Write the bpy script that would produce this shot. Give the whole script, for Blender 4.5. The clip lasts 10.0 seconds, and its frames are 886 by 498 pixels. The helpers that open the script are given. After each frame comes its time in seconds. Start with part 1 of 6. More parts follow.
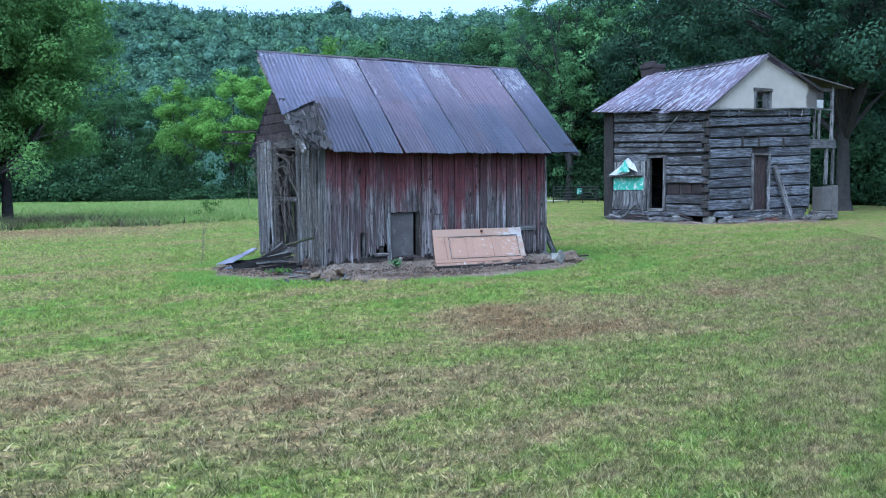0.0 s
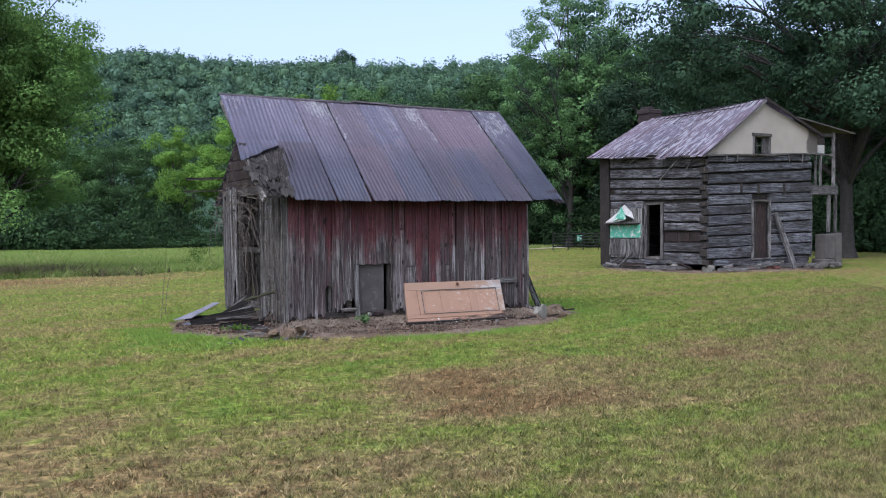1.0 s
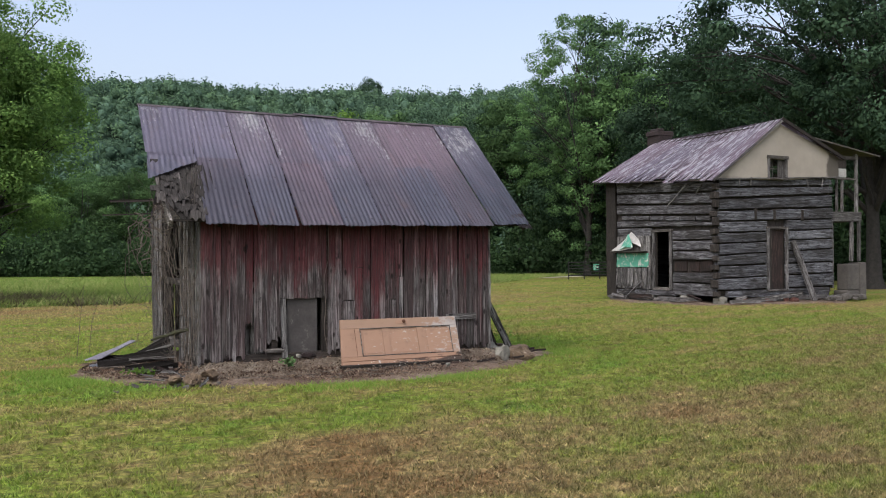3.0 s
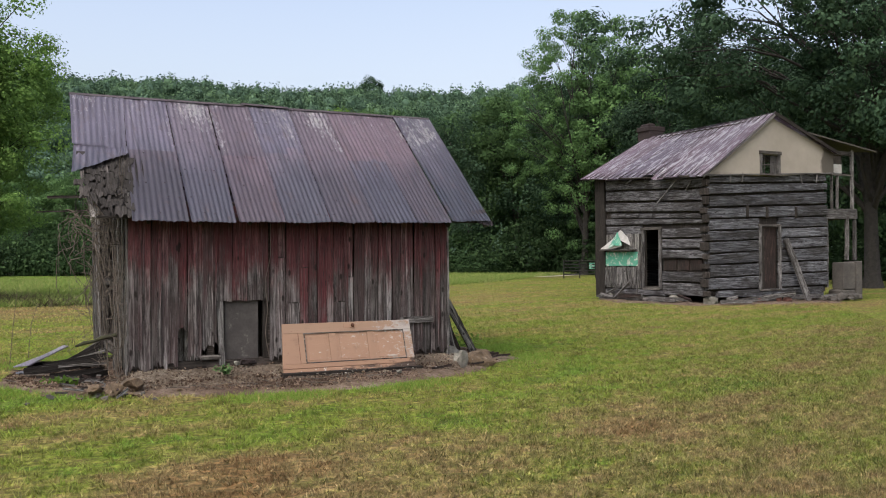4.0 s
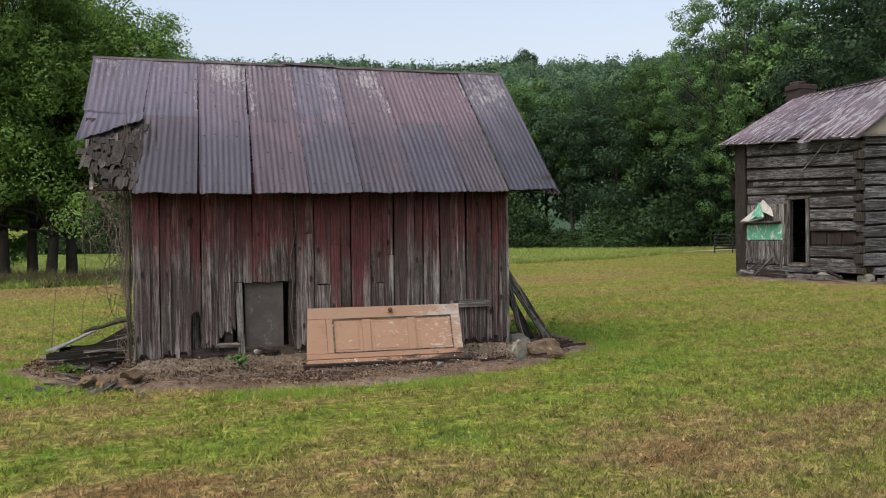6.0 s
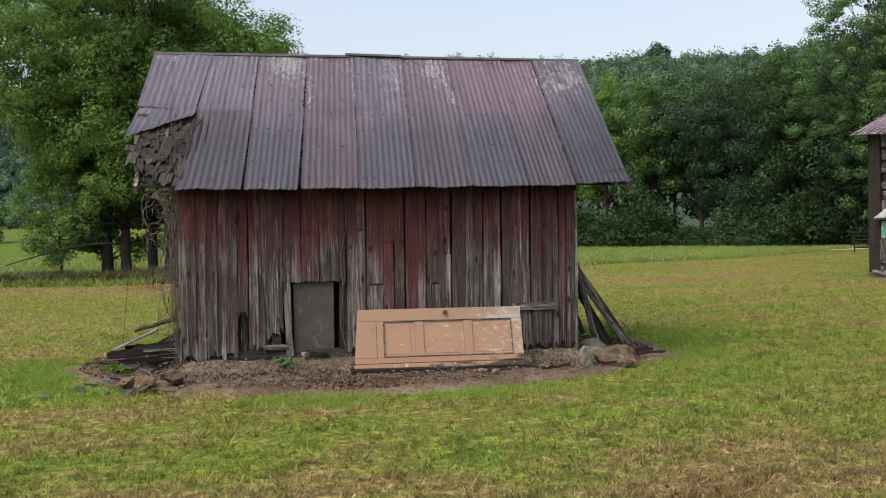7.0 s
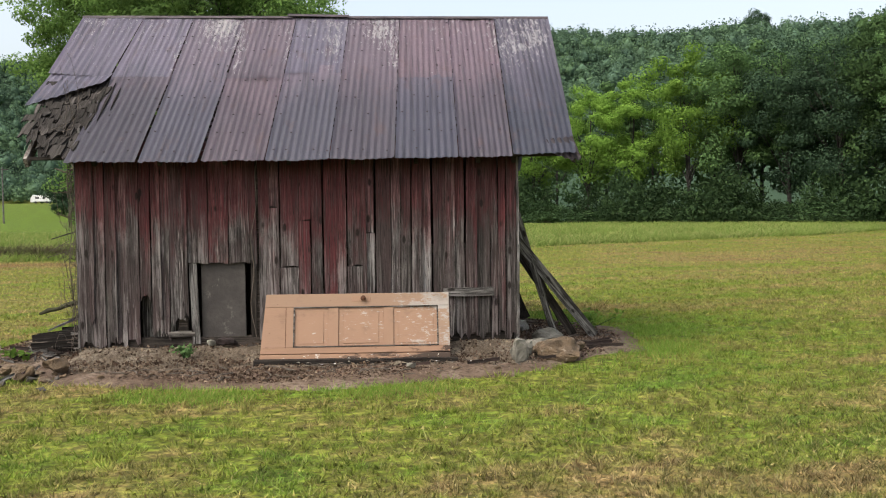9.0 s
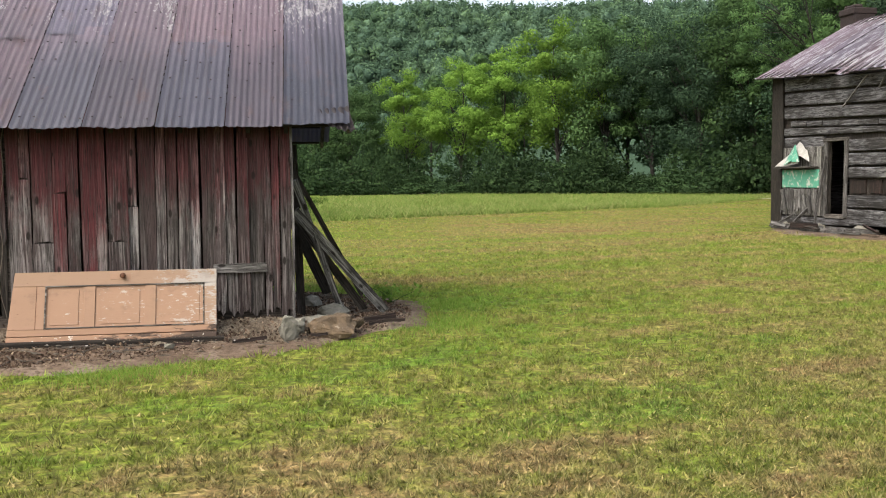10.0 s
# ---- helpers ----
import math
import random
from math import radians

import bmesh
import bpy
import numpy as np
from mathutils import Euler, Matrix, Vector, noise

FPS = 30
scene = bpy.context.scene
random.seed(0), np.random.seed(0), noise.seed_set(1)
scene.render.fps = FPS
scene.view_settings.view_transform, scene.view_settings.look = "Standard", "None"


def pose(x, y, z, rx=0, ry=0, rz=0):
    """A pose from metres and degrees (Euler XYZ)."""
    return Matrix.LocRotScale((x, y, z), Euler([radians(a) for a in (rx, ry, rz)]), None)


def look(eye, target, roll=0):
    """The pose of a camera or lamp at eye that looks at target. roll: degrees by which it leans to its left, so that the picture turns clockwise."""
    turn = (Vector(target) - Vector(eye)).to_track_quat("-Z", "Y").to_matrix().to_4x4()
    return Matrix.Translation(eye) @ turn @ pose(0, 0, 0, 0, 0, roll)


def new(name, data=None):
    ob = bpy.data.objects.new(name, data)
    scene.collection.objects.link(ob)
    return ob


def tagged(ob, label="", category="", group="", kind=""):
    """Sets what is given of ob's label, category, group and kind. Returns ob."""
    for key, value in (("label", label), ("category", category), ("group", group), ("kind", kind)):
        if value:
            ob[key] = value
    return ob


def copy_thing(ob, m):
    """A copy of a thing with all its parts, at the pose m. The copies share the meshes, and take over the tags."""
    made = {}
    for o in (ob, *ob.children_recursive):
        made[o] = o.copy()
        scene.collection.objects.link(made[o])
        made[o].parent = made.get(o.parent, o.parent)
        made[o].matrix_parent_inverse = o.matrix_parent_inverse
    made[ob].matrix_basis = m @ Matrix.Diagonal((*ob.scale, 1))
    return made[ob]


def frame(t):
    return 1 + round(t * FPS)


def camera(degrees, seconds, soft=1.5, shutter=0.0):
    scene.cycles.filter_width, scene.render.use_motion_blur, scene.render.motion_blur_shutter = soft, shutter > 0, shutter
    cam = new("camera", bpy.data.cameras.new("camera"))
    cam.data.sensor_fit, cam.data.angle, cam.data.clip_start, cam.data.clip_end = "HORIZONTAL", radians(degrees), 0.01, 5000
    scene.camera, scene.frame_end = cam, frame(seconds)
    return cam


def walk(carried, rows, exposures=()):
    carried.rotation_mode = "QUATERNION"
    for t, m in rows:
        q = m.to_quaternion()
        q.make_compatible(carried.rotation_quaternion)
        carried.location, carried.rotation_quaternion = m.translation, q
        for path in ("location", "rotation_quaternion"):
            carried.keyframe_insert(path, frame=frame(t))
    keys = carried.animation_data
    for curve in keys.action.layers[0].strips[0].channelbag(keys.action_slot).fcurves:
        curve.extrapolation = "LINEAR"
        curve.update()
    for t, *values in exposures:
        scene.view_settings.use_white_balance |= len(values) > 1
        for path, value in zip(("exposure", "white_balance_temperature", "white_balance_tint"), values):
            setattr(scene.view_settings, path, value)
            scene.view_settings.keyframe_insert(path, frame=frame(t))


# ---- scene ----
# camera and its walk
cam = camera(51.5, 10.0, 1.05)
PATH = [
    (0, (0.162, 0.161, 1.663), (1.156, 1.891, 1.523), -0.4),
    (0.5, (0.658, 0.542, 1.698), (1.652, 2.276, 1.612), -0.4),
    (1, (1.26, 0.893, 1.719), (2.247, 2.632, 1.68), -0.5),
    (1.5, (1.814, 1.253, 1.741), (2.792, 2.997, 1.733), -0.5),
    (2, (2.389, 1.507, 1.735), (3.348, 3.263, 1.746), -0.4),
    (2.5, (2.955, 1.833, 1.732), (3.893, 3.6, 1.754), -0.3),
    (4, (4.661, 2.685, 1.738), (5.589, 4.457, 1.757), -0.4),
    (4.5, (5.251, 2.951, 1.719), (6.161, 4.732, 1.73), -0.5),
    (5, (5.798, 3.28, 1.712), (6.664, 5.083, 1.709), -0.7),
    (5.5, (6.303, 3.57, 1.717), (7.056, 5.423, 1.704), -0.8),
    (6, (6.828, 3.85, 1.718), (7.438, 5.754, 1.686), -0.8),
    (7.5, (8.409, 4.645, 1.689), (8.644, 6.631, 1.661), -1.0),
    (8, (8.867, 4.879, 1.725), (9.022, 6.873, 1.694), -1.1),
    (8.5, (9.411, 5.084, 1.736), (9.478, 7.083, 1.687), -0.7),
    (9, (9.998, 5.306, 1.71), (10.133, 7.299, 1.624), -0.7),
    (9.5, (10.609, 5.4, 1.701), (10.891, 7.375, 1.562), -0.7),
    (10, (11.231, 5.468, 1.714), (11.615, 7.424, 1.563), -0.5),
]
EXPOSURES = [
    (0, 1.74, 4400, 5), (0.5, 1.48, 4950, 13), (1, 1.33, 5450, 15), (1.5, 1.24, 5850, 14), (2.5, 1.16, 6100, 13), (4.5, 1.18, 6600, 12),
    (6, 1.16, 6700, 11), (7.5, 1.26, 6800, 10), (9, 1.44, 6850, 9), (10, 1.66, 6850, 8),
]
walk(cam, [(t, look(eye, target, roll)) for t, eye, target, roll in PATH], EXPOSURES)

# overcast daylight
SUN_EL, SUN_AZ = 54.0, 232.0
world = bpy.data.worlds.new("overcast_sky")
scene.world = world
world.use_nodes = True
wn = world.node_tree.nodes
sky = wn.new("ShaderNodeTexSky")
sky.sky_type = "NISHITA"
sky.sun_disc = False
sky.sun_elevation, sky.sun_rotation = radians(SUN_EL), radians(SUN_AZ)
sky.air_density, sky.dust_density, sky.ozone_density = 1.0, 6.0, 0.6
wn["Background"].inputs["Strength"].default_value = 0.15
# haze: the bright lower sky is whiter than the zenith
grey = wn.new("ShaderNodeRGBToBW")
haze = wn.new("ShaderNodeMapRange")
haze.inputs["From Min"].default_value, haze.inputs["From Max"].default_value = 1.2, 3.0
haze.inputs["To Min"].default_value, haze.inputs["To Max"].default_value = 0.05, 0.6
pale = wn.new("ShaderNodeMix")
pale.data_type = "RGBA"
world.node_tree.links.new(sky.outputs[0], grey.inputs[0])
world.node_tree.links.new(grey.outputs[0], haze.inputs["Value"])
world.node_tree.links.new(haze.outputs[0], pale.inputs[0])
world.node_tree.links.new(sky.outputs[0], pale.inputs[6])
world.node_tree.links.new(grey.outputs[0], pale.inputs[7])
world.node_tree.links.new(pale.outputs[2], wn["Background"].inputs["Color"])
sun = new("sun", bpy.data.lights.new("sun", "SUN"))
sun.data.energy, sun.data.angle, sun.data.color = 0.3, radians(100), (1.0, 0.96, 0.9)
_d = Vector((math.sin(radians(SUN_AZ)) * math.cos(radians(SUN_EL)), math.cos(radians(SUN_AZ)) * math.cos(radians(SUN_EL)), math.sin(radians(SUN_EL))))
sun.matrix_world = look(_d * 60, (0, 0, 0))


# ---- materials ----
class Nodes:
    """Short hand for building a node material."""

    def __init__(self, name):
        self.mat = bpy.data.materials.new(name)
        self.mat.use_nodes = True
        self.tree = self.mat.node_tree
        self.bsdf = self.tree.nodes["Principled BSDF"]
        self.geo = self.tree.nodes.new("ShaderNodeNewGeometry")
        self.info = self.tree.nodes.new("ShaderNodeObjectInfo")
        self.tex = self.tree.nodes.new("ShaderNodeTexCoord")

    def put(self, socket, value):
        if isinstance(value, bpy.types.NodeSocket):
            self.tree.links.new(value, socket)
        elif value is not None:
            socket.default_value = (*value, 1.0) if isinstance(value, tuple) and len(value) == 3 and socket.type == "RGBA" else value

    def math(self, op, a, b=None, c=None):
        n = self.tree.nodes.new("ShaderNodeMath")
        n.operation = op
        self.put(n.inputs[2], c)
        self.put(n.inputs[0], a)
        self.put(n.inputs[1], b)
        return n.outputs[0]

    def vec(self, op, a, b):
        n = self.tree.nodes.new("ShaderNodeVectorMath")
        n.operation = op
        self.put(n.inputs[0], a)
        self.put(n.inputs[1], b)
        return n.outputs[0]

    def place(self, scale=(1, 1, 1), where="Object", shift=True):
        """Coordinates in metres, stretched, and shifted by the object's random number."""
        v = self.geo.outputs["Position"] if where == "World" else self.tex.outputs[where]
        v = self.vec("MULTIPLY", v, scale)
        if shift:
            k = self.math("MULTIPLY", self.info.outputs["Random"], 87.0)
            v = self.vec("ADD", v, k)
        return v

    def noise(self, v, scale=1.0, detail=3.0, rough=0.55, warp=0.0):
        n = self.tree.nodes.new("ShaderNodeTexNoise")
        self.put(n.inputs["Vector"], v)
        n.inputs["Scale"].default_value, n.inputs["Detail"].default_value = scale, detail
        n.inputs["Roughness"].default_value, n.inputs["Distortion"].default_value = rough, warp
        return n.outputs["Fac"]

    def cells(self, v, scale, out="Distance"):
        n = self.tree.nodes.new("ShaderNodeTexVoronoi")
        self.put(n.inputs["Vector"], v)
        n.inputs["Scale"].default_value = scale
        return n.outputs[out]

    def ramp(self, fac, *stops):
        """Smooth map of a number: (position, value) pairs, values numbers or colours."""
        n = self.tree.nodes.new("ShaderNodeValToRGB")
        e = n.color_ramp.elements
        while len(e) < len(stops):
            e.new(0.5)
        for el, (p, c) in zip(e, stops):
            el.position = p
            el.color = (*c, 1) if isinstance(c, tuple) else (c, c, c, 1)
        self.put(n.inputs[0], fac)
        return n.outputs[0]

    def mix(self, fac, a, b, how="MIX"):
        n = self.tree.nodes.new("ShaderNodeMix")
        n.data_type, n.blend_type = "RGBA", how
        self.put(n.inputs[0], fac)
        self.put(n.inputs[6], a)
        self.put(n.inputs[7], b)
        return n.outputs[2]

    def split(self, v):
        n = self.tree.nodes.new("ShaderNodeSeparateXYZ")
        self.put(n.inputs[0], v)
        return n.outputs

    def done(self, colour, rough=0.8, height=None, depth=0.01, metal=0.0, spec=0.3, strength=1.0):
        self.put(self.bsdf.inputs["Base Color"], colour)
        self.put(self.bsdf.inputs["Roughness"], rough)
        self.put(self.bsdf.inputs["Metallic"], metal)
        self.bsdf.inputs["Specular IOR Level"].default_value = spec
        if height is not None:
            b = self.tree.nodes.new("ShaderNodeBump")
            b.inputs["Distance"].default_value, b.inputs["Strength"].default_value = depth, strength
            self.put(b.inputs["Height"], height)
            self.tree.links.new(b.outputs[0], self.bsdf.inputs["Normal"])
        return self.mat


def wood(name, light, dark, axis="Z", red=0.0, stain=(0.02, 0.018, 0.016), stains=0.5, grain=1.0, streaks=0.0, lower=0.0):
    """Weathered wood: grain along one axis, dark stains, and rests of red paint towards the top."""
    n = Nodes(name)
    s = {"X": (1.7, 52, 52), "Y": (52, 1.7, 52), "Z": (52, 52, 1.7)}[axis]
    v = n.place(tuple(k * grain for k in s))
    g = n.noise(v, 1.0, 5, 0.62, 0.9)
    fine = n.noise(n.place(tuple(k * 2.6 * grain for k in s)), 1.0, 3, 0.6, 0.5)
    blot = n.noise(n.place(tuple(9 if k > 5 else 2.6 for k in s)), 1.0, 5, 0.7, 0.3)
    col = n.ramp(g, (0.40, dark), (0.5, tuple((a + b) / 2 for a, b in zip(light, dark))), (0.60, light))
    tone = n.ramp(n.math("FRACT", n.math("MULTIPLY", n.info.outputs["Random"], 13.7)), (0.0, 0.55), (0.3, 0.78), (0.75, 1.05), (1.0, 1.35))
    col = n.mix(1.0, col, tone, "MULTIPLY")
    col = n.mix(n.ramp(blot, (0.38, 0.75), (0.56, 0.0)), col, tuple(0.5 * a + 0.5 * b for a, b in zip(dark, stain)))
    big = n.noise(n.place(tuple(2.2 if k > 5 else 0.8 for k in s)), 1.0, 4, 0.6)
    col = n.mix(n.ramp(big, (0.47, 0.0), (0.57, stains)), col, stain)
    if streaks:
        band = n.noise(n.place(tuple(42 * grain if k > 5 * grain else 1.2 for k in s)), 1.0, 4, 0.7, 0.5)
        col = n.mix(n.ramp(band, (0.53, 0.0), (0.62, streaks)), col, tuple(1.28 * k for k in light))
        col = n.mix(n.ramp(band, (0.38, streaks), (0.47, 0.0)), col, tuple(0.6 * k for k in dark))
    if red:
        col = n.mix(n.ramp(n.noise(n.place((4, 4, 0.9)), 1.0, 3), (0.44, 0.0), (0.66, 0.42)), col, (0.090, 0.058, 0.060))
        p = n.split(n.geo.outputs["Position"])
        up = n.ramp(n.math("MULTIPLY", p[2], 0.42), (0.40, 0.0), (0.62, 0.35), (0.82, 1.0))
        flake = n.noise(n.place((7, 7, 1.6)), 1.0, 6, 0.75, 0.3)
        own = n.math("MULTIPLY", n.info.outputs["Random"], 7.31)
        own = n.math("FRACT", own)
        k = n.math("ADD", n.math("MULTIPLY", up, 0.52), n.math("MULTIPLY_ADD", n.math("POWER", own, 2.0), 0.15, lower))
        k = n.math("ADD", k, flake)
        mask = n.math("MULTIPLY", n.ramp(k, (0.66, 0.0), (0.90, red)), n.math("MAXIMUM", n.ramp(up, (0.75, 0.0), (1.0, 0.75)), n.ramp(n.noise(n.place((34, 34, 1.1)), 1.0, 4, 0.7, 0.5), (0.36, 0.3), (0.50, 1.0))))
        paint = n.mix(n.noise(n.place((3, 3, 3)), 2.0, 3), (0.100, 0.023, 0.028), (0.042, 0.016, 0.019))
        paint = n.mix(n.ramp(fine, (0.40, 0.55), (0.54, 0.0)), paint, (0.085, 0.060, 0.058))
        col = n.mix(mask, col, n.mix(0.5, paint, n.mix(1.0, col, (0.80, 0.21, 0.24), "MULTIPLY")))
    crack = n.ramp(fine, (0.37, 0.85), (0.42, 0.0))
    col = n.mix(crack, col, (0.012, 0.011, 0.010))
    knot = n.ramp(n.cells(n.place(tuple(7.0 if k > 5 else 3.0 for k in s)), 1.0), (0.10, 0.9), (0.17, 0.0))
    col = n.mix(knot, col, (0.014, 0.011, 0.010))
    h = n.math("ADD", n.math("MULTIPLY", g, 0.6), n.math("MULTIPLY", fine, 0.5))
    return n.done(col, 0.9, h, 0.012, spec=0.1)


def rusty_metal(name, top, low, streak, rust, blotch=0.35, pale=0.94, pos=None, bands=(), sideways=False):
    """Old corrugated sheet: dull paint or zinc, rust, pale streaks that run down the slope."""
    n = Nodes(name)
    v = n.place((28, 7.0, 7.0) if not sideways else (1.7, 8.5, 1.7), "World", False)
    a = n.noise(n.place((1.6, 0.9, 0.9) if not sideways else (0.8, 1.5, 0.8), "World", False), 1.0, 5, 0.65)
    b = n.noise(v, 1.0, 6, 0.78, 0.5)
    fine = n.noise(n.place((30, 30, 30), "World", False), 1.0, 3, 0.6)
    p = n.split(n.geo.outputs["Position"])
    if pos:
        rise = n.math("MULTIPLY_ADD", p[2], pos[0], pos[1])
        col = n.ramp(n.math("ADD", rise, n.math("MULTIPLY", n.math("SUBTRACT", a, 0.5), 0.9)), (0.30, low), (0.62, top))
        lift = n.ramp(rise, (0.35, 0.0), (1.0, 0.16))
    else:
        col = n.mix(a, top, low)
        lift = 0.05
    own = n.math("MULTIPLY_ADD", n.info.outputs["Random"], 0.45, 0.78)
    col = n.mix(1.0, col, own, "MULTIPLY")
    pink = n.math("FRACT", n.math("MULTIPLY", n.info.outputs["Random"], 9.1))
    col = n.mix(n.ramp(pink, (0.5, 0.0), (0.95, 0.28)), col, tuple(0.5 * a + 0.5 * b for a, b in zip(top, rust)))
    lean = n.math("FRACT", n.math("MULTIPLY", n.info.outputs["Random"], 5.3))
    col = n.mix(1.0, col, n.ramp(lean, (0.0, (0.84, 0.93, 1.10)), (0.5, (0.98, 0.97, 1.06)), (1.0, (1.14, 0.98, 1.04))), "MULTIPLY")
    runs = n.noise(n.place((34, 0.7, 0.7) if not sideways else (0.7, 30, 0.7), "World", False), 1.0, 4, 0.7)
    col = n.mix(n.ramp(runs, (0.36, 0.5), (0.48, 0.0)), col, tuple(k * 0.45 for k in low))
    col = n.mix(n.ramp(n.noise(n.place((5, 2, 2), "World", False), 1.0, 6, 0.7), (0.56, 0.0), (0.70, 0.42)), col, rust)
    k = n.math("ADD", n.math("ADD", n.math("MULTIPLY", b, 1.25), n.math("MULTIPLY", a, 0.2)), lift)
    for centre, width, high, much in bands:
        gx = n.math("SUBTRACT", 1.0, n.math("ABSOLUTE", n.math("DIVIDE", n.math("SUBTRACT", p[0], centre), width)))
        gz = n.math("SUBTRACT", 1.0, n.math("ABSOLUTE", n.math("DIVIDE", n.math("SUBTRACT", p[2], high), 0.55)))
        bump = n.math("MULTIPLY", n.math("MAXIMUM", gx, 0.0), n.math("MAXIMUM", gz, 0.0))
        k = n.math("ADD", k, n.math("MULTIPLY", bump, much))
    col = n.mix(n.ramp(k, (pale, 0.0), (pale + 0.03, blotch * 2)), col, streak)
    col = n.mix(n.ramp(fine, (0.35, 0.25), (0.6, 0.0)), col, low)
    return n.done(col, n.ramp(a, (0.3, 0.5), (0.7, 0.72)), n.math("ADD", fine, b), 0.004, metal=0.25, spec=0.4)


# worn or lush places in the meadow: x, y, radius, how dry
PATCHES = (
    (5.9, 8.6, 1.2, 0.12), (10.5, 9.9, 1.0, 0.06), (6.4, 9.4, 1.4, 0.13), (7.1, 8.4, 1.4, 0.11), (11.0, 9.8, 1.3, 0.065), (6.7, 10.3, 1.2, 0.08), (8.2, 9.8, 1.3, 0.08),
    (8.5, 11.2, 0.9, 0.06), (11.2, 10.7, 1.2, 0.035), (12.3, 10.8, 1.5, 0.03), (1.2, 8.4, 2.4, 0.055), (1.7, 6.2, 2.4, 0.045), (3.4, 8.0, 5.2, 0.038), (8.0, 7.6, 3.0, 0.03), (4.2, 5.6, 3.0, 0.03),
    (21, 37.6, 7, 0.05), (23, 30, 5, 0.035), (28, 37, 6, 0.04), (30, 46, 6, 0.035), (26.2, 25, 4, 0.04), (32, 24, 4, 0.06),
    (-6, 36.2, 5.2, 0.10), (0, 36.2, 5.2, 0.10), (5.5, 37, 5.2, 0.10), (10.5, 39.5, 4.5, 0.08),
    (9.15, 13.0, 2.8, -0.06), (13.9, 18.5, 2.2, -0.05), (4.6, 15.5, 2.4, -0.05), (12.5, 13.2, 2.0, -0.03), (5.0, 14.9, 1.5, -0.06), (5.0, 17.0, 1.6, -0.06), (-30, 115, 95, -0.10), (-60, 190, 150, -0.17),
)


SWATH = radians(28)


def turf(n, deep=1.0):
    """Colour of the meadow at a place: green, yellow-green, straw and brown patches."""
    big = n.noise(n.place((0.12, 0.42, 0.3), "World", False), 1.0, 4, 0.6)
    mid = n.noise(n.place((0.9, 1.5, 1.1), "World", False), 1.0, 5, 0.68)
    fine = n.noise(n.place((9, 9, 9), "World", False), 1.0, 3, 0.6)
    small = n.noise(n.place((4.2, 5.0, 4), "World", False), 1.0, 4, 0.7)
    k = n.math("ADD", n.math("ADD", n.math("MULTIPLY", big, 0.36), n.math("MULTIPLY", mid, 0.36)), n.math("MULTIPLY", small, 0.28))
    p = n.split(n.geo.outputs["Position"])
    # faint swaths left by the mower
    along = n.math("ADD", n.math("MULTIPLY", p[0], math.cos(SWATH)), n.math("MULTIPLY", p[1], math.sin(SWATH)))
    across = n.math("SUBTRACT", n.math("MULTIPLY", p[1], math.cos(SWATH)), n.math("MULTIPLY", p[0], math.sin(SWATH)))
    lane = n.tree.nodes.new("ShaderNodeCombineXYZ")
    n.put(lane.inputs[0], n.math("MULTIPLY", along, 0.16))
    n.put(lane.inputs[1], n.math("MULTIPLY", across, 2.1))
    k = n.math("ADD", k, n.math("MULTIPLY", n.math("SUBTRACT", n.noise(lane.outputs[0], 1.0, 3, 0.6), 0.5), 0.2))
    for x, y, r, dry in PATCHES:
        dx, dy = n.math("SUBTRACT", p[0], x), n.math("SUBTRACT", p[1], y)
        d = n.math("SQRT", n.math("ADD", n.math("MULTIPLY", dx, dx), n.math("MULTIPLY", dy, dy)))
        w = n.math("MAXIMUM", n.math("SUBTRACT", 1.0, n.math("DIVIDE", d, r)), 0.0)
        k = n.math("ADD", k, n.math("MULTIPLY", w, dry))
    col = n.ramp(k, (0.400, (0.126, 0.218, 0.034)), (0.475, (0.174, 0.218, 0.037)), (0.528, (0.230, 0.220, 0.070)), (0.59, (0.268, 0.200, 0.096)), (0.66, (0.205, 0.128, 0.062)))
    # tufts: each lighter or darker than its neighbour, shade painted thin into the gaps
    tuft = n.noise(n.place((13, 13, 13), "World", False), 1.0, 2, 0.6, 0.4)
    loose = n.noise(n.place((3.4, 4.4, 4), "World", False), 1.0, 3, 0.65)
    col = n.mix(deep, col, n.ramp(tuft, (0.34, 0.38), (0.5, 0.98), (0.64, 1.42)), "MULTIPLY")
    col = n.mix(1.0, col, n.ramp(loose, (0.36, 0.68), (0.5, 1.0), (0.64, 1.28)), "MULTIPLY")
    return col, fine


def lucent(n, col, share):
    """Dull leaf surface through which a share of the light passes."""
    n.done(col, 0.8, spec=0.06)
    t = n.tree.nodes.new("ShaderNodeBsdfTranslucent")
    n.tree.links.new(col, t.inputs["Color"])
    m = n.tree.nodes.new("ShaderNodeMixShader")
    m.inputs[0].default_value = share
    n.tree.links.new(n.bsdf.outputs[0], m.inputs[1])
    n.tree.links.new(t.outputs[0], m.inputs[2])
    n.tree.links.new(m.outputs[0], n.tree.nodes["Material Output"].inputs["Surface"])
    return n.mat


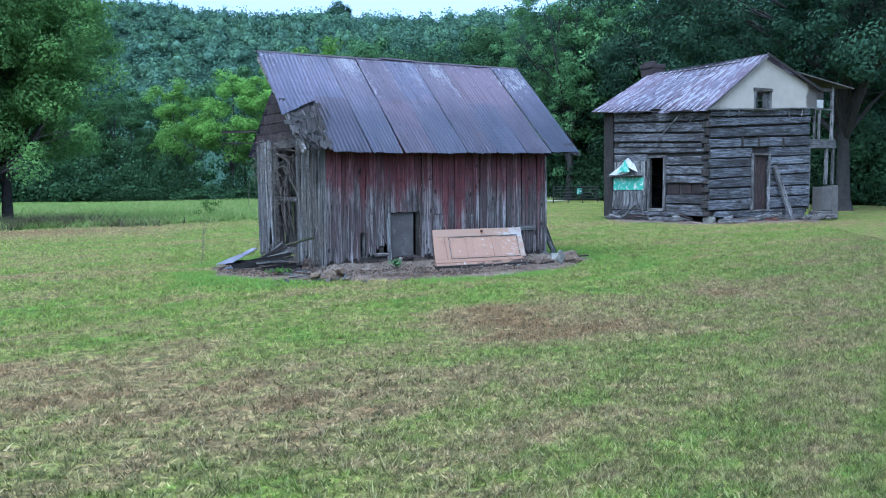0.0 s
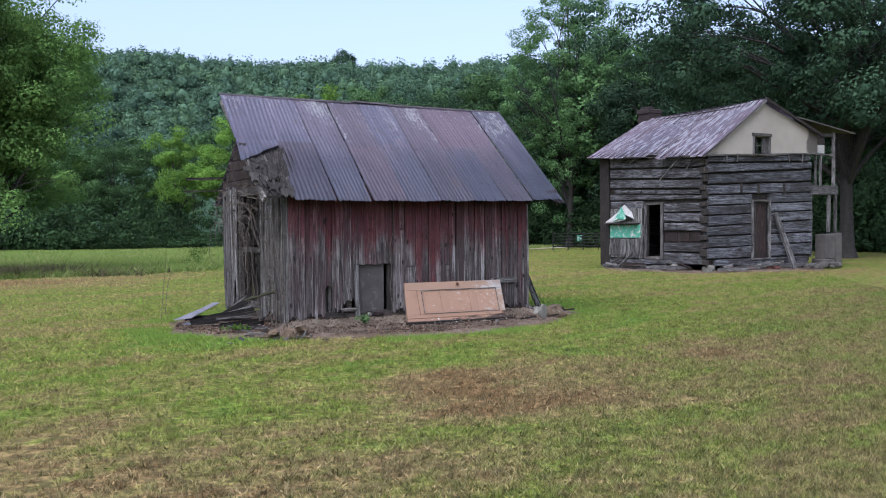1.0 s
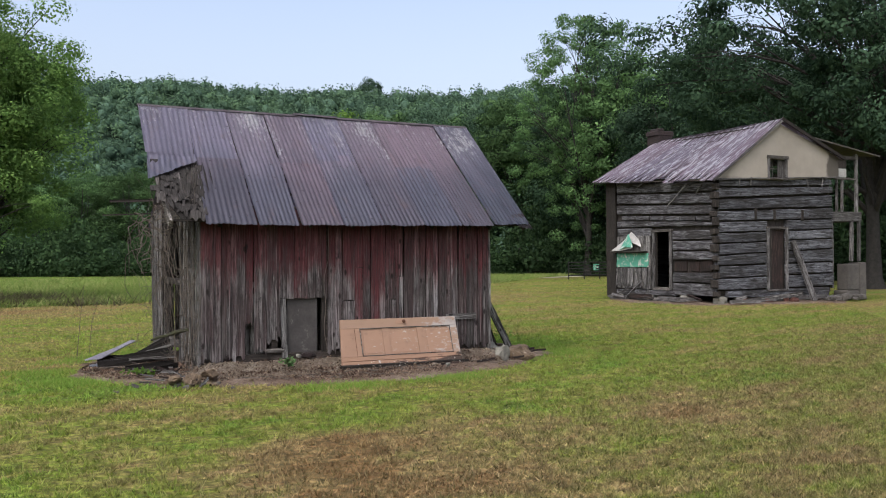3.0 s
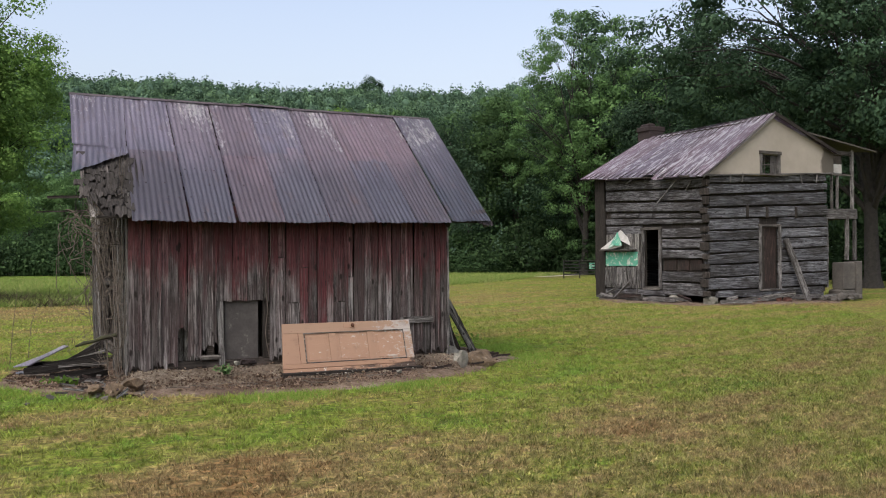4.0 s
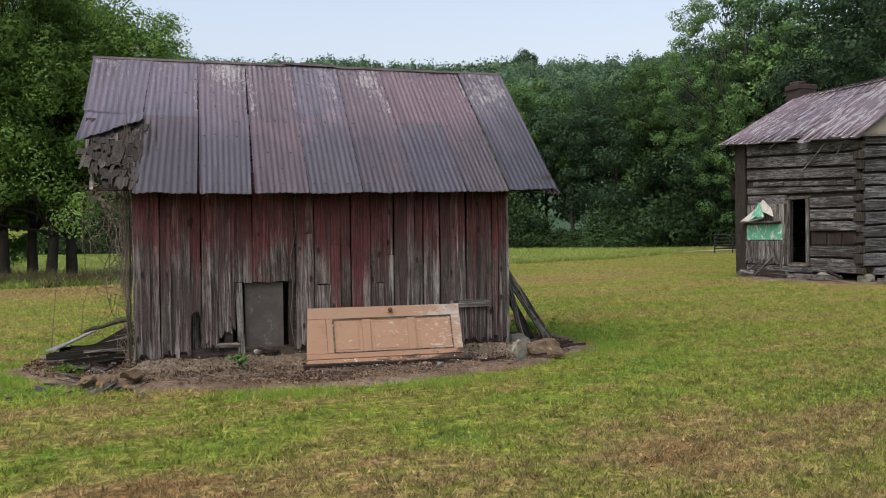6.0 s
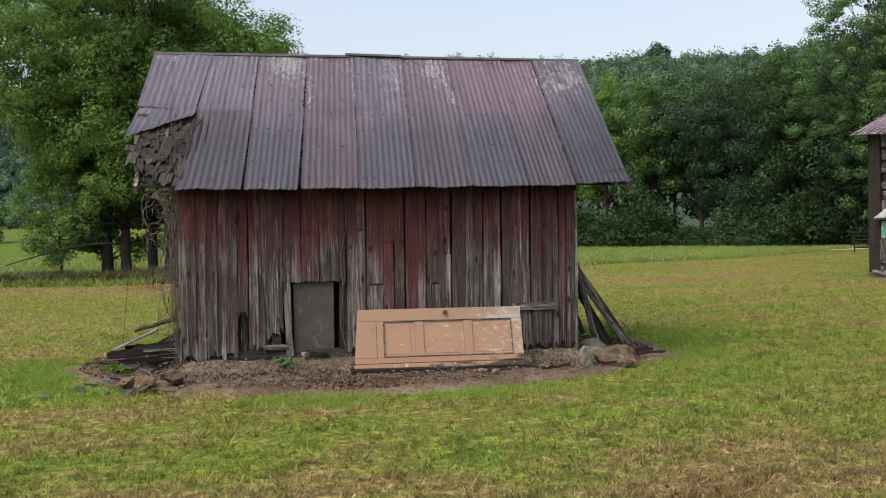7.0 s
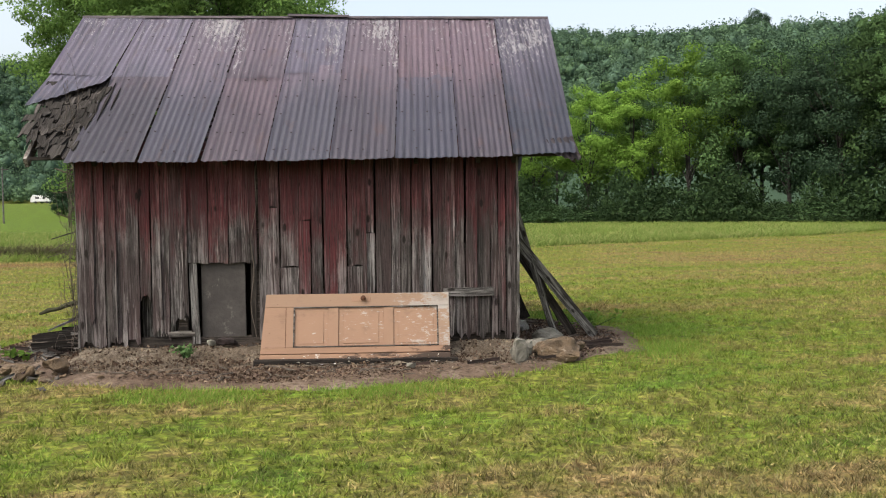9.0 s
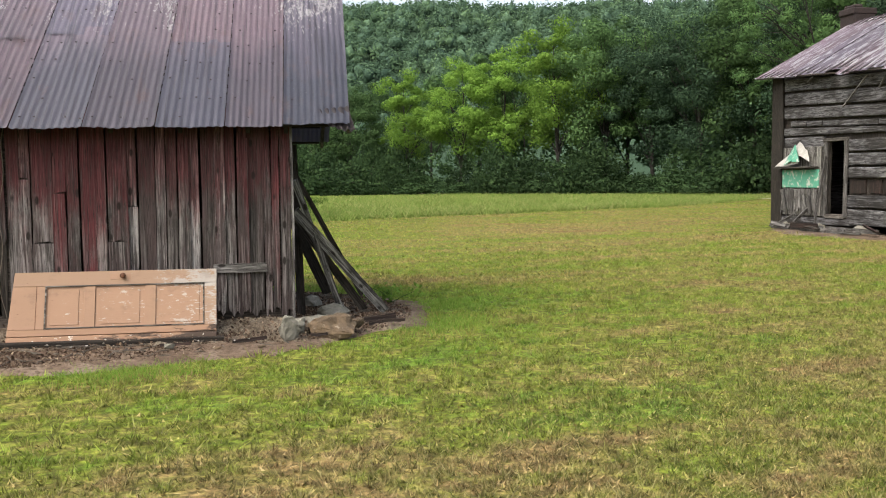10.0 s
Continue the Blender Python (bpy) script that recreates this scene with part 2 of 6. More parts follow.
def leaf(name, a, b, c, through_light=0.35, size=0.5, crowns=0.0):
    """Foliage: one tone a leaf, drifting over the crown, part of the light passing through."""
    n = Nodes(name)
    r = n.geo.outputs["Random Per Island"]
    col = n.ramp(r, (0.0, a), (0.5, b), (1.0, c))
    drift = n.noise(n.place((size, size, size), "World", False), 1.0, 3, 0.6)
    col = n.mix(n.ramp(drift, (0.38, 0.75), (0.60, 0.0)), col, tuple(k * 0.75 for k in a))
    if crowns:
        k = n.cells(n.place((1, 1, 0.25), "World", False), crowns, "Color")
        col = n.mix(1.0, col, n.ramp(n.split(k)[0], (0.0, (0.78, 0.80, 0.86)), (0.6, (1.0, 1.0, 1.04)), (1.0, (1.30, 1.27, 1.12))), "MULTIPLY")
    own = n.math("MULTIPLY_ADD", n.info.outputs["Random"], 0.7, 0.65)
    col = n.mix(1.0, col, own, "MULTIPLY")
    return lucent(n, col, through_light)


def plain(name, a, b, scale=4.0, rough=0.8, depth=0.006, metal=0.0, spots=None, spec=0.3):
    """Two tones of one stuff, in patches and in grain; spots: (colour, threshold)."""
    n = Nodes(name)
    v = n.place((1, 1, 1))
    k = n.noise(v, scale, 5, 0.65)
    f = n.noise(v, scale * 9, 3, 0.6)
    col = n.mix(n.ramp(k, (0.35, 0.0), (0.65, 1.0)), a, b)
    col = n.mix(n.ramp(f, (0.35, 0.35), (0.55, 0.0)), col, tuple(x * 0.45 for x in a))
    if spots:
        col = n.mix(n.ramp(n.noise(v, scale * 2.3, 6, 0.7), (spots[1], 0.0), (spots[1] + 0.05, 1.0)), col, spots[0])
    return n.done(col, rough, n.math("ADD", k, f), depth, metal, spec)


M_BARN = wood("red_weathered_board", (0.156, 0.142, 0.139), (0.030, 0.026, 0.025), "Z", red=0.85, stains=0.7, streaks=0.55)
M_BARNG = wood("pale_weathered_board", (0.232, 0.218, 0.214), (0.050, 0.044, 0.043), "Z", red=0.7, stains=0.5, streaks=0.8)
M_BARND = wood("black_stained_board", (0.098, 0.089, 0.085), (0.026, 0.022, 0.021), "Z", red=0.75, stains=0.6, streaks=0.4)
M_BARNR = wood("red_painted_board", (0.162, 0.140, 0.136), (0.034, 0.028, 0.027), "Z", red=0.9, stains=0.6, streaks=0.6, lower=0.16)
M_GREY = wood("grey_weathered_board", (0.212, 0.204, 0.198), (0.052, 0.048, 0.046), "Z", stains=0.35)
M_GREYX = wood("grey_weathered_beam", (0.194, 0.179, 0.164), (0.047, 0.041, 0.036), "X", stains=0.5)
M_GREYY = wood("grey_weathered_joist", (0.194, 0.179, 0.164), (0.047, 0.041, 0.036), "Y", stains=0.5)
M_SIDE = wood("dark_grey_side_board", (0.215, 0.208, 0.196), (0.040, 0.037, 0.035), "Z", stains=0.6, streaks=0.7)
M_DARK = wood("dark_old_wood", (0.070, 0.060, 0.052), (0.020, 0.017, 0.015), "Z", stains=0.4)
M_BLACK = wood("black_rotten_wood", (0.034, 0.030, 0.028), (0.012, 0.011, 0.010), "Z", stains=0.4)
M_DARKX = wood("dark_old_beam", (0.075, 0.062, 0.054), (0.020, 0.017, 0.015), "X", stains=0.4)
M_LOGX = wood("hewn_log_grey", (0.156, 0.160, 0.172), (0.025, 0.025, 0.028), "X", stains=0.78, grain=0.8, streaks=0.38)
M_LOGY = wood("hewn_log_grey_side", (0.172, 0.170, 0.176), (0.024, 0.022, 0.024), "Y", stains=0.8, grain=0.8, streaks=0.38)
M_BROWN = wood("brown_door_wood", (0.060, 0.040, 0.035), (0.020, 0.015, 0.014), "Z", stains=0.5)
M_ROOF = rusty_metal("shed_roof_metal", (0.210, 0.180, 0.206), (0.100, 0.100, 0.120), (0.44, 0.43, 0.44), (0.150, 0.092, 0.084), 0.44, 0.965, pos=(0.5, -1.16), bands=((8.0, 0.35, 4.10, 0.20), (9.45, 0.22, 3.9, 0.17), (8.25, 0.10, 3.6, 0.20), (7.5, 0.08, 3.6, 0.16), (8.85, 0.07, 3.7, 0.16), (11.75, 0.4, 3.8, 0.15), (12.1, 0.25, 4.0, 0.17), (10.05, 0.25, 4.1, 0.18), (10.2, 0.09, 3.6, 0.15)))
M_ROOF2 = rusty_metal("house_roof_metal", (0.200, 0.172, 0.205), (0.105, 0.080, 0.092), (0.56, 0.555, 0.60), (0.080, 0.044, 0.044), 0.40, 0.80, sideways=True)
M_SEAM = plain("dark_rusty_seam", (0.035, 0.028, 0.032), (0.07, 0.058, 0.065), 3.0, 0.7)
M_SHEET = rusty_metal("fallen_zinc_sheet", (0.245, 0.268, 0.300), (0.140, 0.155, 0.178), (0.32, 0.33, 0.345), (0.088, 0.049, 0.034), 0.2)
M_SHINGLEP = wood("pale_weathered_shingle", (0.100, 0.090, 0.085), (0.034, 0.030, 0.027), "Z", stains=0.5)
M_SHINGLE = wood("rotten_wood_shingle", (0.058, 0.053, 0.050), (0.025, 0.022, 0.02), "Z", stains=0.6)
def door_paint(name, a, b, bare, start, chips, slope=0.55):
    """Peach paint, worn to a pale grey towards the hinge end, with cracks and chips in rows."""
    n = Nodes(name)
    o = n.split(n.tex.outputs["Object"])
    spread = n.noise(n.place((5, 4, 9), shift=False), 1.0, 5, 0.7, 0.4)
    far = n.math("ADD", n.math("MULTIPLY", n.math("SUBTRACT", o[0], start), slope), n.math("SUBTRACT", spread, 0.5))
    col = n.mix(n.noise(n.place((1, 1, 1), shift=False), 2.5, 4), a, b)
    row = n.noise(n.place((15, 4, 60), shift=False), 1.0, 4, 0.7, 0.6)
    col = n.mix(n.ramp(n.math("ADD", n.math("MULTIPLY", far, 0.5), row), (chips, 0.0), (chips + 0.03, 0.9)), col, bare)
    col = n.mix(n.ramp(far, (0.16, 0.0), (0.24, 0.85)), col, bare)
    col = n.mix(n.ramp(n.noise(n.place((9, 4, 46), shift=False), 1.0, 4, 0.7), (0.30, 0.75), (0.34, 0.0)), col, (0.085, 0.052, 0.036))
    dirt = n.noise(n.place((3, 3, 5), shift=False), 1.0, 5, 0.7)
    col = n.mix(n.ramp(dirt, (0.56, 0.0), (0.72, 0.5)), col, (0.105, 0.075, 0.055))
    return n.done(col, 0.7, row, 0.004, spec=0.2)


M_PEACH = door_paint("peeling_peach_paint", (0.246, 0.152, 0.102), (0.204, 0.126, 0.086), (0.285, 0.265, 0.245), 1.85, 0.70)
M_PEACHW = door_paint("worn_pale_paint", (0.226, 0.146, 0.100), (0.205, 0.135, 0.094), (0.262, 0.240, 0.220), 1.25, 0.66, 0.40)
M_PEELED = door_paint("bare_grey_door_wood", (0.235, 0.160, 0.115), (0.215, 0.142, 0.10), (0.275, 0.258, 0.24), 1.7, 0.62)


def charred(name, start, chip):
    """Peach paint that is burnt black towards the hinge end, with white chips."""
    n = Nodes(name)
    o = n.split(n.tex.outputs["Object"])
    rough = n.noise(n.place((3.5, 6, 16), shift=False), 1.0, 5, 0.7, 0.5)
    col = n.mix(n.noise(n.place((1, 1, 1), shift=False), 3.0, 4), (0.246, 0.152, 0.102), (0.19, 0.115, 0.078))
    burn = n.math("ADD", n.math("MULTIPLY", n.math("SUBTRACT", o[0], start), 0.22), n.math("SUBTRACT", rough, 0.5))
    col = n.mix(n.ramp(burn, (0.0, 0.0), (0.09, 0.9)), col, (0.030, 0.024, 0.021))
    col = n.mix(n.ramp(n.noise(n.place((14, 6, 22), shift=False), 1.0, 4, 0.7), (chip, 0.0), (chip + 0.03, 1.0)), col, (0.40, 0.375, 0.345))
    return n.done(col, 0.8, rough, 0.006, spec=0.15)


M_EDGE = charred("charred_door_edge", 1.05, 0.60)
M_EDGE2 = charred("scorched_lower_stile", 1.75, 0.70)
M_FLAKE = door_paint("flaking_peach_paint", (0.250, 0.154, 0.103), (0.210, 0.128, 0.087), (0.31, 0.285, 0.255), 0.85, 0.635, 0.10)
n = Nodes("tan_gable_board")
k1 = n.noise(n.place((1, 1, 1), "World", False), 0.8, 5, 0.65)
scol = n.mix(n.ramp(k1, (0.35, 0.0), (0.65, 1.0)), (0.268, 0.242, 0.205), (0.222, 0.199, 0.166))
p = n.split(n.geo.outputs["Position"])
mould = n.math("ADD", n.math("MULTIPLY", n.math("SUBTRACT", p[0], 33.45), 1.3), n.math("MULTIPLY", n.math("SUBTRACT", n.noise(n.place((2, 2, 2), "World", False), 1.0, 5, 0.65), 0.4), 1.4))
mould = n.math("SUBTRACT", mould, n.math("MULTIPLY", n.math("ABSOLUTE", n.math("SUBTRACT", p[0], 33.8)), 1.0))
scol = n.mix(n.ramp(mould, (0.05, 0.0), (0.35, 0.85)), scol, (0.045, 0.040, 0.034))
damp = n.math("ADD", n.math("MULTIPLY", n.math("SUBTRACT", 5.0, p[2]), 0.9), n.math("SUBTRACT", n.noise(n.place((1.3, 1.3, 2.5), "World", False), 1.0, 4, 0.65), 0.5))
scol = n.mix(n.ramp(damp, (0.28, 0.0), (0.5, 0.7)), scol, (0.10, 0.086, 0.068))
M_STUCCO = n.done(scol, 0.9, k1, 0.004, spec=0.1)
M_STONE = plain("grey_field_stone", (0.178, 0.168, 0.145), (0.105, 0.100, 0.080), 5.0, 0.9, 0.008, spots=((0.225, 0.232, 0.188), 0.6))
M_ROCK = plain("brown_sandstone", (0.150, 0.105, 0.064), (0.070, 0.050, 0.034), 7.0, 0.9, 0.02, spots=((0.20, 0.17, 0.13), 0.6))
M_CONC = plain("stained_concrete", (0.078, 0.071, 0.062), (0.048, 0.044, 0.040), 2.0, 0.9, 0.01)
M_BRICK = plain("old_red_brick", (0.029, 0.019, 0.018), (0.018, 0.014, 0.014), 6.0, 0.9, 0.01)
M_RUSTBRICK = plain("broken_red_brick", (0.130, 0.058, 0.042), (0.085, 0.040, 0.032), 6.0, 0.9, 0.01)
M_TEAL = plain("peeling_green_paint", (0.085, 0.30, 0.205), (0.06, 0.22, 0.155), 3.0, 0.7, 0.004, spots=((0.40, 0.39, 0.35), 0.54))
M_TARP = plain("torn_white_tarp", (0.40, 0.39, 0.365), (0.27, 0.258, 0.24), 3.0, 0.7, 0.01)
M_RUST = plain("rusted_iron", (0.13, 0.055, 0.03), (0.07, 0.035, 0.022), 20.0, 0.8, 0.002, metal=0.4)
M_GATE = plain("dark_gate_steel", (0.022, 0.024, 0.022), (0.016, 0.014, 0.013), 5.0, 0.9, spec=0.1)
M_BARK = plain("tree_bark", (0.105, 0.090, 0.075), (0.055, 0.047, 0.040), 5.0, 0.95, 0.04)
M_BARKD = plain("dark_tree_bark", (0.038, 0.034, 0.030), (0.020, 0.018, 0.016), 5.0, 0.95, 0.04)
M_MOSS = plain("mossy_bark", (0.042, 0.046, 0.020), (0.024, 0.021, 0.015), 14.0, 0.95, 0.01)
M_VINE = plain("dry_vine", (0.111, 0.091, 0.075), (0.058, 0.049, 0.039), 12.0, 0.9)
M_WHITE = plain("white_painted_metal", (0.60, 0.61, 0.63), (0.50, 0.51, 0.53), 0.8, 0.4)
M_GLASS = plain("dark_window_glass", (0.02, 0.022, 0.025), (0.03, 0.03, 0.035), 2.0, 0.08, 0.0, spec=0.6)
M_RUBBER = plain("black_rubber", (0.02, 0.02, 0.02), (0.03, 0.03, 0.03), 8.0, 0.8)
M_LEAF = leaf("leaf_green", (0.056, 0.108, 0.041), (0.082, 0.148, 0.054), (0.114, 0.196, 0.070))
M_LEAFB = leaf("leaf_bright", (0.090, 0.168, 0.029), (0.122, 0.214, 0.038), (0.158, 0.256, 0.050), 0.4)
M_LEAFD = leaf("leaf_dark", (0.024, 0.048, 0.028), (0.041, 0.076, 0.042), (0.066, 0.113, 0.060), 0.22)
# far ridge leaves: distance haze mixed in as a bluer, paler green
M_LEAFH = leaf("leaf_hill_haze", (0.064, 0.112, 0.068), (0.082, 0.140, 0.082), (0.104, 0.168, 0.092), 0.3, 0.05, crowns=0.15)
# same hazed green, darker: shade inside the crowns put into the colour
M_LEAFHD = leaf("leaf_hill_inner_shade", (0.046, 0.082, 0.055), (0.056, 0.098, 0.063), (0.066, 0.112, 0.070), 0.0, 0.05, crowns=0.15)
M_LEAFF = leaf("leaf_field_tree", (0.075, 0.138, 0.038), (0.118, 0.208, 0.055), (0.172, 0.275, 0.074), 0.5, 0.6)
M_SHRUB = leaf("leaf_shrub", (0.021, 0.042, 0.018), (0.035, 0.066, 0.026), (0.056, 0.096, 0.036))

M_HATCH = plain("grey_plywood", (0.066, 0.060, 0.056), (0.040, 0.036, 0.034), 3.0, 0.85, 0.006, spots=((0.088, 0.080, 0.075), 0.60))

n = Nodes("meadow_ground")
tcol, tfine = turf(n, 0.6)
# turf colour darkened and mottled to stand for shade between the blades
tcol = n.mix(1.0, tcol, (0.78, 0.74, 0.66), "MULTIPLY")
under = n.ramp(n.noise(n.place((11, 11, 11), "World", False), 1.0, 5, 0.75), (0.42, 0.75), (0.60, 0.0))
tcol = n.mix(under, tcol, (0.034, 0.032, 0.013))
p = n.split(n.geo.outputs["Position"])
# forest floor on hill and behind the tree line, darkened for the woods' shade
wood_floor_shade = n.ramp(n.math("MULTIPLY", p[2], 0.1), (0.55, 0.0), (0.8, 1.0))
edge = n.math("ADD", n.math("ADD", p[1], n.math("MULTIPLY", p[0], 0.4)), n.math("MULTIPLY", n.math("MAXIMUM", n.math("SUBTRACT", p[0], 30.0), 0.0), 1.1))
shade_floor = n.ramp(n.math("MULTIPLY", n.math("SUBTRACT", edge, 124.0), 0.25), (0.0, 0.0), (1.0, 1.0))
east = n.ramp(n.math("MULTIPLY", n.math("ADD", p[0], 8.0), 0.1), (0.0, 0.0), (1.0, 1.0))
tcol = n.mix(n.math("MAXIMUM", wood_floor_shade, n.math("MULTIPLY", shade_floor, east)), tcol, (0.030, 0.052, 0.032))
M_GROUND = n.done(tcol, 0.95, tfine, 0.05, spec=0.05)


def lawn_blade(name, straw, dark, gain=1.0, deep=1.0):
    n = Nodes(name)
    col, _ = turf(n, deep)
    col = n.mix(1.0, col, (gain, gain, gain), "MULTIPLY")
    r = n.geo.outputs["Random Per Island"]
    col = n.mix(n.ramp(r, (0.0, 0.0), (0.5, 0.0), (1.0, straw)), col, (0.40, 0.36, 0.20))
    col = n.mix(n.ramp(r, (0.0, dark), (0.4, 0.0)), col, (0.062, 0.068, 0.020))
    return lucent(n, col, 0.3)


n = Nodes("lawn_thatch")
r = n.geo.outputs["Random Per Island"]
tc, _ = turf(n)
th = n.ramp(r, (0.0, (0.045, 0.034, 0.017)), (0.45, (0.130, 0.090, 0.042)), (0.8, (0.25, 0.175, 0.085)), (1.0, (0.36, 0.28, 0.15)))
M_THATCH = n.done(n.mix(0.45, th, tc), 0.9, spec=0.05)
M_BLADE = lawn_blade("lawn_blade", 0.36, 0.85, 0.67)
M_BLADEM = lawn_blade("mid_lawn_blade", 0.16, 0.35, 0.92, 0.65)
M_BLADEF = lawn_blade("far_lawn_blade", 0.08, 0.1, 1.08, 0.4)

n = Nodes("tall_grass_blade")
r = n.geo.outputs["Random Per Island"]
tall = n.noise(n.place((0.13, 0.13, 0.13), "World", False), 1.0, 3, 0.6)
gcol = n.ramp(r, (0.0, (0.105, 0.165, 0.036)), (0.6, (0.175, 0.225, 0.062)), (1.0, (0.32, 0.31, 0.14)))
M_TALL = lucent(n, n.mix(n.ramp(tall, (0.4, 0.5), (0.6, 0.0)), gcol, (0.130, 0.205, 0.036)), 0.3)

n = Nodes("bare_dirt")
k1, k2 = n.noise(n.place((1, 1, 1), "World", False), 1.6, 5, 0.65), n.noise(n.place((1, 1, 1), "World", False), 22, 4, 0.65)
dcol = n.ramp(k1, (0.35, (0.088, 0.060, 0.044)), (0.52, (0.140, 0.102, 0.076)), (0.65, (0.205, 0.160, 0.126)))
dcol = n.mix(n.ramp(k2, (0.38, 0.7), (0.52, 0.0)), dcol, (0.045, 0.030, 0.022))
M_DIRT = n.done(dcol, 0.95, n.math("ADD", k1, k2), 0.05, spec=0.1)
n = Nodes("banked_earth")
k1, k2 = n.noise(n.place((1, 1, 1), "World", False), 3.0, 5, 0.7), n.noise(n.place((1, 1, 1), "World", False), 38, 4, 0.7)
bcol = n.ramp(k1, (0.36, (0.090, 0.070, 0.052)), (0.50, (0.155, 0.126, 0.096)), (0.62, (0.225, 0.190, 0.148)))
bcol = n.mix(n.ramp(k2, (0.40, 0.8), (0.54, 0.0)), bcol, (0.062, 0.046, 0.034))
M_BANK = n.done(bcol, 0.95, n.math("ADD", k1, k2), 0.05, spec=0.1)
M_LITTER = leaf("dry_leaf_litter", (0.040, 0.025, 0.018), (0.125, 0.080, 0.056), (0.33, 0.26, 0.19), 0.05, 2.0)
M_GRAVEL = plain("gravel_track", (0.34, 0.31, 0.27), (0.26, 0.235, 0.20), 3.0, 0.95, 0.02)


# ---- building helpers ----
def mesh_ob(name, bm, material, smooth=False):
    me = bpy.data.meshes.new(name)
    bm.to_mesh(me)
    bm.free()
    me.materials.append(material)
    if smooth:
        me.polygons.foreach_set("use_smooth", [True] * len(me.polygons))
    return new(name, me)


def world_of(ob):
    m = ob.matrix_parent_inverse @ ob.matrix_basis
    return world_of(ob.parent) @ m if ob.parent else ob.matrix_basis.copy()


def under(ob, parent):
    """Parents a part that is built where it stands in the world."""
    ob.parent = parent
    if parent:
        ob.matrix_parent_inverse = world_of(parent).inverted()
    return ob


def part(name, bm, material, parent, label="", smooth=False):
    """One mesh under a thing or a part, built where it stands."""
    ob = under(mesh_ob(name, bm, material, smooth), parent)
    if label:
        ob["label"] = label
    return ob


def thing(name, label, category, at=(0, 0, 0), turn=0, group="", kind=""):
    ob = new(name)
    ob.empty_display_size = 0.2
    ob.matrix_basis = pose(*at, 0, 0, turn)
    return tagged(ob, label, category, group, kind)


def arrays(name, verts, faces, material, parent=None):
    """A mesh from numpy arrays: verts (n, 3), faces (m, 3) or (m, 4)."""
    me = bpy.data.meshes.new(name)
    m, k = faces.shape
    me.vertices.add(len(verts))
    me.vertices.foreach_set("co", verts.astype(np.float32).ravel())
    me.loops.add(m * k)
    me.loops.foreach_set("vertex_index", faces.astype(np.int32).ravel())
    me.polygons.add(m)
    me.polygons.foreach_set("loop_start", np.arange(0, m * k, k, dtype=np.int32))
    me.update(calc_edges=True)
    me.materials.append(material)
    return under(new(name, me), parent)


def add_box(bm, lo, hi, bevel=0.0):
    """A box between two corners, with chamfered edges."""
    lo, hi = Vector(lo), Vector(hi)
    r = bmesh.ops.create_cube(bm, size=1.0)
    for v in r["verts"]:
        v.co = Vector((lo[i] + (v.co[i] + 0.5) * (hi[i] - lo[i]) for i in range(3)))
    if bevel:
        es = list({e for v in r["verts"] for e in v.link_edges})
        bmesh.ops.bevel(bm, geom=es, offset=bevel, segments=1, affect="EDGES")


def box(lo, hi, bevel=0.006):
    bm = bmesh.new()
    add_box(bm, lo, hi, bevel)
    return bm


def plank(length, width, thick, seed, ragged=0.0, steps=8, wobble=0.006, taper=0.0):
    """A board that stands on z = 0: worn sides, slight cup and warp, a ragged lower end. Its face looks to -y."""
    rng = random.Random(seed)
    bm = bmesh.new()
    cols = 8 if ragged else 3
    ph = rng.uniform(0, 9)
    rows = []
    for j in range(steps + 1):
        f = j / steps
        row = []
        for i in range(cols):
            u = i / (cols - 1) - 0.5
            w = width * (1 - taper * (1 - f)) + rng.uniform(-1.5 * wobble, wobble) * (i in (0, cols - 1))
            z = f * length
            if j == 0 and ragged:
                z += ragged * (0.6 + 0.7 * math.sin(ph + 5.0 * u) + 0.4 * math.sin(2.3 * ph + 13.0 * u) + rng.uniform(-0.25, 0.25))
            y = 0.004 * math.cos(u * 3) + 0.006 * math.sin(ph + 2.1 * f * length)
            row.append((u * w + 0.004 * math.sin(ph * 2 + 3 * f), y, z))
        rows.append(row)
    front = [[bm.verts.new((x, y - thick / 2, z)) for x, y, z in r] for r in rows]
    back = [[bm.verts.new((x, y + thick / 2, z)) for x, y, z in r] for r in rows]
    for j in range(steps):
        for i in range(cols - 1):
            bm.faces.new((front[j][i], front[j][i + 1], front[j + 1][i + 1], front[j + 1][i]))
            bm.faces.new((back[j][i + 1], back[j][i], back[j + 1][i], back[j + 1][i + 1]))
        bm.faces.new((back[j][0], front[j][0], front[j + 1][0], back[j + 1][0]))
        bm.faces.new((front[j][-1], back[j][-1], back[j + 1][-1], front[j + 1][-1]))
    for i in range(cols - 1):
        bm.faces.new((back[0][i], back[0][i + 1], front[0][i + 1], front[0][i]))
        bm.faces.new((front[-1][i], front[-1][i + 1], back[-1][i + 1], back[-1][i]))
    return bm


def board_at(name, m, length, width, thick, seed, material, parent, ragged=0.0, label="", steps=8, taper=0.0):
    ob = part(name, plank(length, width, thick, seed, ragged, steps, taper=taper), material, parent, label)
    ob.matrix_basis = m
    return ob


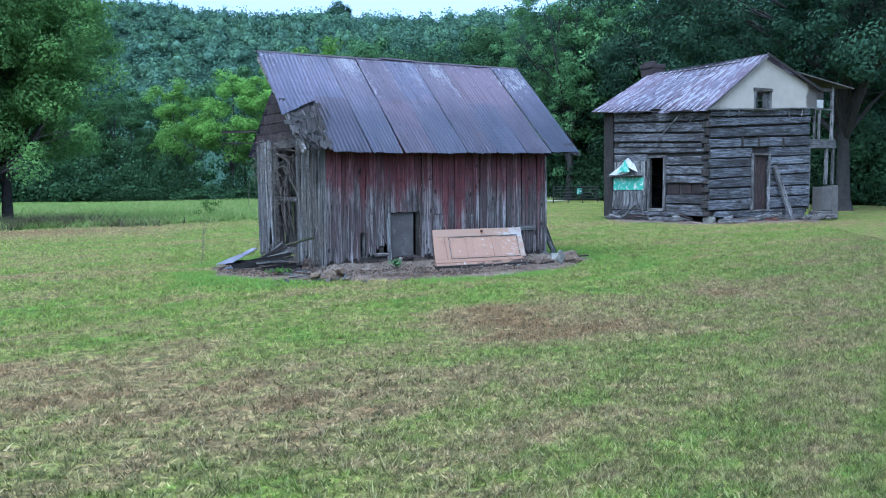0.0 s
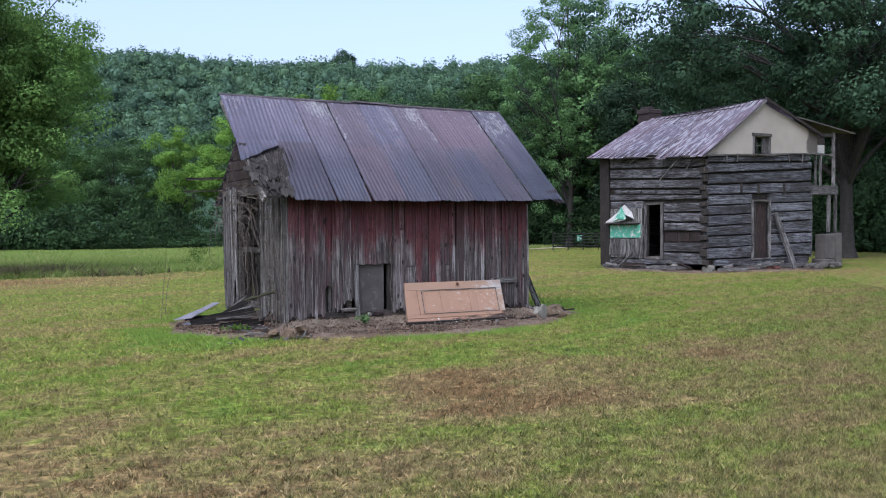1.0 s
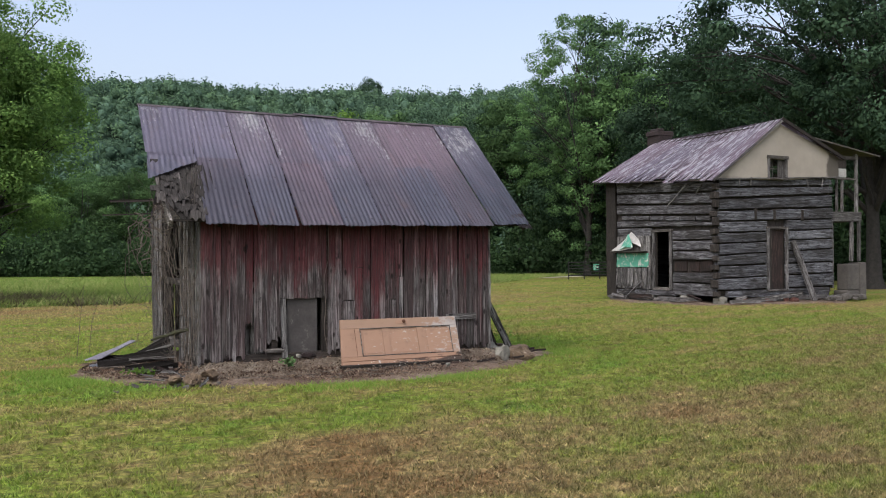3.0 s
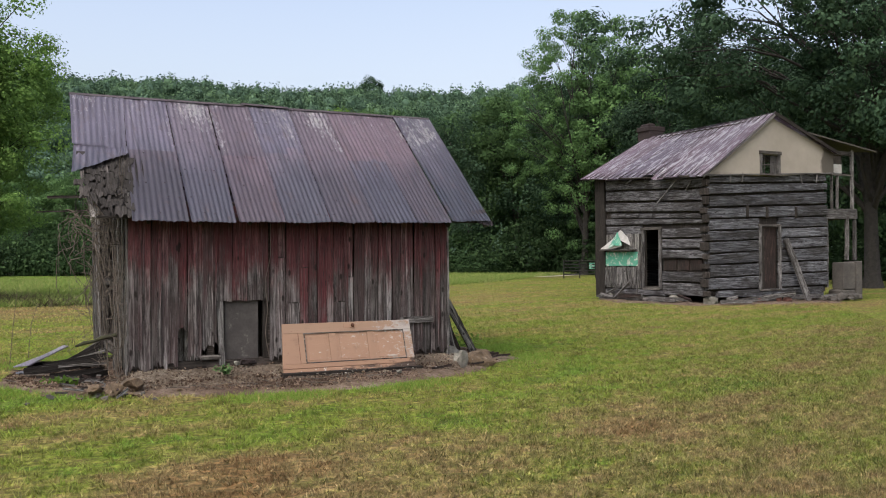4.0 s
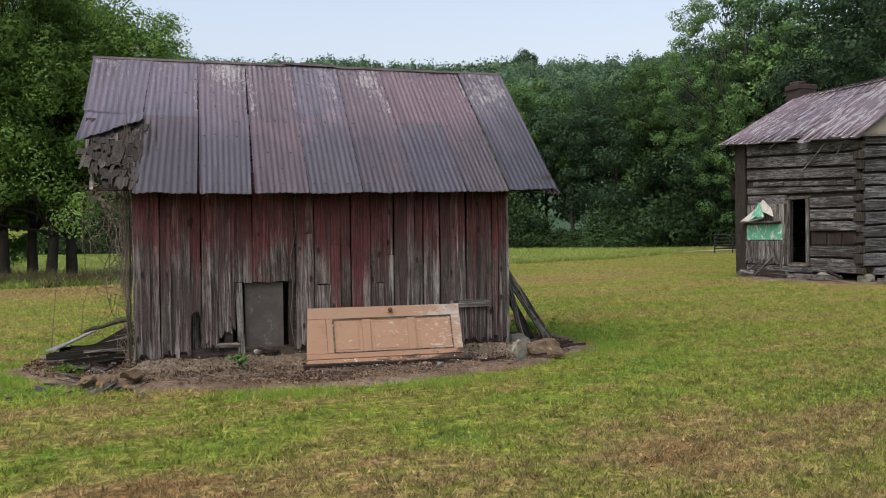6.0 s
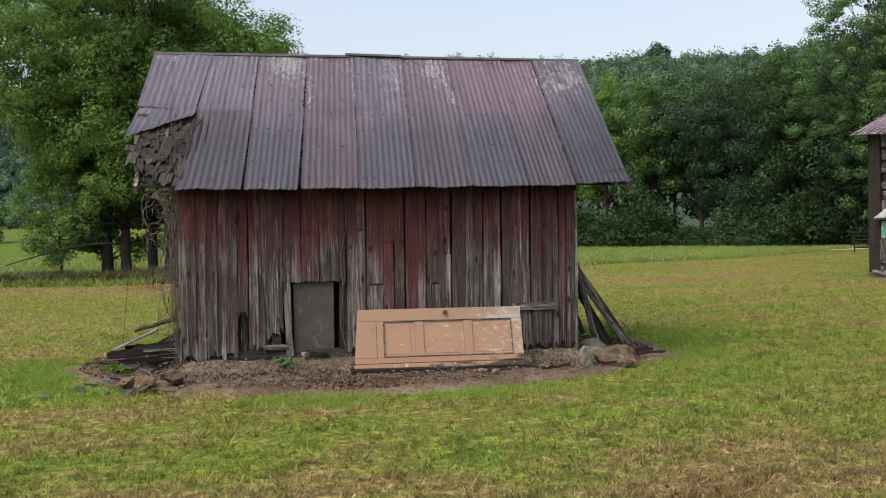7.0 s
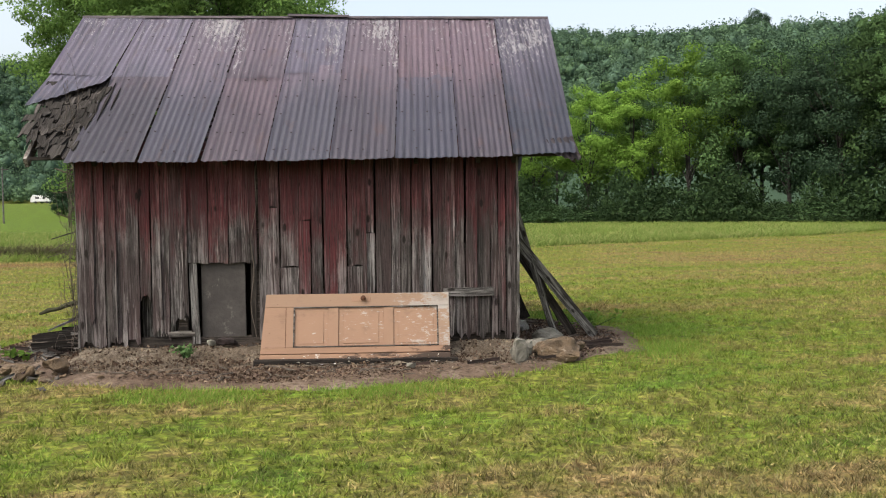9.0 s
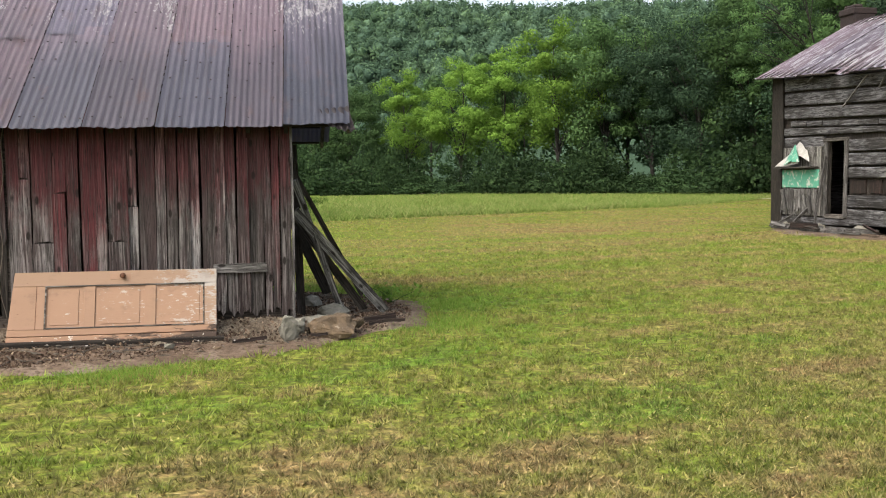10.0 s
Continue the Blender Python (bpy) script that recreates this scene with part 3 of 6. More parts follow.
def stick(a, b, width, thick, seed, material, parent=None, name="plank", label=""):
    """A board that runs from a to b, its broad face turned to the front."""
    # the grain follows the length
    if material in (M_GREYX, M_GREYY):
        material = M_GREY
    if material == M_DARKX:
        material = M_DARK
    a, b = Vector(a), Vector(b)
    d = (b - a).normalized()
    side = d.cross(Vector((0, -1, 0)))
    side = side.normalized() if side.length > 0.05 else Vector((1, 0, 0))
    front = side.cross(d)
    m = Matrix((side, -front, d)).transposed().to_4x4()
    if m.to_3x3().determinant() < 0:
        m = Matrix((-side, -front, d)).transposed().to_4x4()
    m.translation = a
    ob = under(mesh_ob(name, plank((b - a).length, width, thick, seed, 0.0, 6), material), parent)
    ob.matrix_basis = m
    if label:
        ob["label"] = label
    return ob


def poly_slab(points, y0, y1, bm=None):
    """An upright slab: an outline in x and z, between two y."""
    bm = bm or bmesh.new()
    a = [bm.verts.new((x, y0, z)) for x, z in points]
    b = [bm.verts.new((x, y1, z)) for x, z in points]
    n = len(points)
    bm.faces.new(a)
    bm.faces.new(b[::-1])
    for i in range(n):
        bm.faces.new((a[(i + 1) % n], a[i], b[i], b[(i + 1) % n]))
    bmesh.ops.recalc_face_normals(bm, faces=bm.faces)
    return bm


def corrugated(tl, tr, bl, br, waves, depth=0.0050, thick=0.0016, rows=6, sag=0.0, seed=0, ragged=0.0):
    """A corrugated sheet between four corners, its ribs running from top to bottom."""
    rng = random.Random(seed)
    tl, tr, bl, br = map(Vector, (tl, tr, bl, br))
    nrm = (tr - tl).cross(bl - tl).normalized()
    if nrm.z < 0:
        nrm = -nrm
    bm = bmesh.new()
    cols = waves * 6
    grid = []
    dents = [(rng.random(), rng.random(), rng.uniform(-0.012, 0.006)) for _ in range(5)]
    drop = [0.0] * (cols + 1)
    for i in range(1, cols + 1):
        drop[i] = drop[i - 1] * 0.8 + rng.uniform(-1, 1) * ragged
    for j in range(rows + 1):
        f = j / rows
        line = []
        for i in range(cols + 1):
            u = i / cols
            p = (tl.lerp(tr, u)).lerp(bl.lerp(br, u), f)
            if j == rows:
                p = p + (bl - tl).normalized() * drop[i]
            h = depth * math.cos(2 * math.pi * waves * u) + sag * math.sin(math.pi * u) * f
            for du, df, k in dents:
                h += k * math.exp(-((u - du) ** 2) * 40 - ((f - df) ** 2) * 14)
            line.append(bm.verts.new(p + nrm * h))
        grid.append(line)
    for j in range(rows):
        for i in range(cols):
            bm.faces.new((grid[j + 1][i], grid[j + 1][i + 1], grid[j][i + 1], grid[j][i]))
    bmesh.ops.solidify(bm, geom=bm.faces[:], thickness=thick)
    return bm


def rock(size, seed, rough=0.25, sub=2):
    """A stone: a boxy lump with broken faces, standing on z = 0."""
    bm = bmesh.new()
    bmesh.ops.create_icosphere(bm, subdivisions=sub, radius=1.0)
    off = Vector((seed * 3.7, seed * 1.3, seed * 2.1))
    for v in bm.verts:
        p = v.co.copy()
        m = max(abs(p.x), abs(p.y), abs(p.z))
        p = p.lerp(p / m, 0.65)
        p *= 1 + rough * noise.noise(p * 1.3 + off)
        v.co = Vector((p.x * size[0] / 2, p.y * size[1] / 2, max(p.z, -0.75) * size[2] / 2 + size[2] * 0.36))
    return bm


def crag(size, seed, points=15, bevel=0.012):
    """An angular broken stone, standing on z = 0."""
    rng = random.Random(seed)
    bm = bmesh.new()
    for _ in range(points):
        p = Vector((rng.gauss(0, 1), rng.gauss(0, 1), rng.gauss(0, 1))).normalized()
        p = p.lerp(p / max(abs(c) for c in p), 0.45)
        bm.verts.new((p.x * size[0] / 2, p.y * size[1] / 2, (max(p.z, -0.7) + 0.7) / 1.7 * size[2]))
    r = bmesh.ops.convex_hull(bm, input=bm.verts[:])
    bmesh.ops.delete(bm, geom=[v for v in bm.verts if not v.link_faces], context="VERTS")
    bmesh.ops.dissolve_limit(bm, angle_limit=radians(5), verts=bm.verts[:], edges=bm.edges[:])
    bmesh.ops.bevel(bm, geom=bm.edges[:], offset=bevel, segments=1, affect="EDGES")
    bmesh.ops.triangulate(bm, faces=bm.faces[:])
    return bm


def broken(size, seed):
    """A jagged lump of layered stone, standing on z = 0."""
    bm = crag(size, seed, 18, 0.004)
    for _ in range(2):
        bmesh.ops.subdivide_edges(bm, edges=[e for e in bm.edges if e.calc_length() > 0.05], cuts=1, use_grid_fill=True)
    bmesh.ops.triangulate(bm, faces=bm.faces[:])
    bm.normal_update()
    off = Vector((seed * 1.7, seed * 0.9, seed * 2.3))
    for v in bm.verts:
        p = v.co / size[0]
        layer = noise.noise(Vector((p.x * 2 + 3 * p.z, p.y * 2, p.z * 9)) + off)
        v.co += v.normal * size[0] * (0.05 * layer + 0.07 * noise.noise(p * 4 + off) + 0.025 * noise.noise(p * 13 + off))
        v.co.z = max(v.co.z, 0.0)
    return bm


def tubes(paths, sides=6):
    """Verts and faces of tubes along paths of (x, y, z, radius)."""
    V, F, base = [], [], 0
    for path in paths:
        P = np.array(path, float)
        n = len(P)
        d = np.gradient(P[:, :3], axis=0)
        d /= np.linalg.norm(d, axis=1, keepdims=True) + 1e-9
        ref = np.where(np.abs(d[:, 2:3]) > 0.9, np.array([[1.0, 0, 0]]), np.array([[0, 0, 1.0]]))
        a = np.cross(d, ref)
        a /= np.linalg.norm(a, axis=1, keepdims=True) + 1e-9
        b = np.cross(d, a)
        for k in range(n):
            ang = np.arange(sides) * 2 * np.pi / sides
            V.append(P[k, :3] + P[k, 3] * (np.cos(ang)[:, None] * a[k] + np.sin(ang)[:, None] * b[k]))
        for k in range(n - 1):
            for s in range(sides):
                t = (s + 1) % sides
                F.append((base + k * sides + s, base + k * sides + t, base + (k + 1) * sides + t, base + (k + 1) * sides + s))
        base += n * sides
    return np.concatenate(V), np.array(F)


def bend(a, b, r0, r1, rng, steps=6, lift=0.15, wander=0.06):
    """A limb's path from a to b, arching up."""
    a, b = np.array(a, float), np.array(b, float)
    L = np.linalg.norm(b - a)
    mid = rng.normal(0, wander * L, 3)
    out = []
    for k in range(steps + 1):
        f = k / steps
        p = a + (b - a) * f + mid * math.sin(math.pi * f)
        p[2] += lift * L * math.sin(math.pi * f) * 0.6
        out.append((*p, r0 + (r1 - r0) * f ** 0.8))
    return out


def leaves(centres, radii, per, size, rng, flat=0.75, shell=0.45, tumble=0.45, dome=False):
    """Diamond leaves scattered in clumps."""
    c = np.repeat(centres, per, axis=0)
    r = np.repeat(radii, per)
    m = len(c)
    d = rng.normal(size=(m, 3))
    d /= np.linalg.norm(d, axis=1, keepdims=True)
    if dome:
        d[:, 2] = np.abs(d[:, 2]) * 1.25 - 0.35
    rad = r * (shell + (1.15 - shell) * rng.random(m) ** 0.7)
    p = c + d * rad[:, None] * np.array([1, 1, flat])
    nrm = d * 1.1 + rng.normal(0, tumble, (m, 3)) + np.array([0, 0, 0.25])
    nrm /= np.linalg.norm(nrm, axis=1, keepdims=True)
    t = np.cross(nrm, rng.normal(size=(m, 3)))
    t /= np.linalg.norm(t, axis=1, keepdims=True) + 1e-9
    b = np.cross(nrm, t)
    s = size * rng.uniform(0.6, 1.35, m)[:, None]
    V = np.stack([p - t * s * 0.62, p + b * s * 0.36 - nrm * s * 0.08, p + t * s * 0.62 - nrm * s * 0.15, p - b * s * 0.36], 1).reshape(-1, 3)
    return V, np.arange(4 * m).reshape(-1, 4)


def tree(name, label, seed, height, radius, clumps, per, size, leaf_mat, bark, low=0.3, trunk_r=0.25, lean=0.0, limbs=14, forks=1, clump=0.2, top=0.85, wild=0.24, shift=0.0, skirt=0.0):
    """A tree at the origin: trunk with limbs, and a crown of leaf clumps with gaps."""
    rng = np.random.default_rng(seed)
    root = thing(name, label, "tree")
    zc, rz = height * (1 + low) / 2, height * (1 - low) / 2
    d = rng.normal(size=(clumps, 3))
    d /= np.linalg.norm(d, axis=1, keepdims=True)
    rr = rng.uniform(0.35, 1.0, clumps) ** 0.55
    lump = 1 + wild * np.sin(d[:, 0] * 4 + seed) * np.cos(d[:, 1] * 3.3 + d[:, 2] * 2.7 + seed)
    c = d * (rr * lump)[:, None] * np.array([radius, radius, rz]) * 0.88
    narrow = np.clip(1.05 - 0.45 * np.clip(c[:, 2] / rz, -0.2, 1) ** 2, 0.5, 1.05)
    c[:, :2] *= narrow[:, None]
    deep = np.clip(-c[:, 2] / rz, 0, 1)
    c[:, :2] *= (1 + skirt * deep ** 1.5)[:, None]
    c[:, 2] += zc
    c[:, 0] += shift * np.clip(1.6 * c[:, 2] / height - 0.6, 0, 1)
    rad = radius * clump * rng.uniform(0.65, 1.35, clumps)
    paths = []
    for f in range(forks):
        off = np.array([0.55 * f, 0.15 * f, 0.0])
        tip = np.array([lean * height + rng.normal(0, radius * 0.12) * (f > 0), rng.normal(0, radius * 0.1), height * top]) + off
        tr = bend(off, tip, trunk_r, trunk_r * 0.12, rng, 9, 0.0, 0.018)
        tr[0] = (*tr[0][:3], trunk_r * 1.45)
        tr.insert(1, tuple(np.array(tr[0]) * 0.75 + np.array(tr[1]) * 0.25 - np.array([0, 0, 0, trunk_r * 0.28])))
        paths.append(tr)
        order = rng.permutation(clumps)[:limbs]
        for i in order:
            h = np.clip(c[i, 2] * rng.uniform(0.35, 0.7), height * 0.14, height * 0.75)
            k = h / (height * top)
            a = off + (tip - off) * k
            rl = trunk_r * (1 - k) * rng.uniform(0.3, 0.5) + 0.02
            limb = bend(a, c[i], rl, 0.015, rng, 6)
            paths.append(limb)
            for q in range(3):
                near = np.argsort(np.linalg.norm(c - c[i], axis=1))[1 + q]
                s = limb[3 + q % 2]
                paths.append(bend(s[:3], c[near], s[3] * 0.6, 0.012, rng, 4))
    V, F = tubes(paths, 7)
    arrays("trunk", V, F, bark, root)
    V, F = leaves(c, rad, per, size, rng, 0.7, 0.5, 0.24)
    arrays("crown", V, F, leaf_mat, root)
    return root


def bush(name, label, seed, height, radius, clumps, per, size, leaf_mat):
    rng = np.random.default_rng(seed)
    root = thing(name, label, "bush")
    ang, q = rng.uniform(0, 2 * np.pi, clumps), rng.random(clumps) ** 0.5
    z = height * rng.uniform(0.12, 0.85, clumps) * (1.1 - 0.5 * q)
    c = np.stack([np.cos(ang) * q * radius, np.sin(ang) * q * radius, z], 1)
    V, F = tubes([bend((0, 0, 0), p, 0.05, 0.01, rng, 4) for p in c[:8]], 5)
    arrays("stems", V, F, M_BARK, root)
    V, F = leaves(c, radius * rng.uniform(0.22, 0.42, clumps), per, size, rng)
    arrays("foliage", V, F, leaf_mat, root)
    return root


def put(ob, x, y, z=0.0, turn=0.0, s=1.0, sz=None):
    """Sets a thing's place, turn and size."""
    ob.matrix_basis = Matrix.LocRotScale((x, y, z), Euler((0, 0, radians(turn))), (s, s, sz or s))
    return ob


def again(ob, x, y, z=0.0, turn=0.0, s=1.0, sz=None):
    c = copy_thing(ob, Matrix.Identity(4))
    return put(c, x, y, z, turn, s, sz)


# ---- the land ----
def smooth(a, b, x):
    t = np.clip((x - a) / (b - a), 0, 1)
    return t * t * (3 - 2 * t)


def land(x, y):
    """Height of the ground: a level meadow, a gentle rise far off, a wooded ridge behind it."""
    dx, dy = x - 8.0, y - 4.0
    d, az = np.hypot(dx, dy), np.degrees(np.arctan2(dx, dy))
    left = smooth(2, -14, az)
    near, far = 190 + 125 * left, 440 + 100 * left
    tall = (74 + 1.0 * np.sin(az * 0.21) + 0.8 * np.sin(az * 0.6 + 1) - 6 * left) * smooth(100, 70, np.abs(az - 10))
    ridge = tall * smooth(0, 1, (d - near) / (far - near))
    return ridge + 4.9 * smooth(150, 300, d) * left + 0.02 * np.sin(x * 0.9) * np.cos(y * 0.7)


def mown_edge(x):
    return np.interp(x, [-60, -5, 3, 8, 14, 20, 34, 40, 49, 70], [42.0, 39.3, 39.4, 40.7, 43.8, 48.0, 55.5, 60.5, 70.0, 84.0])


u = np.linspace(-1, 1, 221)
gx = 8 + 90 * u + 1900 * u ** 5
gy = 20 + 90 * u + 1900 * u ** 5
X, Y = np.meshgrid(gx, gy)
Z = land(X, Y)
idx = np.arange(221 * 221).reshape(221, 221)
quads = np.stack([idx[:-1, :-1], idx[:-1, 1:], idx[1:, 1:], idx[1:, :-1]], -1).reshape(-1, 4)
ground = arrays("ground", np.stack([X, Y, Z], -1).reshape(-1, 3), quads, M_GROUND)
ground.data.polygons.foreach_set("use_smooth", [True] * len(quads))
tagged(ground, "mown meadow with green, yellow and brown patches", "ground", kind="structure")


def patch(name, label, cx, cy, rx, ry, high, material, wild=0.14, seed=3):
    """Bare earth: a low mound with an uneven rim that sinks into the lawn."""
    rings, seg = 16, 90
    V = []
    for k in range(rings + 1):
        f = k / rings
        for s in range(seg):
            a = 2 * math.pi * s / seg
            w = 1 + wild * noise.noise(Vector((math.cos(a) * 2.2, math.sin(a) * 2.2, seed))) + 0.5 * wild * noise.noise(Vector((math.cos(a) * 9, math.sin(a) * 9, seed)))
            x, y = cx + rx * f * w * math.cos(a), cy + ry * f * w * math.sin(a)
            z = float(land(x, y)) + high * (1 - f ** 3) + 0.03 * (1 - f) * noise.noise(Vector((x * 3, y * 3, 1))) - 0.04 * (f == 1) + 0.012
            V.append((x, y, z))
    F = [(k * seg + s, k * seg + (s + 1) % seg, (k + 1) * seg + (s + 1) % seg, (k + 1) * seg + s) for k in range(rings) for s in range(seg)]
    ob = arrays(name, np.array(V), np.array(F), material)
    return tagged(ob, label, "bare ground", kind="structure")


patch("dirt_patch", "bare reddish earth with leaf litter round the shed", 9.15, 17.35, 4.3, 3.3, 0.09, M_DIRT)
patch("house_dirt", "bare earth and scraps along the log house", 31.3, 30.0, 5.0, 4.6, 0.10, M_DIRT, 0.1, 8)

# gravel track by the gate
bm = bmesh.new()
pts = [(36, 66.5), (44, 67.6), (52, 70.5), (62, 76)]
lo = [bm.verts.new((x, y, 0.025)) for x, y in pts]
hi = [bm.verts.new((x - 0.8, y + 2.4, 0.025)) for x, y in pts]
for i in range(3):
    bm.faces.new((lo[i], lo[i + 1], hi[i + 1], hi[i]))
tagged(mesh_ob("road", bm, M_GRAVEL), "pale gravel track beyond the meadow", "road", kind="structure")

# lawn blades, thick where the walk passes and thinner further off
rng = np.random.default_rng(5)


def blades(x, y, h, w, segs, out=None):
    m = len(x)
    a = rng.uniform(0, 2 * np.pi, m)
    z = land(x, y)
    side = np.stack([np.cos(a), np.sin(a), np.zeros(m)], 1) * w[:, None]
    lean = rng.normal(0, 0.75 if out is None else 0.42, (m, 2)) * h[:, None]
    if out is not None:
        lean = lean + out * h[:, None]
    p = np.stack([x, y, z], 1)
    mid = p + np.concatenate([lean * 0.35, (h * 0.6)[:, None]], 1)
    tip = p + np.concatenate([lean, (h * rng.uniform(0.75, 1, m))[:, None]], 1)
    if segs == 1:
        return np.stack([p - side, p + side, tip], 1).reshape(-1, 3), np.arange(3 * m).reshape(-1, 3)
    V = np.stack([p - side * 0.8, p + side * 0.4, mid + side, tip], 1).reshape(-1, 3)
    return V, np.arange(4 * m).reshape(-1, 4)


def on_earth(x, y, grow=1.0):
    return ((x - 9.15) / (4.15 * grow)) ** 2 + ((y - 17.35) / (3.15 * grow)) ** 2 < 1


# density falls and width grows smoothly with the distance from the walk: v ahead of it, s along it
tufts, per = 126000, 9
v = 0.9 * (24 / 0.9) ** rng.random(tufts)
v[:26000] = 0.9 - rng.exponential(2.2, 26000)
s = -6 - 0.5 * v + (24 + 1.7 * v) * rng.random(tufts)
x, y = 0.2 + 0.90 * s + 0.28 * v, 0.2 + 0.44 * s + 0.96 * v
keep = ~on_earth(x, y) & (y < mown_edge(x)) & ~((x > 27) & (x < 35.5) & (y > 26) & (y < 34))
keep &= rng.random(tufts) < np.clip((25 - v) / 10, 0, 1)
x, y, v = (np.repeat(q[keep], per) for q in (x, y, np.abs(v)))
a, r = rng.uniform(0, 2 * np.pi, len(x)), np.abs(rng.normal(0, 0.022 + 0.0016 * v, len(x)))
vv = v
h = (0.040 + 0.0010 * v) * rng.uniform(0.55, 1.25, len(x)) * np.repeat(np.exp(rng.normal(-0.05, 0.32, len(x) // per)), per)
V, F = blades(x + r * np.cos(a), y + r * np.sin(a), h, (0.0029 + 0.00036 * v) * rng.uniform(0.6, 1.4, len(x)), 1, np.stack([np.cos(a), np.sin(a)], 1) * (r / (0.026 + 0.0016 * v))[:, None] * 0.55)
near = vv + rng.uniform(-2, 2, len(vv)) < 7.5
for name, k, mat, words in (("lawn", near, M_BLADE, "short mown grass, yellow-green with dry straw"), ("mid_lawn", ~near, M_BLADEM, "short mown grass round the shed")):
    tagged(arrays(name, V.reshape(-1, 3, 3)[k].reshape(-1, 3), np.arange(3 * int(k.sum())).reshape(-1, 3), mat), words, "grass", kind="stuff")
# dead thatch low between the blades
m = 240000
v = 0.9 * (9 / 0.9) ** rng.random(m)
v[:44000] = 0.9 - rng.exponential(2.2, 44000)
s = -6 - 0.5 * v + (24 + 1.3 * v) * rng.random(m)
x, y = 0.2 + 0.90 * s + 0.28 * v, 0.2 + 0.44 * s + 0.96 * v
k = ~on_earth(x, y) & (rng.random(m) < np.clip((9.5 - v) / 5, 0, 1))
x, y, v = x[k], y[k], np.abs(v[k])
V, F = blades(x, y, rng.uniform(0.012, 0.034, len(x)), (0.0045 + 0.0008 * v) * rng.uniform(0.7, 1.4, len(x)), 1, rng.normal(0, 0.9, (len(x), 2)))
tagged(arrays("lawn_thatch", V, F, M_THATCH), "dead brown thatch between the mown grass blades", "grass", kind="stuff")
v = 13 + 36 * rng.random(200000) ** 1.2
s = -6 - 0.6 * v + (24 + 2.3 * v) * rng.random(200000)
x, y = 0.2 + 0.90 * s + 0.28 * v, 0.2 + 0.44 * s + 0.96 * v
keep = ~on_earth(x, y) & (y < mown_edge(x)) & ~((x > 27) & (x < 35.5) & (y > 26) & (y < 34))
x, y, v = x[keep], y[keep], v[keep]
V, F = blades(x, y, rng.uniform(0.03, 0.07, len(x)), (0.004 + 0.0003 * v) * rng.uniform(0.7, 1.4, len(x)), 1)
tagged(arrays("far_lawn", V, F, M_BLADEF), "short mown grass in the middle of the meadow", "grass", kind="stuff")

# longer fringe round the bare earth
a = rng.uniform(0, 2 * np.pi, 44000)
f = rng.normal(1.06, 0.06, 44000)
x, y = 9.15 + 4.3 * f * np.cos(a), 17.35 + 3.3 * f * np.sin(a)
k = rng.random(44000) < 0.45 + 0.55 * np.sin(a * 9 + 2 * np.sin(a * 4))
x, y, f = x[k], y[k], f[k]
V, F = blades(x, y, rng.uniform(0.04, 0.10, len(x)), rng.uniform(0.0025, 0.0045, len(x)), 1, np.zeros((len(x), 2)))
n = Nodes("fresh_grass_blade")
M_FRESH = lucent(n, n.ramp(n.geo.outputs["Random Per Island"], (0.0, (0.095, 0.180, 0.026)), (0.6, (0.150, 0.255, 0.040)), (1.0, (0.24, 0.27, 0.075))), 0.3)
tagged(arrays("grass_fringe", V, F, M_FRESH), "fresh green uncut grass round the bare earth", "grass", kind="stuff")

# uncut hay meadow beyond the mown edge
x = rng.uniform(-40, 75, 150000)
y = mown_edge(x) + 48 * rng.random(150000) ** 1.6
k = np.abs(np.degrees(np.arctan2(x - 6, y - 3)) - 16) < 46
x, y = x[k], y[k]
V, F = blades(x, y, rng.uniform(0.2, 0.42, len(x)), rng.uniform(0.014, 0.034, len(x)), 1)
tagged(arrays("hay_meadow", V, F, M_TALL), "tall pale-green uncut grass beyond the mown lawn", "grass", kind="stuff")

# woods on the ridge; the foot of the slope stays hidden behind the field's edge
gu, gv = np.meshgrid(np.arange(-29, 50, 0.74), np.arange(235, 480, 5.8))
az = gu.ravel() + rng.uniform(-0.5, 0.5, gu.size)
d = gv.ravel() + rng.uniform(-6, 6, gu.size) + 85 * smooth(2, -14, az)
x, y = 8 + d * np.sin(np.radians(az)), 4 + d * np.cos(np.radians(az))
z = land(x, y)
k = (z + 11) / d > np.interp(az, [-29, -12, -4, 8, 14, 24, 50], [0.0, 0.0, 0.06, 0.065, 0.10, 0.125, 0.15])
x, y, z, m = x[k], y[k], z[k], int(k.sum())
size = rng.uniform(2.2, 4.6, m)
tall = rng.uniform(0.5, 1.35, m)
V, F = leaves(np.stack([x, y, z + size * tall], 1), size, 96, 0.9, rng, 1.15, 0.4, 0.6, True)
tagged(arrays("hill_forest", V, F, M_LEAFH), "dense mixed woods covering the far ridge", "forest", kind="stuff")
# the dense inside of each crown, its green darkened to stand for inner shade
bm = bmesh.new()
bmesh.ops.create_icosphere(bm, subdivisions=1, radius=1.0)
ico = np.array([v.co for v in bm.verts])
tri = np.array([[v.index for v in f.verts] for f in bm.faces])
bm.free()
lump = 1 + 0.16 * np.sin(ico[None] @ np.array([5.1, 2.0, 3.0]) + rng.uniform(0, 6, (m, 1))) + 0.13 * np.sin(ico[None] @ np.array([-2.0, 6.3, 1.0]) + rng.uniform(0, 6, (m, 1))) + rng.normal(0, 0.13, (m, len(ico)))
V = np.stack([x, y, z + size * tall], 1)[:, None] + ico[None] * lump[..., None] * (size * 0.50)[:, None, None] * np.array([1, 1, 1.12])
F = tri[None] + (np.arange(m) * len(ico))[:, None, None]
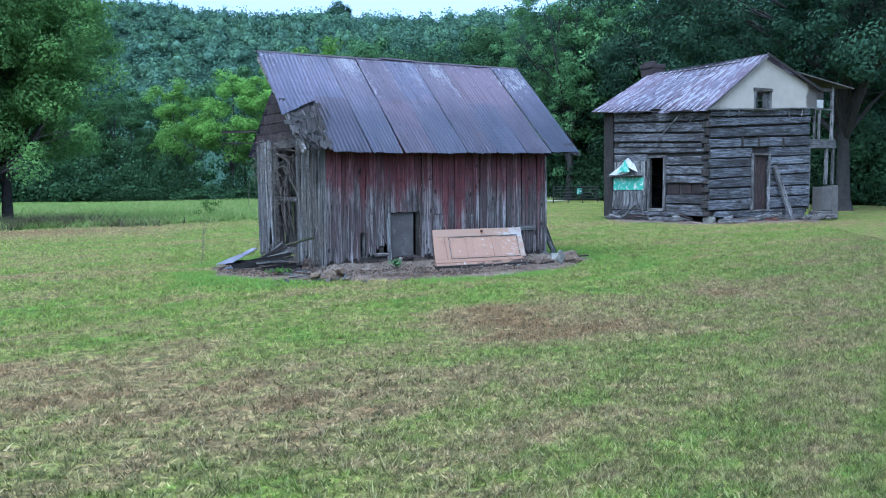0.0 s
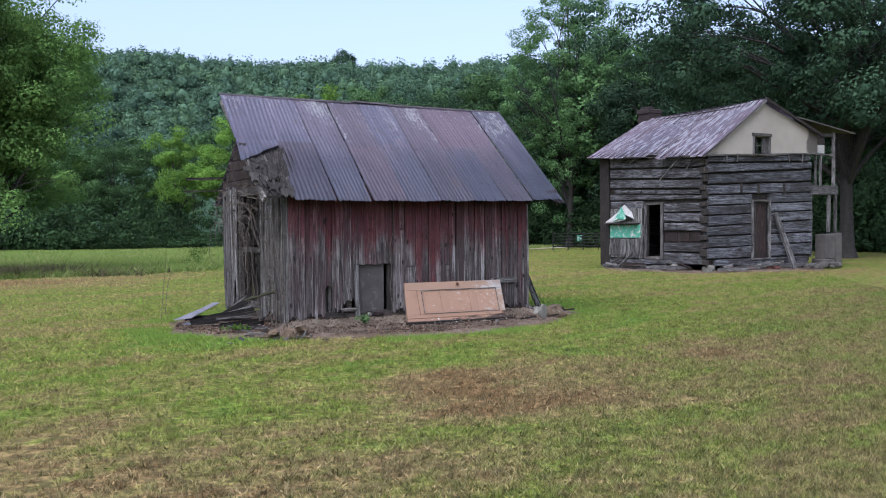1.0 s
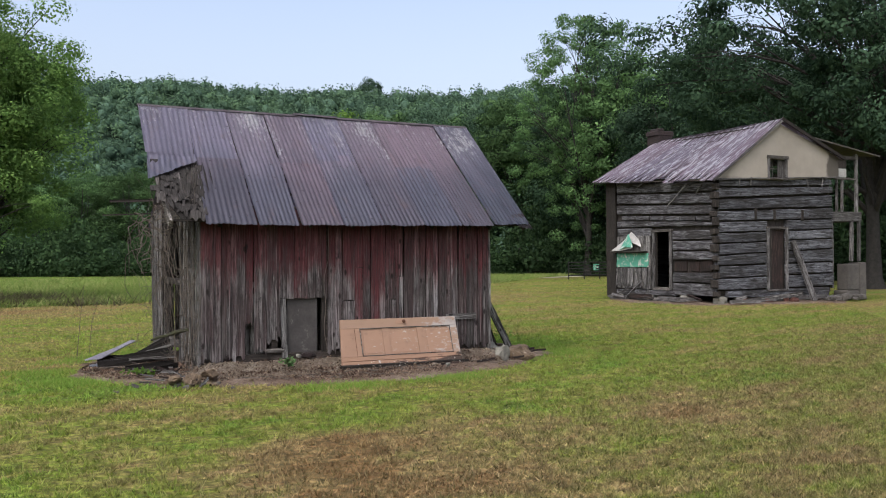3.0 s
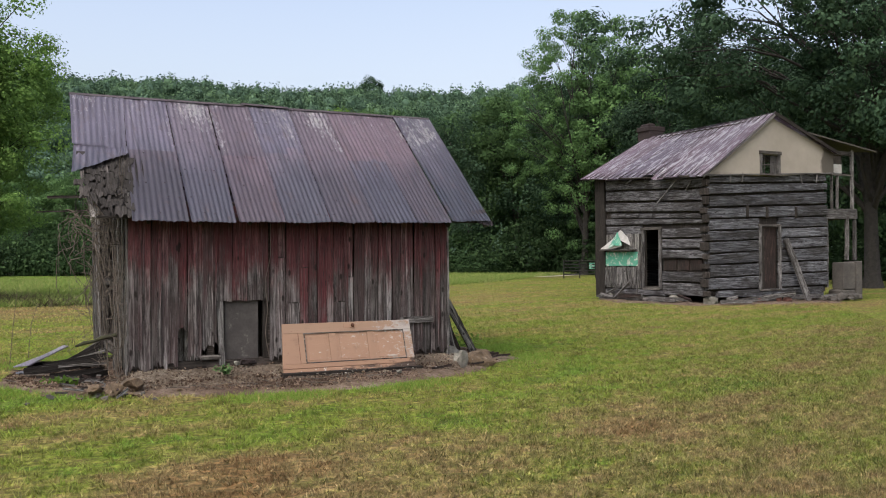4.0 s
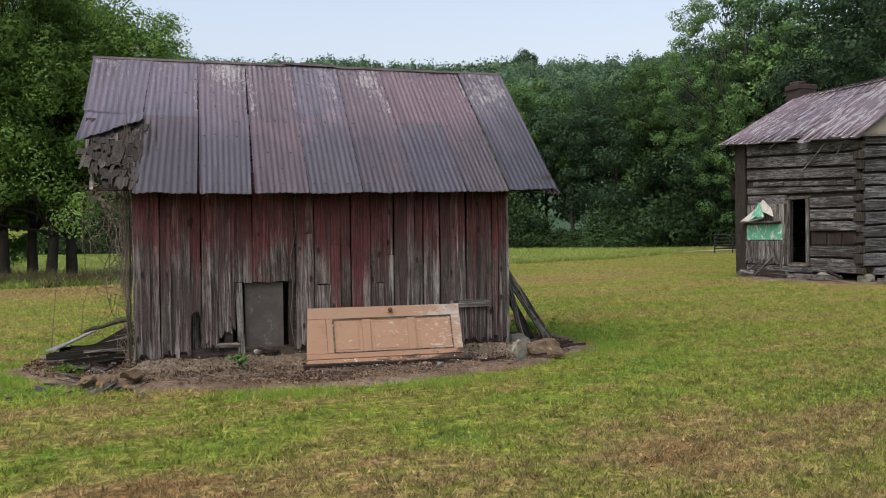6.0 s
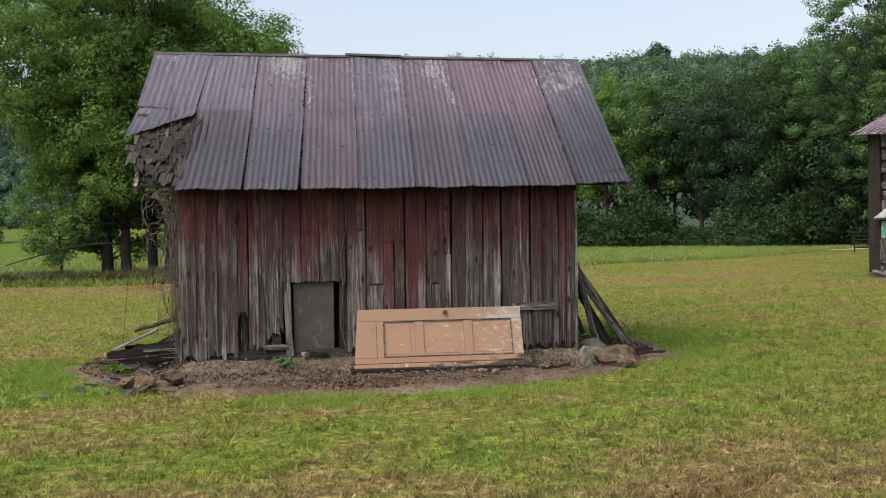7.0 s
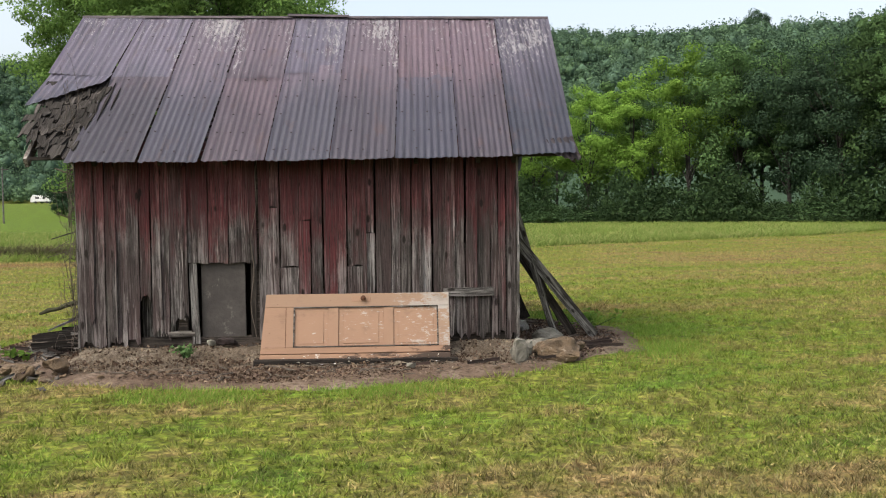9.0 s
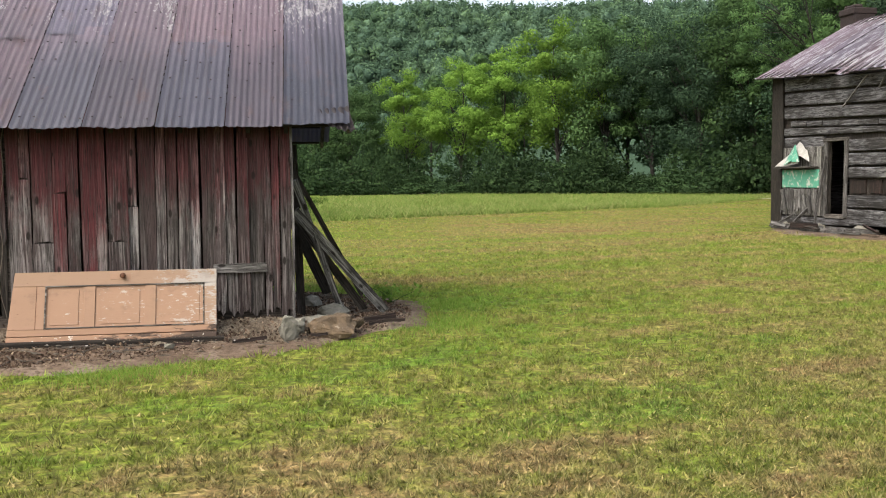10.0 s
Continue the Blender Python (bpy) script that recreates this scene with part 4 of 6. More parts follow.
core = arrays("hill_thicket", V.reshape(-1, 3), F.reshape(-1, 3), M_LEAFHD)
tagged(core, "dense inside of the far ridge woods, greens darkened as shade", "forest", kind="stuff")


# ---- trees ----
mid_tree = tree("tree", "tall broadleaf tree with full green crown", 11, 18, 6.2, 82, 270, 0.22, M_LEAF, M_BARKD, 0.15, 0.24, limbs=12)
bright_tree = tree("tree", "broadleaf tree with bright yellow-green crown", 12, 16, 4.8, 64, 270, 0.205, M_LEAFB, M_BARKD, 0.2, 0.2, limbs=12)
dark_tree = tree("tree", "large dark green broadleaf tree at the field edge", 13, 22, 8.0, 104, 250, 0.235, M_LEAFD, M_BARKD, 0.1, 0.3, limbs=14)
back_tree = tree("tree", "green tree in the second row of the woods", 15, 18, 6.4, 50, 110, 0.4, M_LEAF, M_BARKD, 0.1, 0.24, limbs=5)
shrub = bush("bush", "dark green shrub at the edge of the woods", 14, 5.0, 3.6, 44, 80, 0.26, M_SHRUB)
R = random.Random(21)
first = {id(mid_tree): True, id(bright_tree): True, id(dark_tree): True, id(back_tree): True, id(shrub): True}


def plant(ob, x, y, turn, s, sz=None):
    z = float(land(np.array(x), np.array(y)))
    if first.pop(id(ob), False):
        return put(ob, x, y, z, turn, s, sz)
    return again(ob, x, y, z, turn, s, sz)


def polar(az, d):
    return 8 + d * math.sin(radians(az)), 4 + d * math.cos(radians(az))


EDGE = ((-6, 0, 10, 20, 28, 36, 44, 52, 66), (124, 118, 114, 106, 99, 91, 80, 73, 62))
TALL = ((-6, 0, 5, 8, 11, 14, 18, 20, 24, 30, 34, 40, 50, 66), (11, 12.5, 13.5, 14.5, 15.5, 17, 18, 21, 22, 21, 22, 23, 20, 19))
az = -5.0
row = 0
while az < 58:
    for back in (0, 9):
        d = float(np.interp(az, *EDGE)) + back + R.uniform(-2, 2)
        h = float(np.interp(az + R.uniform(-1, 1), *TALL)) * R.uniform(0.9, 1.06) + (1.0 if back else 0)
        if 8 < az < 20:
            kind = R.choice((bright_tree, bright_tree, mid_tree)) if not back else back_tree
        elif az < 8:
            kind = R.choice((mid_tree, bright_tree, bright_tree)) if not back else back_tree
        else:
            kind = R.choice((mid_tree, dark_tree, dark_tree)) if not back else back_tree
        own = 18 if kind in (mid_tree, back_tree) else 16 if kind is bright_tree else 22
        plant(kind, *polar(az + (1.2 if back else 0), d), R.uniform(0, 360), max(h / own, 0.7), h / own)
    az += 3.0 + R.uniform(-0.4, 0.6)
az = -6.0
while az < 58:
    d = float(np.interp(az, *EDGE)) - 4 + R.uniform(-2, 1.5)
    plant(shrub, *polar(az, d), R.uniform(0, 360), R.uniform(0.6, 1.35), R.uniform(0.4, 1.5))
    az += 1.25 + R.uniform(-0.4, 0.4)

tall_tree = tree("tree", "very tall oak with open crown behind the gate", 52, 27.5, 7.4, 330, 190, 0.165, M_LEAF, M_BARKD, 0.12, 0.36, limbs=34, clump=0.10, wild=0.32, top=0.92)
put(tall_tree, 57.2, 74.0, 0, 20)
oak = tree("oak_tree", "huge dark oak with spreading limbs behind the log house", 33, 24, 11.8, 430, 270, 0.19, M_LEAFD, M_BARKD, 0.2, 0.42, limbs=60, clump=0.086, wild=0.38)
put(oak, 46.8, 34.8, 0, 0)
# five trunks in a row whose crowns run together
field_tree = tree("tree", "leafy field tree in a row of dark trunks", 35, 14.6, 4.7, 200, 300, 0.118, M_LEAFF, M_BARKD, 0.10, 0.25, limbs=26, clump=0.17, wild=0.36, shift=2.6, skirt=0.6)
put(field_tree, 3.75, 45.4, 0, 0, 1.0, 0.9)
high_tree = tree("tree", "field tree with a high crown and dark trunk", 38, 14.6, 5.0, 190, 300, 0.118, M_LEAFF, M_BARKD, 0.13, 0.25, limbs=26, clump=0.16, wild=0.4, shift=3.4, skirt=-0.55)
put(high_tree, 0.35, 45.4, 0, 185)
for ob, x, y, turn, s, sz in ((field_tree, 2.95, 44.8, 75, 0.95, 0.93), (high_tree, 2.2, 45.5, -70, 0.92, 1.0), (high_tree, 1.25, 44.7, 150, 0.95, 0.98)):
    again(ob, x, y, 0, turn, s, sz)
young_tree = tree("tree", "young field tree with low yellow-green foliage", 41, 5.4, 2.1, 90, 130, 0.11, M_LEAFF, M_BARKD, 0.08, 0.07, limbs=18, clump=0.2, wild=0.4)
put(young_tree, -1.5, 45.2, 0, 30)
again(young_tree, 0.2, 46.6, 0, 140, 0.95, 1.0)
round_tree = tree("tree", "round dark tree standing alone in the far field", 37, 11.2, 5.6, 90, 110, 0.36, M_LEAFD, M_BARKD, -0.05, 0.25, limbs=8, clump=0.24)
put(round_tree, -51.7, 195, float(land(np.array(-51.7), np.array(195.0))))
for az, d, h, kind in ((41, 80, 20, dark_tree), (37.5, 96, 21, dark_tree), (46.5, 72, 19, dark_tree), (33.5, 98, 22, dark_tree)):
    plant(kind, *polar(az, d), R.uniform(0, 360), h / (22 if kind is dark_tree else 18))
ridge_tree = again(round_tree, *(lambda p: (p[0], p[1], float(land(np.array(p[0]), np.array(p[1]))) + 1.0))(polar(23.0, 436)), 40, 1.15, 1.35)
tagged(ridge_tree, "round tree standing above the far ridge line", "tree")


# ---- the shed ----
X0, X1, YF, YB = 6.66, 11.54, 15.71, 19.45
RIDGE_Y, RIDGE_Z, EAVE_Y, EAVE_Z = 17.87, 4.30, 15.42, 2.33
SLOPE = (RIDGE_Z - EAVE_Z) / (RIDGE_Y - EAVE_Y)


def roof_point(x, v, lift=0.0):
    """A place on the front roof: v is 0 at the ridge and 1 at the eave."""
    return Vector((x, RIDGE_Y + (EAVE_Y - RIDGE_Y) * v, RIDGE_Z + (EAVE_Z - RIDGE_Z) * v)) + Vector((0, -0.63, 0.78)) * lift


shed = thing("shed", "weathered board shed with traces of red paint and rusted tin roof", "shed", (9.1, 17.8, 0.1))

# front wall on its frame
bm = bmesh.new()
for z0, z1 in ((0.17, 0.31), (1.22, 1.32), (2.40, 2.54)):
    add_box(bm, (X0 + 0.03, YF + 0.03, z0), (X1 - 0.03, YF + 0.15, z1), 0.01)
for x in (X0 + 0.03, 7.72, 8.56, 10.2, X1 - 0.15):
    add_box(bm, (x, YF + 0.032, 0.3), (x + 0.11, YF + 0.148, 2.41), 0.01)
front = part("front_frame", bm, M_DARKX, shed, "dark hewn framing behind the boards")
EDGES = (6.66, 6.81, 6.95, 7.05, 7.18, 7.32, 7.44, 7.54, 7.65, 7.82, 8.08, 8.30, 8.53, 8.62, 8.75, 8.87, 9.08, 9.22, 9.35, 9.51, 9.62, 9.81, 9.93, 10.11, 10.22, 10.34, 10.46, 10.58, 10.72, 10.84, 10.95, 11.07, 11.24, 11.33, 11.42, 11.54)
LOW = {0: 0.22, 1: 0.19, 2: 0.21, 3: 0.20, 4: 0.24, 5: 0.73, 6: 0.34, 7: 0.30, 8: 0.46, 9: 1.13, 10: 1.13, 11: 1.13, 12: 1.08, 13: 0.25}
CUT = {14: (1.75,), 15: (1.08,), 16: (1.60,), 20: (1.08,), 21: (1.45,)}
PALE, BLACK, RED = (3, 8, 14, 21, 23, 26, 28), (2, 12, 22, 24, 27, 31), (5, 10, 16, 18, 19, 33)
RB = random.Random(4)
k = 0
for i, (a, b) in enumerate(zip(EDGES, EDGES[1:])):
    low = LOW.get(i, RB.uniform(0.19, 0.27))
    marks = [2.50, *CUT.get(i, ()), low]
    for j, (hi, lo) in enumerate(zip(marks, marks[1:])):
        y = YF - 0.003 + RB.uniform(-0.012, 0.012)
        last = j == len(marks) - 2
        m = pose((a + b) / 2, y, lo + 0.004, 0, RB.uniform(-0.5, 0.5), RB.uniform(-1.5, 1.5))
        board_at("board", m, hi - lo - 0.004, (b - a) - RB.uniform(0.003, 0.012), 0.022, 100 + k, M_BARNG if i in PALE else M_BARND if i in BLACK else M_BARNR if i in RED else M_BARN, front, 0.012 if not last or i in (9, 10, 11) else 0.055)
        k += 1
    # thin strips over some joints
    if i in (0, 2, 6, 8, 20, 25, 30):
        m = pose(b + RB.uniform(-0.01, 0.01), YF - 0.034, low + RB.uniform(0.02, 0.3), 0, RB.uniform(-0.4, 0.4), 0)
        board_at("batten", m, 2.45 - low - 0.3, 0.05, 0.018, 300 + i, M_BARN, front, 0.04)
# boards behind the broken ones
for i, x in enumerate((7.36, 7.50, 7.62)):
    board_at("backing_board", pose(x, YF + 0.17, 0.2), 1.2, 0.13, 0.02, 360 + i, M_SIDE, front, 0.0)
# opening low in the wall
part("hatch_panel", box((7.98, YF + 0.05, 0.30), (8.47, YF + 0.07, 1.14), 0.004), M_HATCH, shed, "grey plywood sheet set back in the opening")
board_at("jamb_plank", pose(7.925, YF + 0.0, 0.24, 0, -1.2, 0), 0.9, 0.085, 0.025, 401, M_GREY, shed, 0.0)
board_at("jamb_plank", pose(8.56, YF + 0.028, 0.3, 0, 1.0, 0), 0.84, 0.07, 0.025, 402, M_DARK, shed, 0.0)
part("hatch_sill", box((7.62, YF - 0.02, 0.315), (7.92, YF + 0.03, 0.385), 0.012), M_GREYX, shed)
stick((10.70, YF - 0.045, 0.765), (11.27, YF - 0.045, 0.775), 0.10, 0.03, 411, M_GREYX, shed, "cross_rail", "grey rail nailed over the boards")

# left wall: boards with an open doorway, and dark inside
bm = bmesh.new()
for z0, z1 in ((0.31, 0.42), (1.34, 1.44), (2.42, 2.56)):
    add_box(bm, (X0 + 0.03, YF + 0.16, z0), (X0 + 0.14, YB - 0.05, z1), 0.01)
for y in (YF + 0.162, 17.22, 18.56, YB - 0.15):
    add_box(bm, (X0 + 0.032, y, 0.27), (X0 + 0.138, y + 0.1, 2.43), 0.01)
side = part("side_frame", bm, M_GREYY, shed, "grey frame with two rails across the open doorway")
y = 15.76
k = 0
while y < YB - 0.05:
    w = RB.uniform(0.11, 0.17)
    if not 17.2 < y < 18.5:
        low = RB.uniform(0.08, 0.30)
        high = RB.uniform(2.52, 2.68)
        if y > 18.5 and y < 18.75:
            low = RB.uniform(0.5, 0.9) if k % 2 else 0.2
        m = pose(X0 + 0.01 + RB.uniform(-0.012, 0.012), y + w / 2, low, RB.uniform(-0.8, 0.8), 0, -90)
        board_at("board", m, high - low, w - RB.uniform(0.006, 0.03), 0.022, 500 + k, M_GREY if y > 18.3 else M_SIDE, side, 0.06)
    y += w
    k += 1
# unseen boarded partition, added so the gaps in the front wall look dark inside
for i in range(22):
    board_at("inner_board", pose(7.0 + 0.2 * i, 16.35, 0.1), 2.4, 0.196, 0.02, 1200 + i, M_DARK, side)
# gable boards under the roof
for i in range(8):
    z = 2.56 + 0.2 * i
    half = (RIDGE_Z - 0.12 - z - 0.19) / SLOPE
    if half < 0.12:
        break
    for gx, lab in ((X0 + 0.06, ""), (X1 - 0.02, "")):
        bm = box((gx, RIDGE_Y - half - 0.1, z), (gx + 0.02, RIDGE_Y + half + 0.1, z + 0.185), 0.004)
        part("gable_board", bm, M_BROWN if gx < 8 else M_GREYY, side)
# right and rear walls
y = YF + 0.02
k = 0
bm = bmesh.new()
for z0, z1 in ((0.15, 0.28), (1.34, 1.46), (2.42, 2.56)):
    add_box(bm, (X1 - 0.14, YF + 0.16, z0), (X1 - 0.03, YB - 0.05, z1), 0.01)
    add_box(bm, (X0 + 0.16, YB - 0.12, z0), (X1 - 0.16, YB - 0.02, z1), 0.01)
rear = part("rear_frame", bm, M_DARKX, shed)
while y < YB - 0.02:
    w = RB.uniform(0.15, 0.2)
    low = RB.uniform(0.16, 0.3)
    board_at("board", pose(X1 - 0.012 + RB.uniform(0, 0.012), y + w / 2, low, 0, 0, 90), 2.5 - low, w - 0.012, 0.022, 700 + k, M_GREY, rear, 0.05)
    y += w
    k += 1
x = X0
while x < X1:
    w = 0.19
    board_at("board", pose(x + w / 2, YB, 0.2, 0, 0, 180), 2.3, w - 0.008, 0.022, 800 + k, M_GREY, rear, 0.0)
    x += w
    k += 1
# corner boards
board_at("corner_board", pose(X1 + 0.016, YF + 0.01, 0.16, 0, 0, 90), 2.36, 0.09, 0.024, 431, M_GREY, rear, 0.04)
board_at("corner_board", pose(X0 - 0.014, YF + 0.04, 0.16, 0, 0, -90), 2.3, 0.10, 0.024, 432, M_GREY, side, 0.06)

# roof: deck, purlins, rafters, tin sheets
roof = part("roof", box((6.24, RIDGE_Y - 0.02, RIDGE_Z - 0.24), (12.14, RIDGE_Y + 0.02, RIDGE_Z - 0.06), 0.004), M_DARKX, shed, "dark ridge beam under tin sheets")
for v in np.linspace(0.05, 0.98, 9):
    for s in (1, -1):
        p = roof_point(0, v, -0.07)
        y = RIDGE_Y + s * (p.y - RIDGE_Y)
        part("lath", box((6.24 if s > 0 else 6.7, y - 0.05, p.z - 0.022), (12.14, y + 0.05, p.z + 0.012), 0.004), M_DARKX, roof)
for x in (6.19, 6.9, 7.6, 8.3, 9.0, 9.7, 10.4, 11.1, 11.5, 12.18):
    for s in (1, -1):
        if s < 0 and x < 6.5:
            continue
        a, b = roof_point(x, 0.0, -0.12), roof_point(x, 0.985, -0.12)
        a.y, b.y = RIDGE_Y + s * (a.y - RIDGE_Y), RIDGE_Y + s * (b.y - RIDGE_Y)
        bm = bmesh.new()
        d = (b - a).normalized()
        up = Vector((1, 0, 0)).cross(d) * 0.055
        sx = Vector((0.022, 0, 0))
        vs = [[bm.verts.new(p + i * sx + j * up) for i, j in ((-1, -1), (1, -1), (1, 1), (-1, 1))] for p in (a, b)]
        for q in range(4):
            bm.faces.new((vs[0][q], vs[0][(q + 1) % 4], vs[1][(q + 1) % 4], vs[1][q]))
        bm.faces.new(vs[0][::-1])
        bm.faces.new(vs[1])
        bmesh.ops.recalc_face_normals(bm, faces=bm.faces)
        edge = x < 6.3 or x > 12
        part("barge_board" if edge else "rafter", bm, M_GREYY if edge else M_DARKX, roof)
RX = (6.15, 6.92, 7.57, 8.25, 8.92, 9.62, 10.30, 10.96, 11.58, 12.33)
EX = (6.00, 6.66, 7.43, 8.09, 8.77, 9.46, 10.17, 10.87, 11.47, 12.18)
END = (1.0, 1.04, 1.04, 1.037, 1.034, 1.03, 1.027, 1.024, 1.02, 1.015)


def on_roof(i, v, over=0.0, lift=0.0):
    return roof_point(RX[i] + (EX[i] - RX[i]) * v + over, v, lift)


bm = bmesh.new()
for i in range(1, 9):
    for v in np.linspace(0.05, 0.98, 9):
        for q in range(5):
            if RB.random() < 0.45:
                p = on_roof(i, float(v) + RB.uniform(-0.008, 0.008), (0.08 + q * 0.14) * 1.0 + RB.uniform(-0.02, 0.02), 0.012)
                add_box(bm, p - Vector((0.011, 0.009, 0.006)), p + Vector((0.011, 0.009, 0.006)), 0.003)
part("roof_nails", bm, M_SEAM, roof, "rusty nail heads")["kind"] = "stuff"
GAP = {1: -0.03, 2: -0.04}
for i in range(1, 9):
    cut = 0.47 + RB.uniform(-0.03, 0.05)
    lift = 0.004 * (i % 2) + 0.022 * (i == 8)
    wave = 9 if i < 8 else 10
    bm = corrugated(on_roof(i, cut - 0.06, 0.002, lift), on_roof(i + 1, cut - 0.06, -0.006, lift), on_roof(i, END[i], 0.002, lift), on_roof(i + 1, END[i + 1], GAP.get(i, -0.008), lift), wave, sag=RB.uniform(-0.012, 0.012), seed=i, ragged=0.006)
    if i in (5, 7, 8):
        bm.free()
        bm = corrugated(on_roof(i, 0.0, 0.002, lift), on_roof(i + 1, 0.0, -0.006, lift), on_roof(i, END[i], 0.002, lift), on_roof(i + 1, END[i + 1], -0.008, lift), wave, rows=12, sag=RB.uniform(-0.012, 0.012), seed=i, ragged=0.008)
        part("tin_sheet", bm, M_ROOF, roof)
        continue
    part("tin_sheet", bm, M_ROOF, roof)
    bm = corrugated(on_roof(i, 0.0, 0.002, lift + 0.006), on_roof(i + 1, 0.0, -0.006, lift + 0.006), on_roof(i, cut, 0.002, lift + 0.003), on_roof(i + 1, cut, -0.006 + 0.5 * GAP.get(i, 0.0), lift + 0.003), wave, sag=RB.uniform(-0.008, 0.008), seed=20 + i, ragged=0.003)
    part("tin_sheet", bm, M_ROOF, roof)
part("tin_sheet", corrugated(roof_point(6.13, 0, 0.02), roof_point(6.92, 0, 0.02), roof_point(6.05, 0.47, 0.035), roof_point(6.78, 0.49, 0.02), 9, seed=41, ragged=0.004), M_ROOF, roof)
part("tin_sheet", corrugated(roof_point(6.08, 0.45, 0.012), roof_point(6.80, 0.46, 0.012), roof_point(5.98, 0.71, 0.05), roof_point(6.78, 0.55, 0.07), 9, seed=42, ragged=0.008), M_ROOF, roof, "loose bent tin sheet curling over rotten shingles")
for s0, s1 in ((6.72, 9.2), (9.18, 12.3)):
    a, b = roof_point(s0, 0.0, 0.0), roof_point(s1, 0.0, 0.0)
    c, d = roof_point(s0, 1.0), roof_point(s1, 1.0)
    for p in (c, d):
        p.y = 2 * RIDGE_Y - p.y
    part("tin_sheet", corrugated(a, b, c, d, 44, rows=3), M_ROOF, roof)
part("torn_corner", corrugated(roof_point(11.86, 0.94, 0.035), roof_point(12.17, 0.92, 0.04), roof_point(11.93, 1.015, 0.0), roof_point(12.23, 1.03, -0.04), 4, depth=0.012, rows=3, seed=91, ragged=0.02), M_SEAM, roof, "torn dark tin corner bent over the eave")
# ridge cap with a lifted length
for a, b, lift, tip in ((6.12, 8.86, 0.0, 0.0), (8.80, 9.62, 0.03, 0.035), (9.6, 12.32, 0.0, 0.0)):
    bm = bmesh.new()
    pts = []
    for x, up in ((a, lift), (b, tip * 0.2 + lift * 0.3)):
        pts.append([bm.verts.new((x, RIDGE_Y + dy, RIDGE_Z + 0.028 + dz + up)) for dy, dz in ((-0.05, -0.036), (-0.015, 0.0), (0.015, 0.0), (0.05, -0.036))])
    for q in range(3):
        bm.faces.new((pts[0][q], pts[0][q + 1], pts[1][q + 1], pts[1][q]))
    bmesh.ops.recalc_face_normals(bm, faces=bm.faces)
    bmesh.ops.solidify(bm, geom=bm.faces[:], thickness=0.006)
    part("ridge_cap", bm, M_SEAM, roof, "dark lifted ridge board" if lift else "")
# rotten shingles where the tin is gone, an added black deck darkens their gaps
deck = [roof_point(x, v, lift) for lift in (-0.055, -0.04) for x, v in ((6.20, 0.40), (6.85, 0.40), (6.72, 0.99), (6.34, 0.99), (6.16, 0.80))]
bm = bmesh.new()
vs = [bm.verts.new(p) for p in deck]
bm.faces.new(vs[:5])
bm.faces.new(vs[5:])
for q in range(5):
    bm.faces.new((vs[q], vs[(q + 1) % 5], vs[5 + (q + 1) % 5], vs[5 + q]))
bmesh.ops.recalc_face_normals(bm, faces=bm.faces)
part("deck_board", bm, M_BLACK, roof)
for r in range(11):
    v = 0.52 + 0.041 * r
    x = (5.99 if 4 < r < 8 else 6.06) + RB.uniform(0, 0.06) + 0.10 * max(0, r - 7)
    right = 6.74 - 0.006 * r
    while x < right:
        w = RB.choice((0.05, 0.075, 0.10, 0.13, 0.16)) * RB.uniform(0.85, 1.15)
        slip = RB.uniform(-0.012, 0.022)
        bm = plank(0.20 * RB.uniform(0.85, 1.1), w - 0.008, 0.017, 900 + k, 0.05, 3)
        m = Matrix.Translation(roof_point(x + w / 2, v + 0.07 + slip, -0.012 + 0.005 * (r % 2) + RB.uniform(0, 0.012))) @ Euler((radians(-47 + RB.uniform(-9, 5)), radians(RB.uniform(-5, 5)), radians(RB.gauss(-3, 7)))).to_matrix().to_4x4()
        ob = part("shingle", bm, M_SHINGLEP if RB.random() < (0.55 if x < 6.12 else 0.22) else M_SHINGLE, roof)
        ob.matrix_basis = m
        x += w
        k += 1
# gashes rusted through the first sheet, the shade in them laid on as black strips
for i, (x, v0, v1, w) in enumerate(((6.80, 0.50, 0.74, 0.014), (6.88, 0.53, 0.79, 0.016), (6.96, 0.57, 0.72, 0.009))):
    bm = bmesh.new()
    vs = [bm.verts.new(roof_point(x + dx - 0.18 * (f - v0), f, h)) for h in (0.004, 0.021) for f, dx in ((v0, 0.0), (v0 + 0.4 * (v1 - v0), w), (v1, 0.004), (v0 + 0.55 * (v1 - v0), -w))]
    bm.faces.new(vs[:4])
    bm.faces.new(vs[4:])
    for q in range(4):
        bm.faces.new((vs[q], vs[(q + 1) % 4], vs[4 + (q + 1) % 4], vs[4 + q]))
    bmesh.ops.recalc_face_normals(bm, faces=bm.faces)
    part("rust_gash", bm, M_BLACK, roof, "black strip for the shade in a rusted gash")
# beam ends that stick out at the rear corner
for z, x0, y in ((2.84, 5.95, 19.7), (2.56, 5.75, 19.2)):
    stick((x0, y, z - 0.02), (7.3, y, z + 0.05), 0.05 if z > 2.7 else 0.025, 0.03, int(z * 100), M_DARK, shed, "beam_end")
# bank of earth against the sill
bx, by = np.meshgrid(np.linspace(6.35, 12.0, 190), np.linspace(14.95, 15.95, 40))
rough = np.array([noise.noise(Vector((p * 2.2, q * 3.0, 4.0))) + 0.5 * noise.noise(Vector((p * 9, q * 9, 2.0))) + 0.25 * noise.noise(Vector((p * 24, q * 24, 7.0))) for p, q in zip(bx.ravel(), by.ravel())]).reshape(bx.shape)
ends = smooth(6.35, 6.75, bx) * smooth(12.0, 11.5, bx)
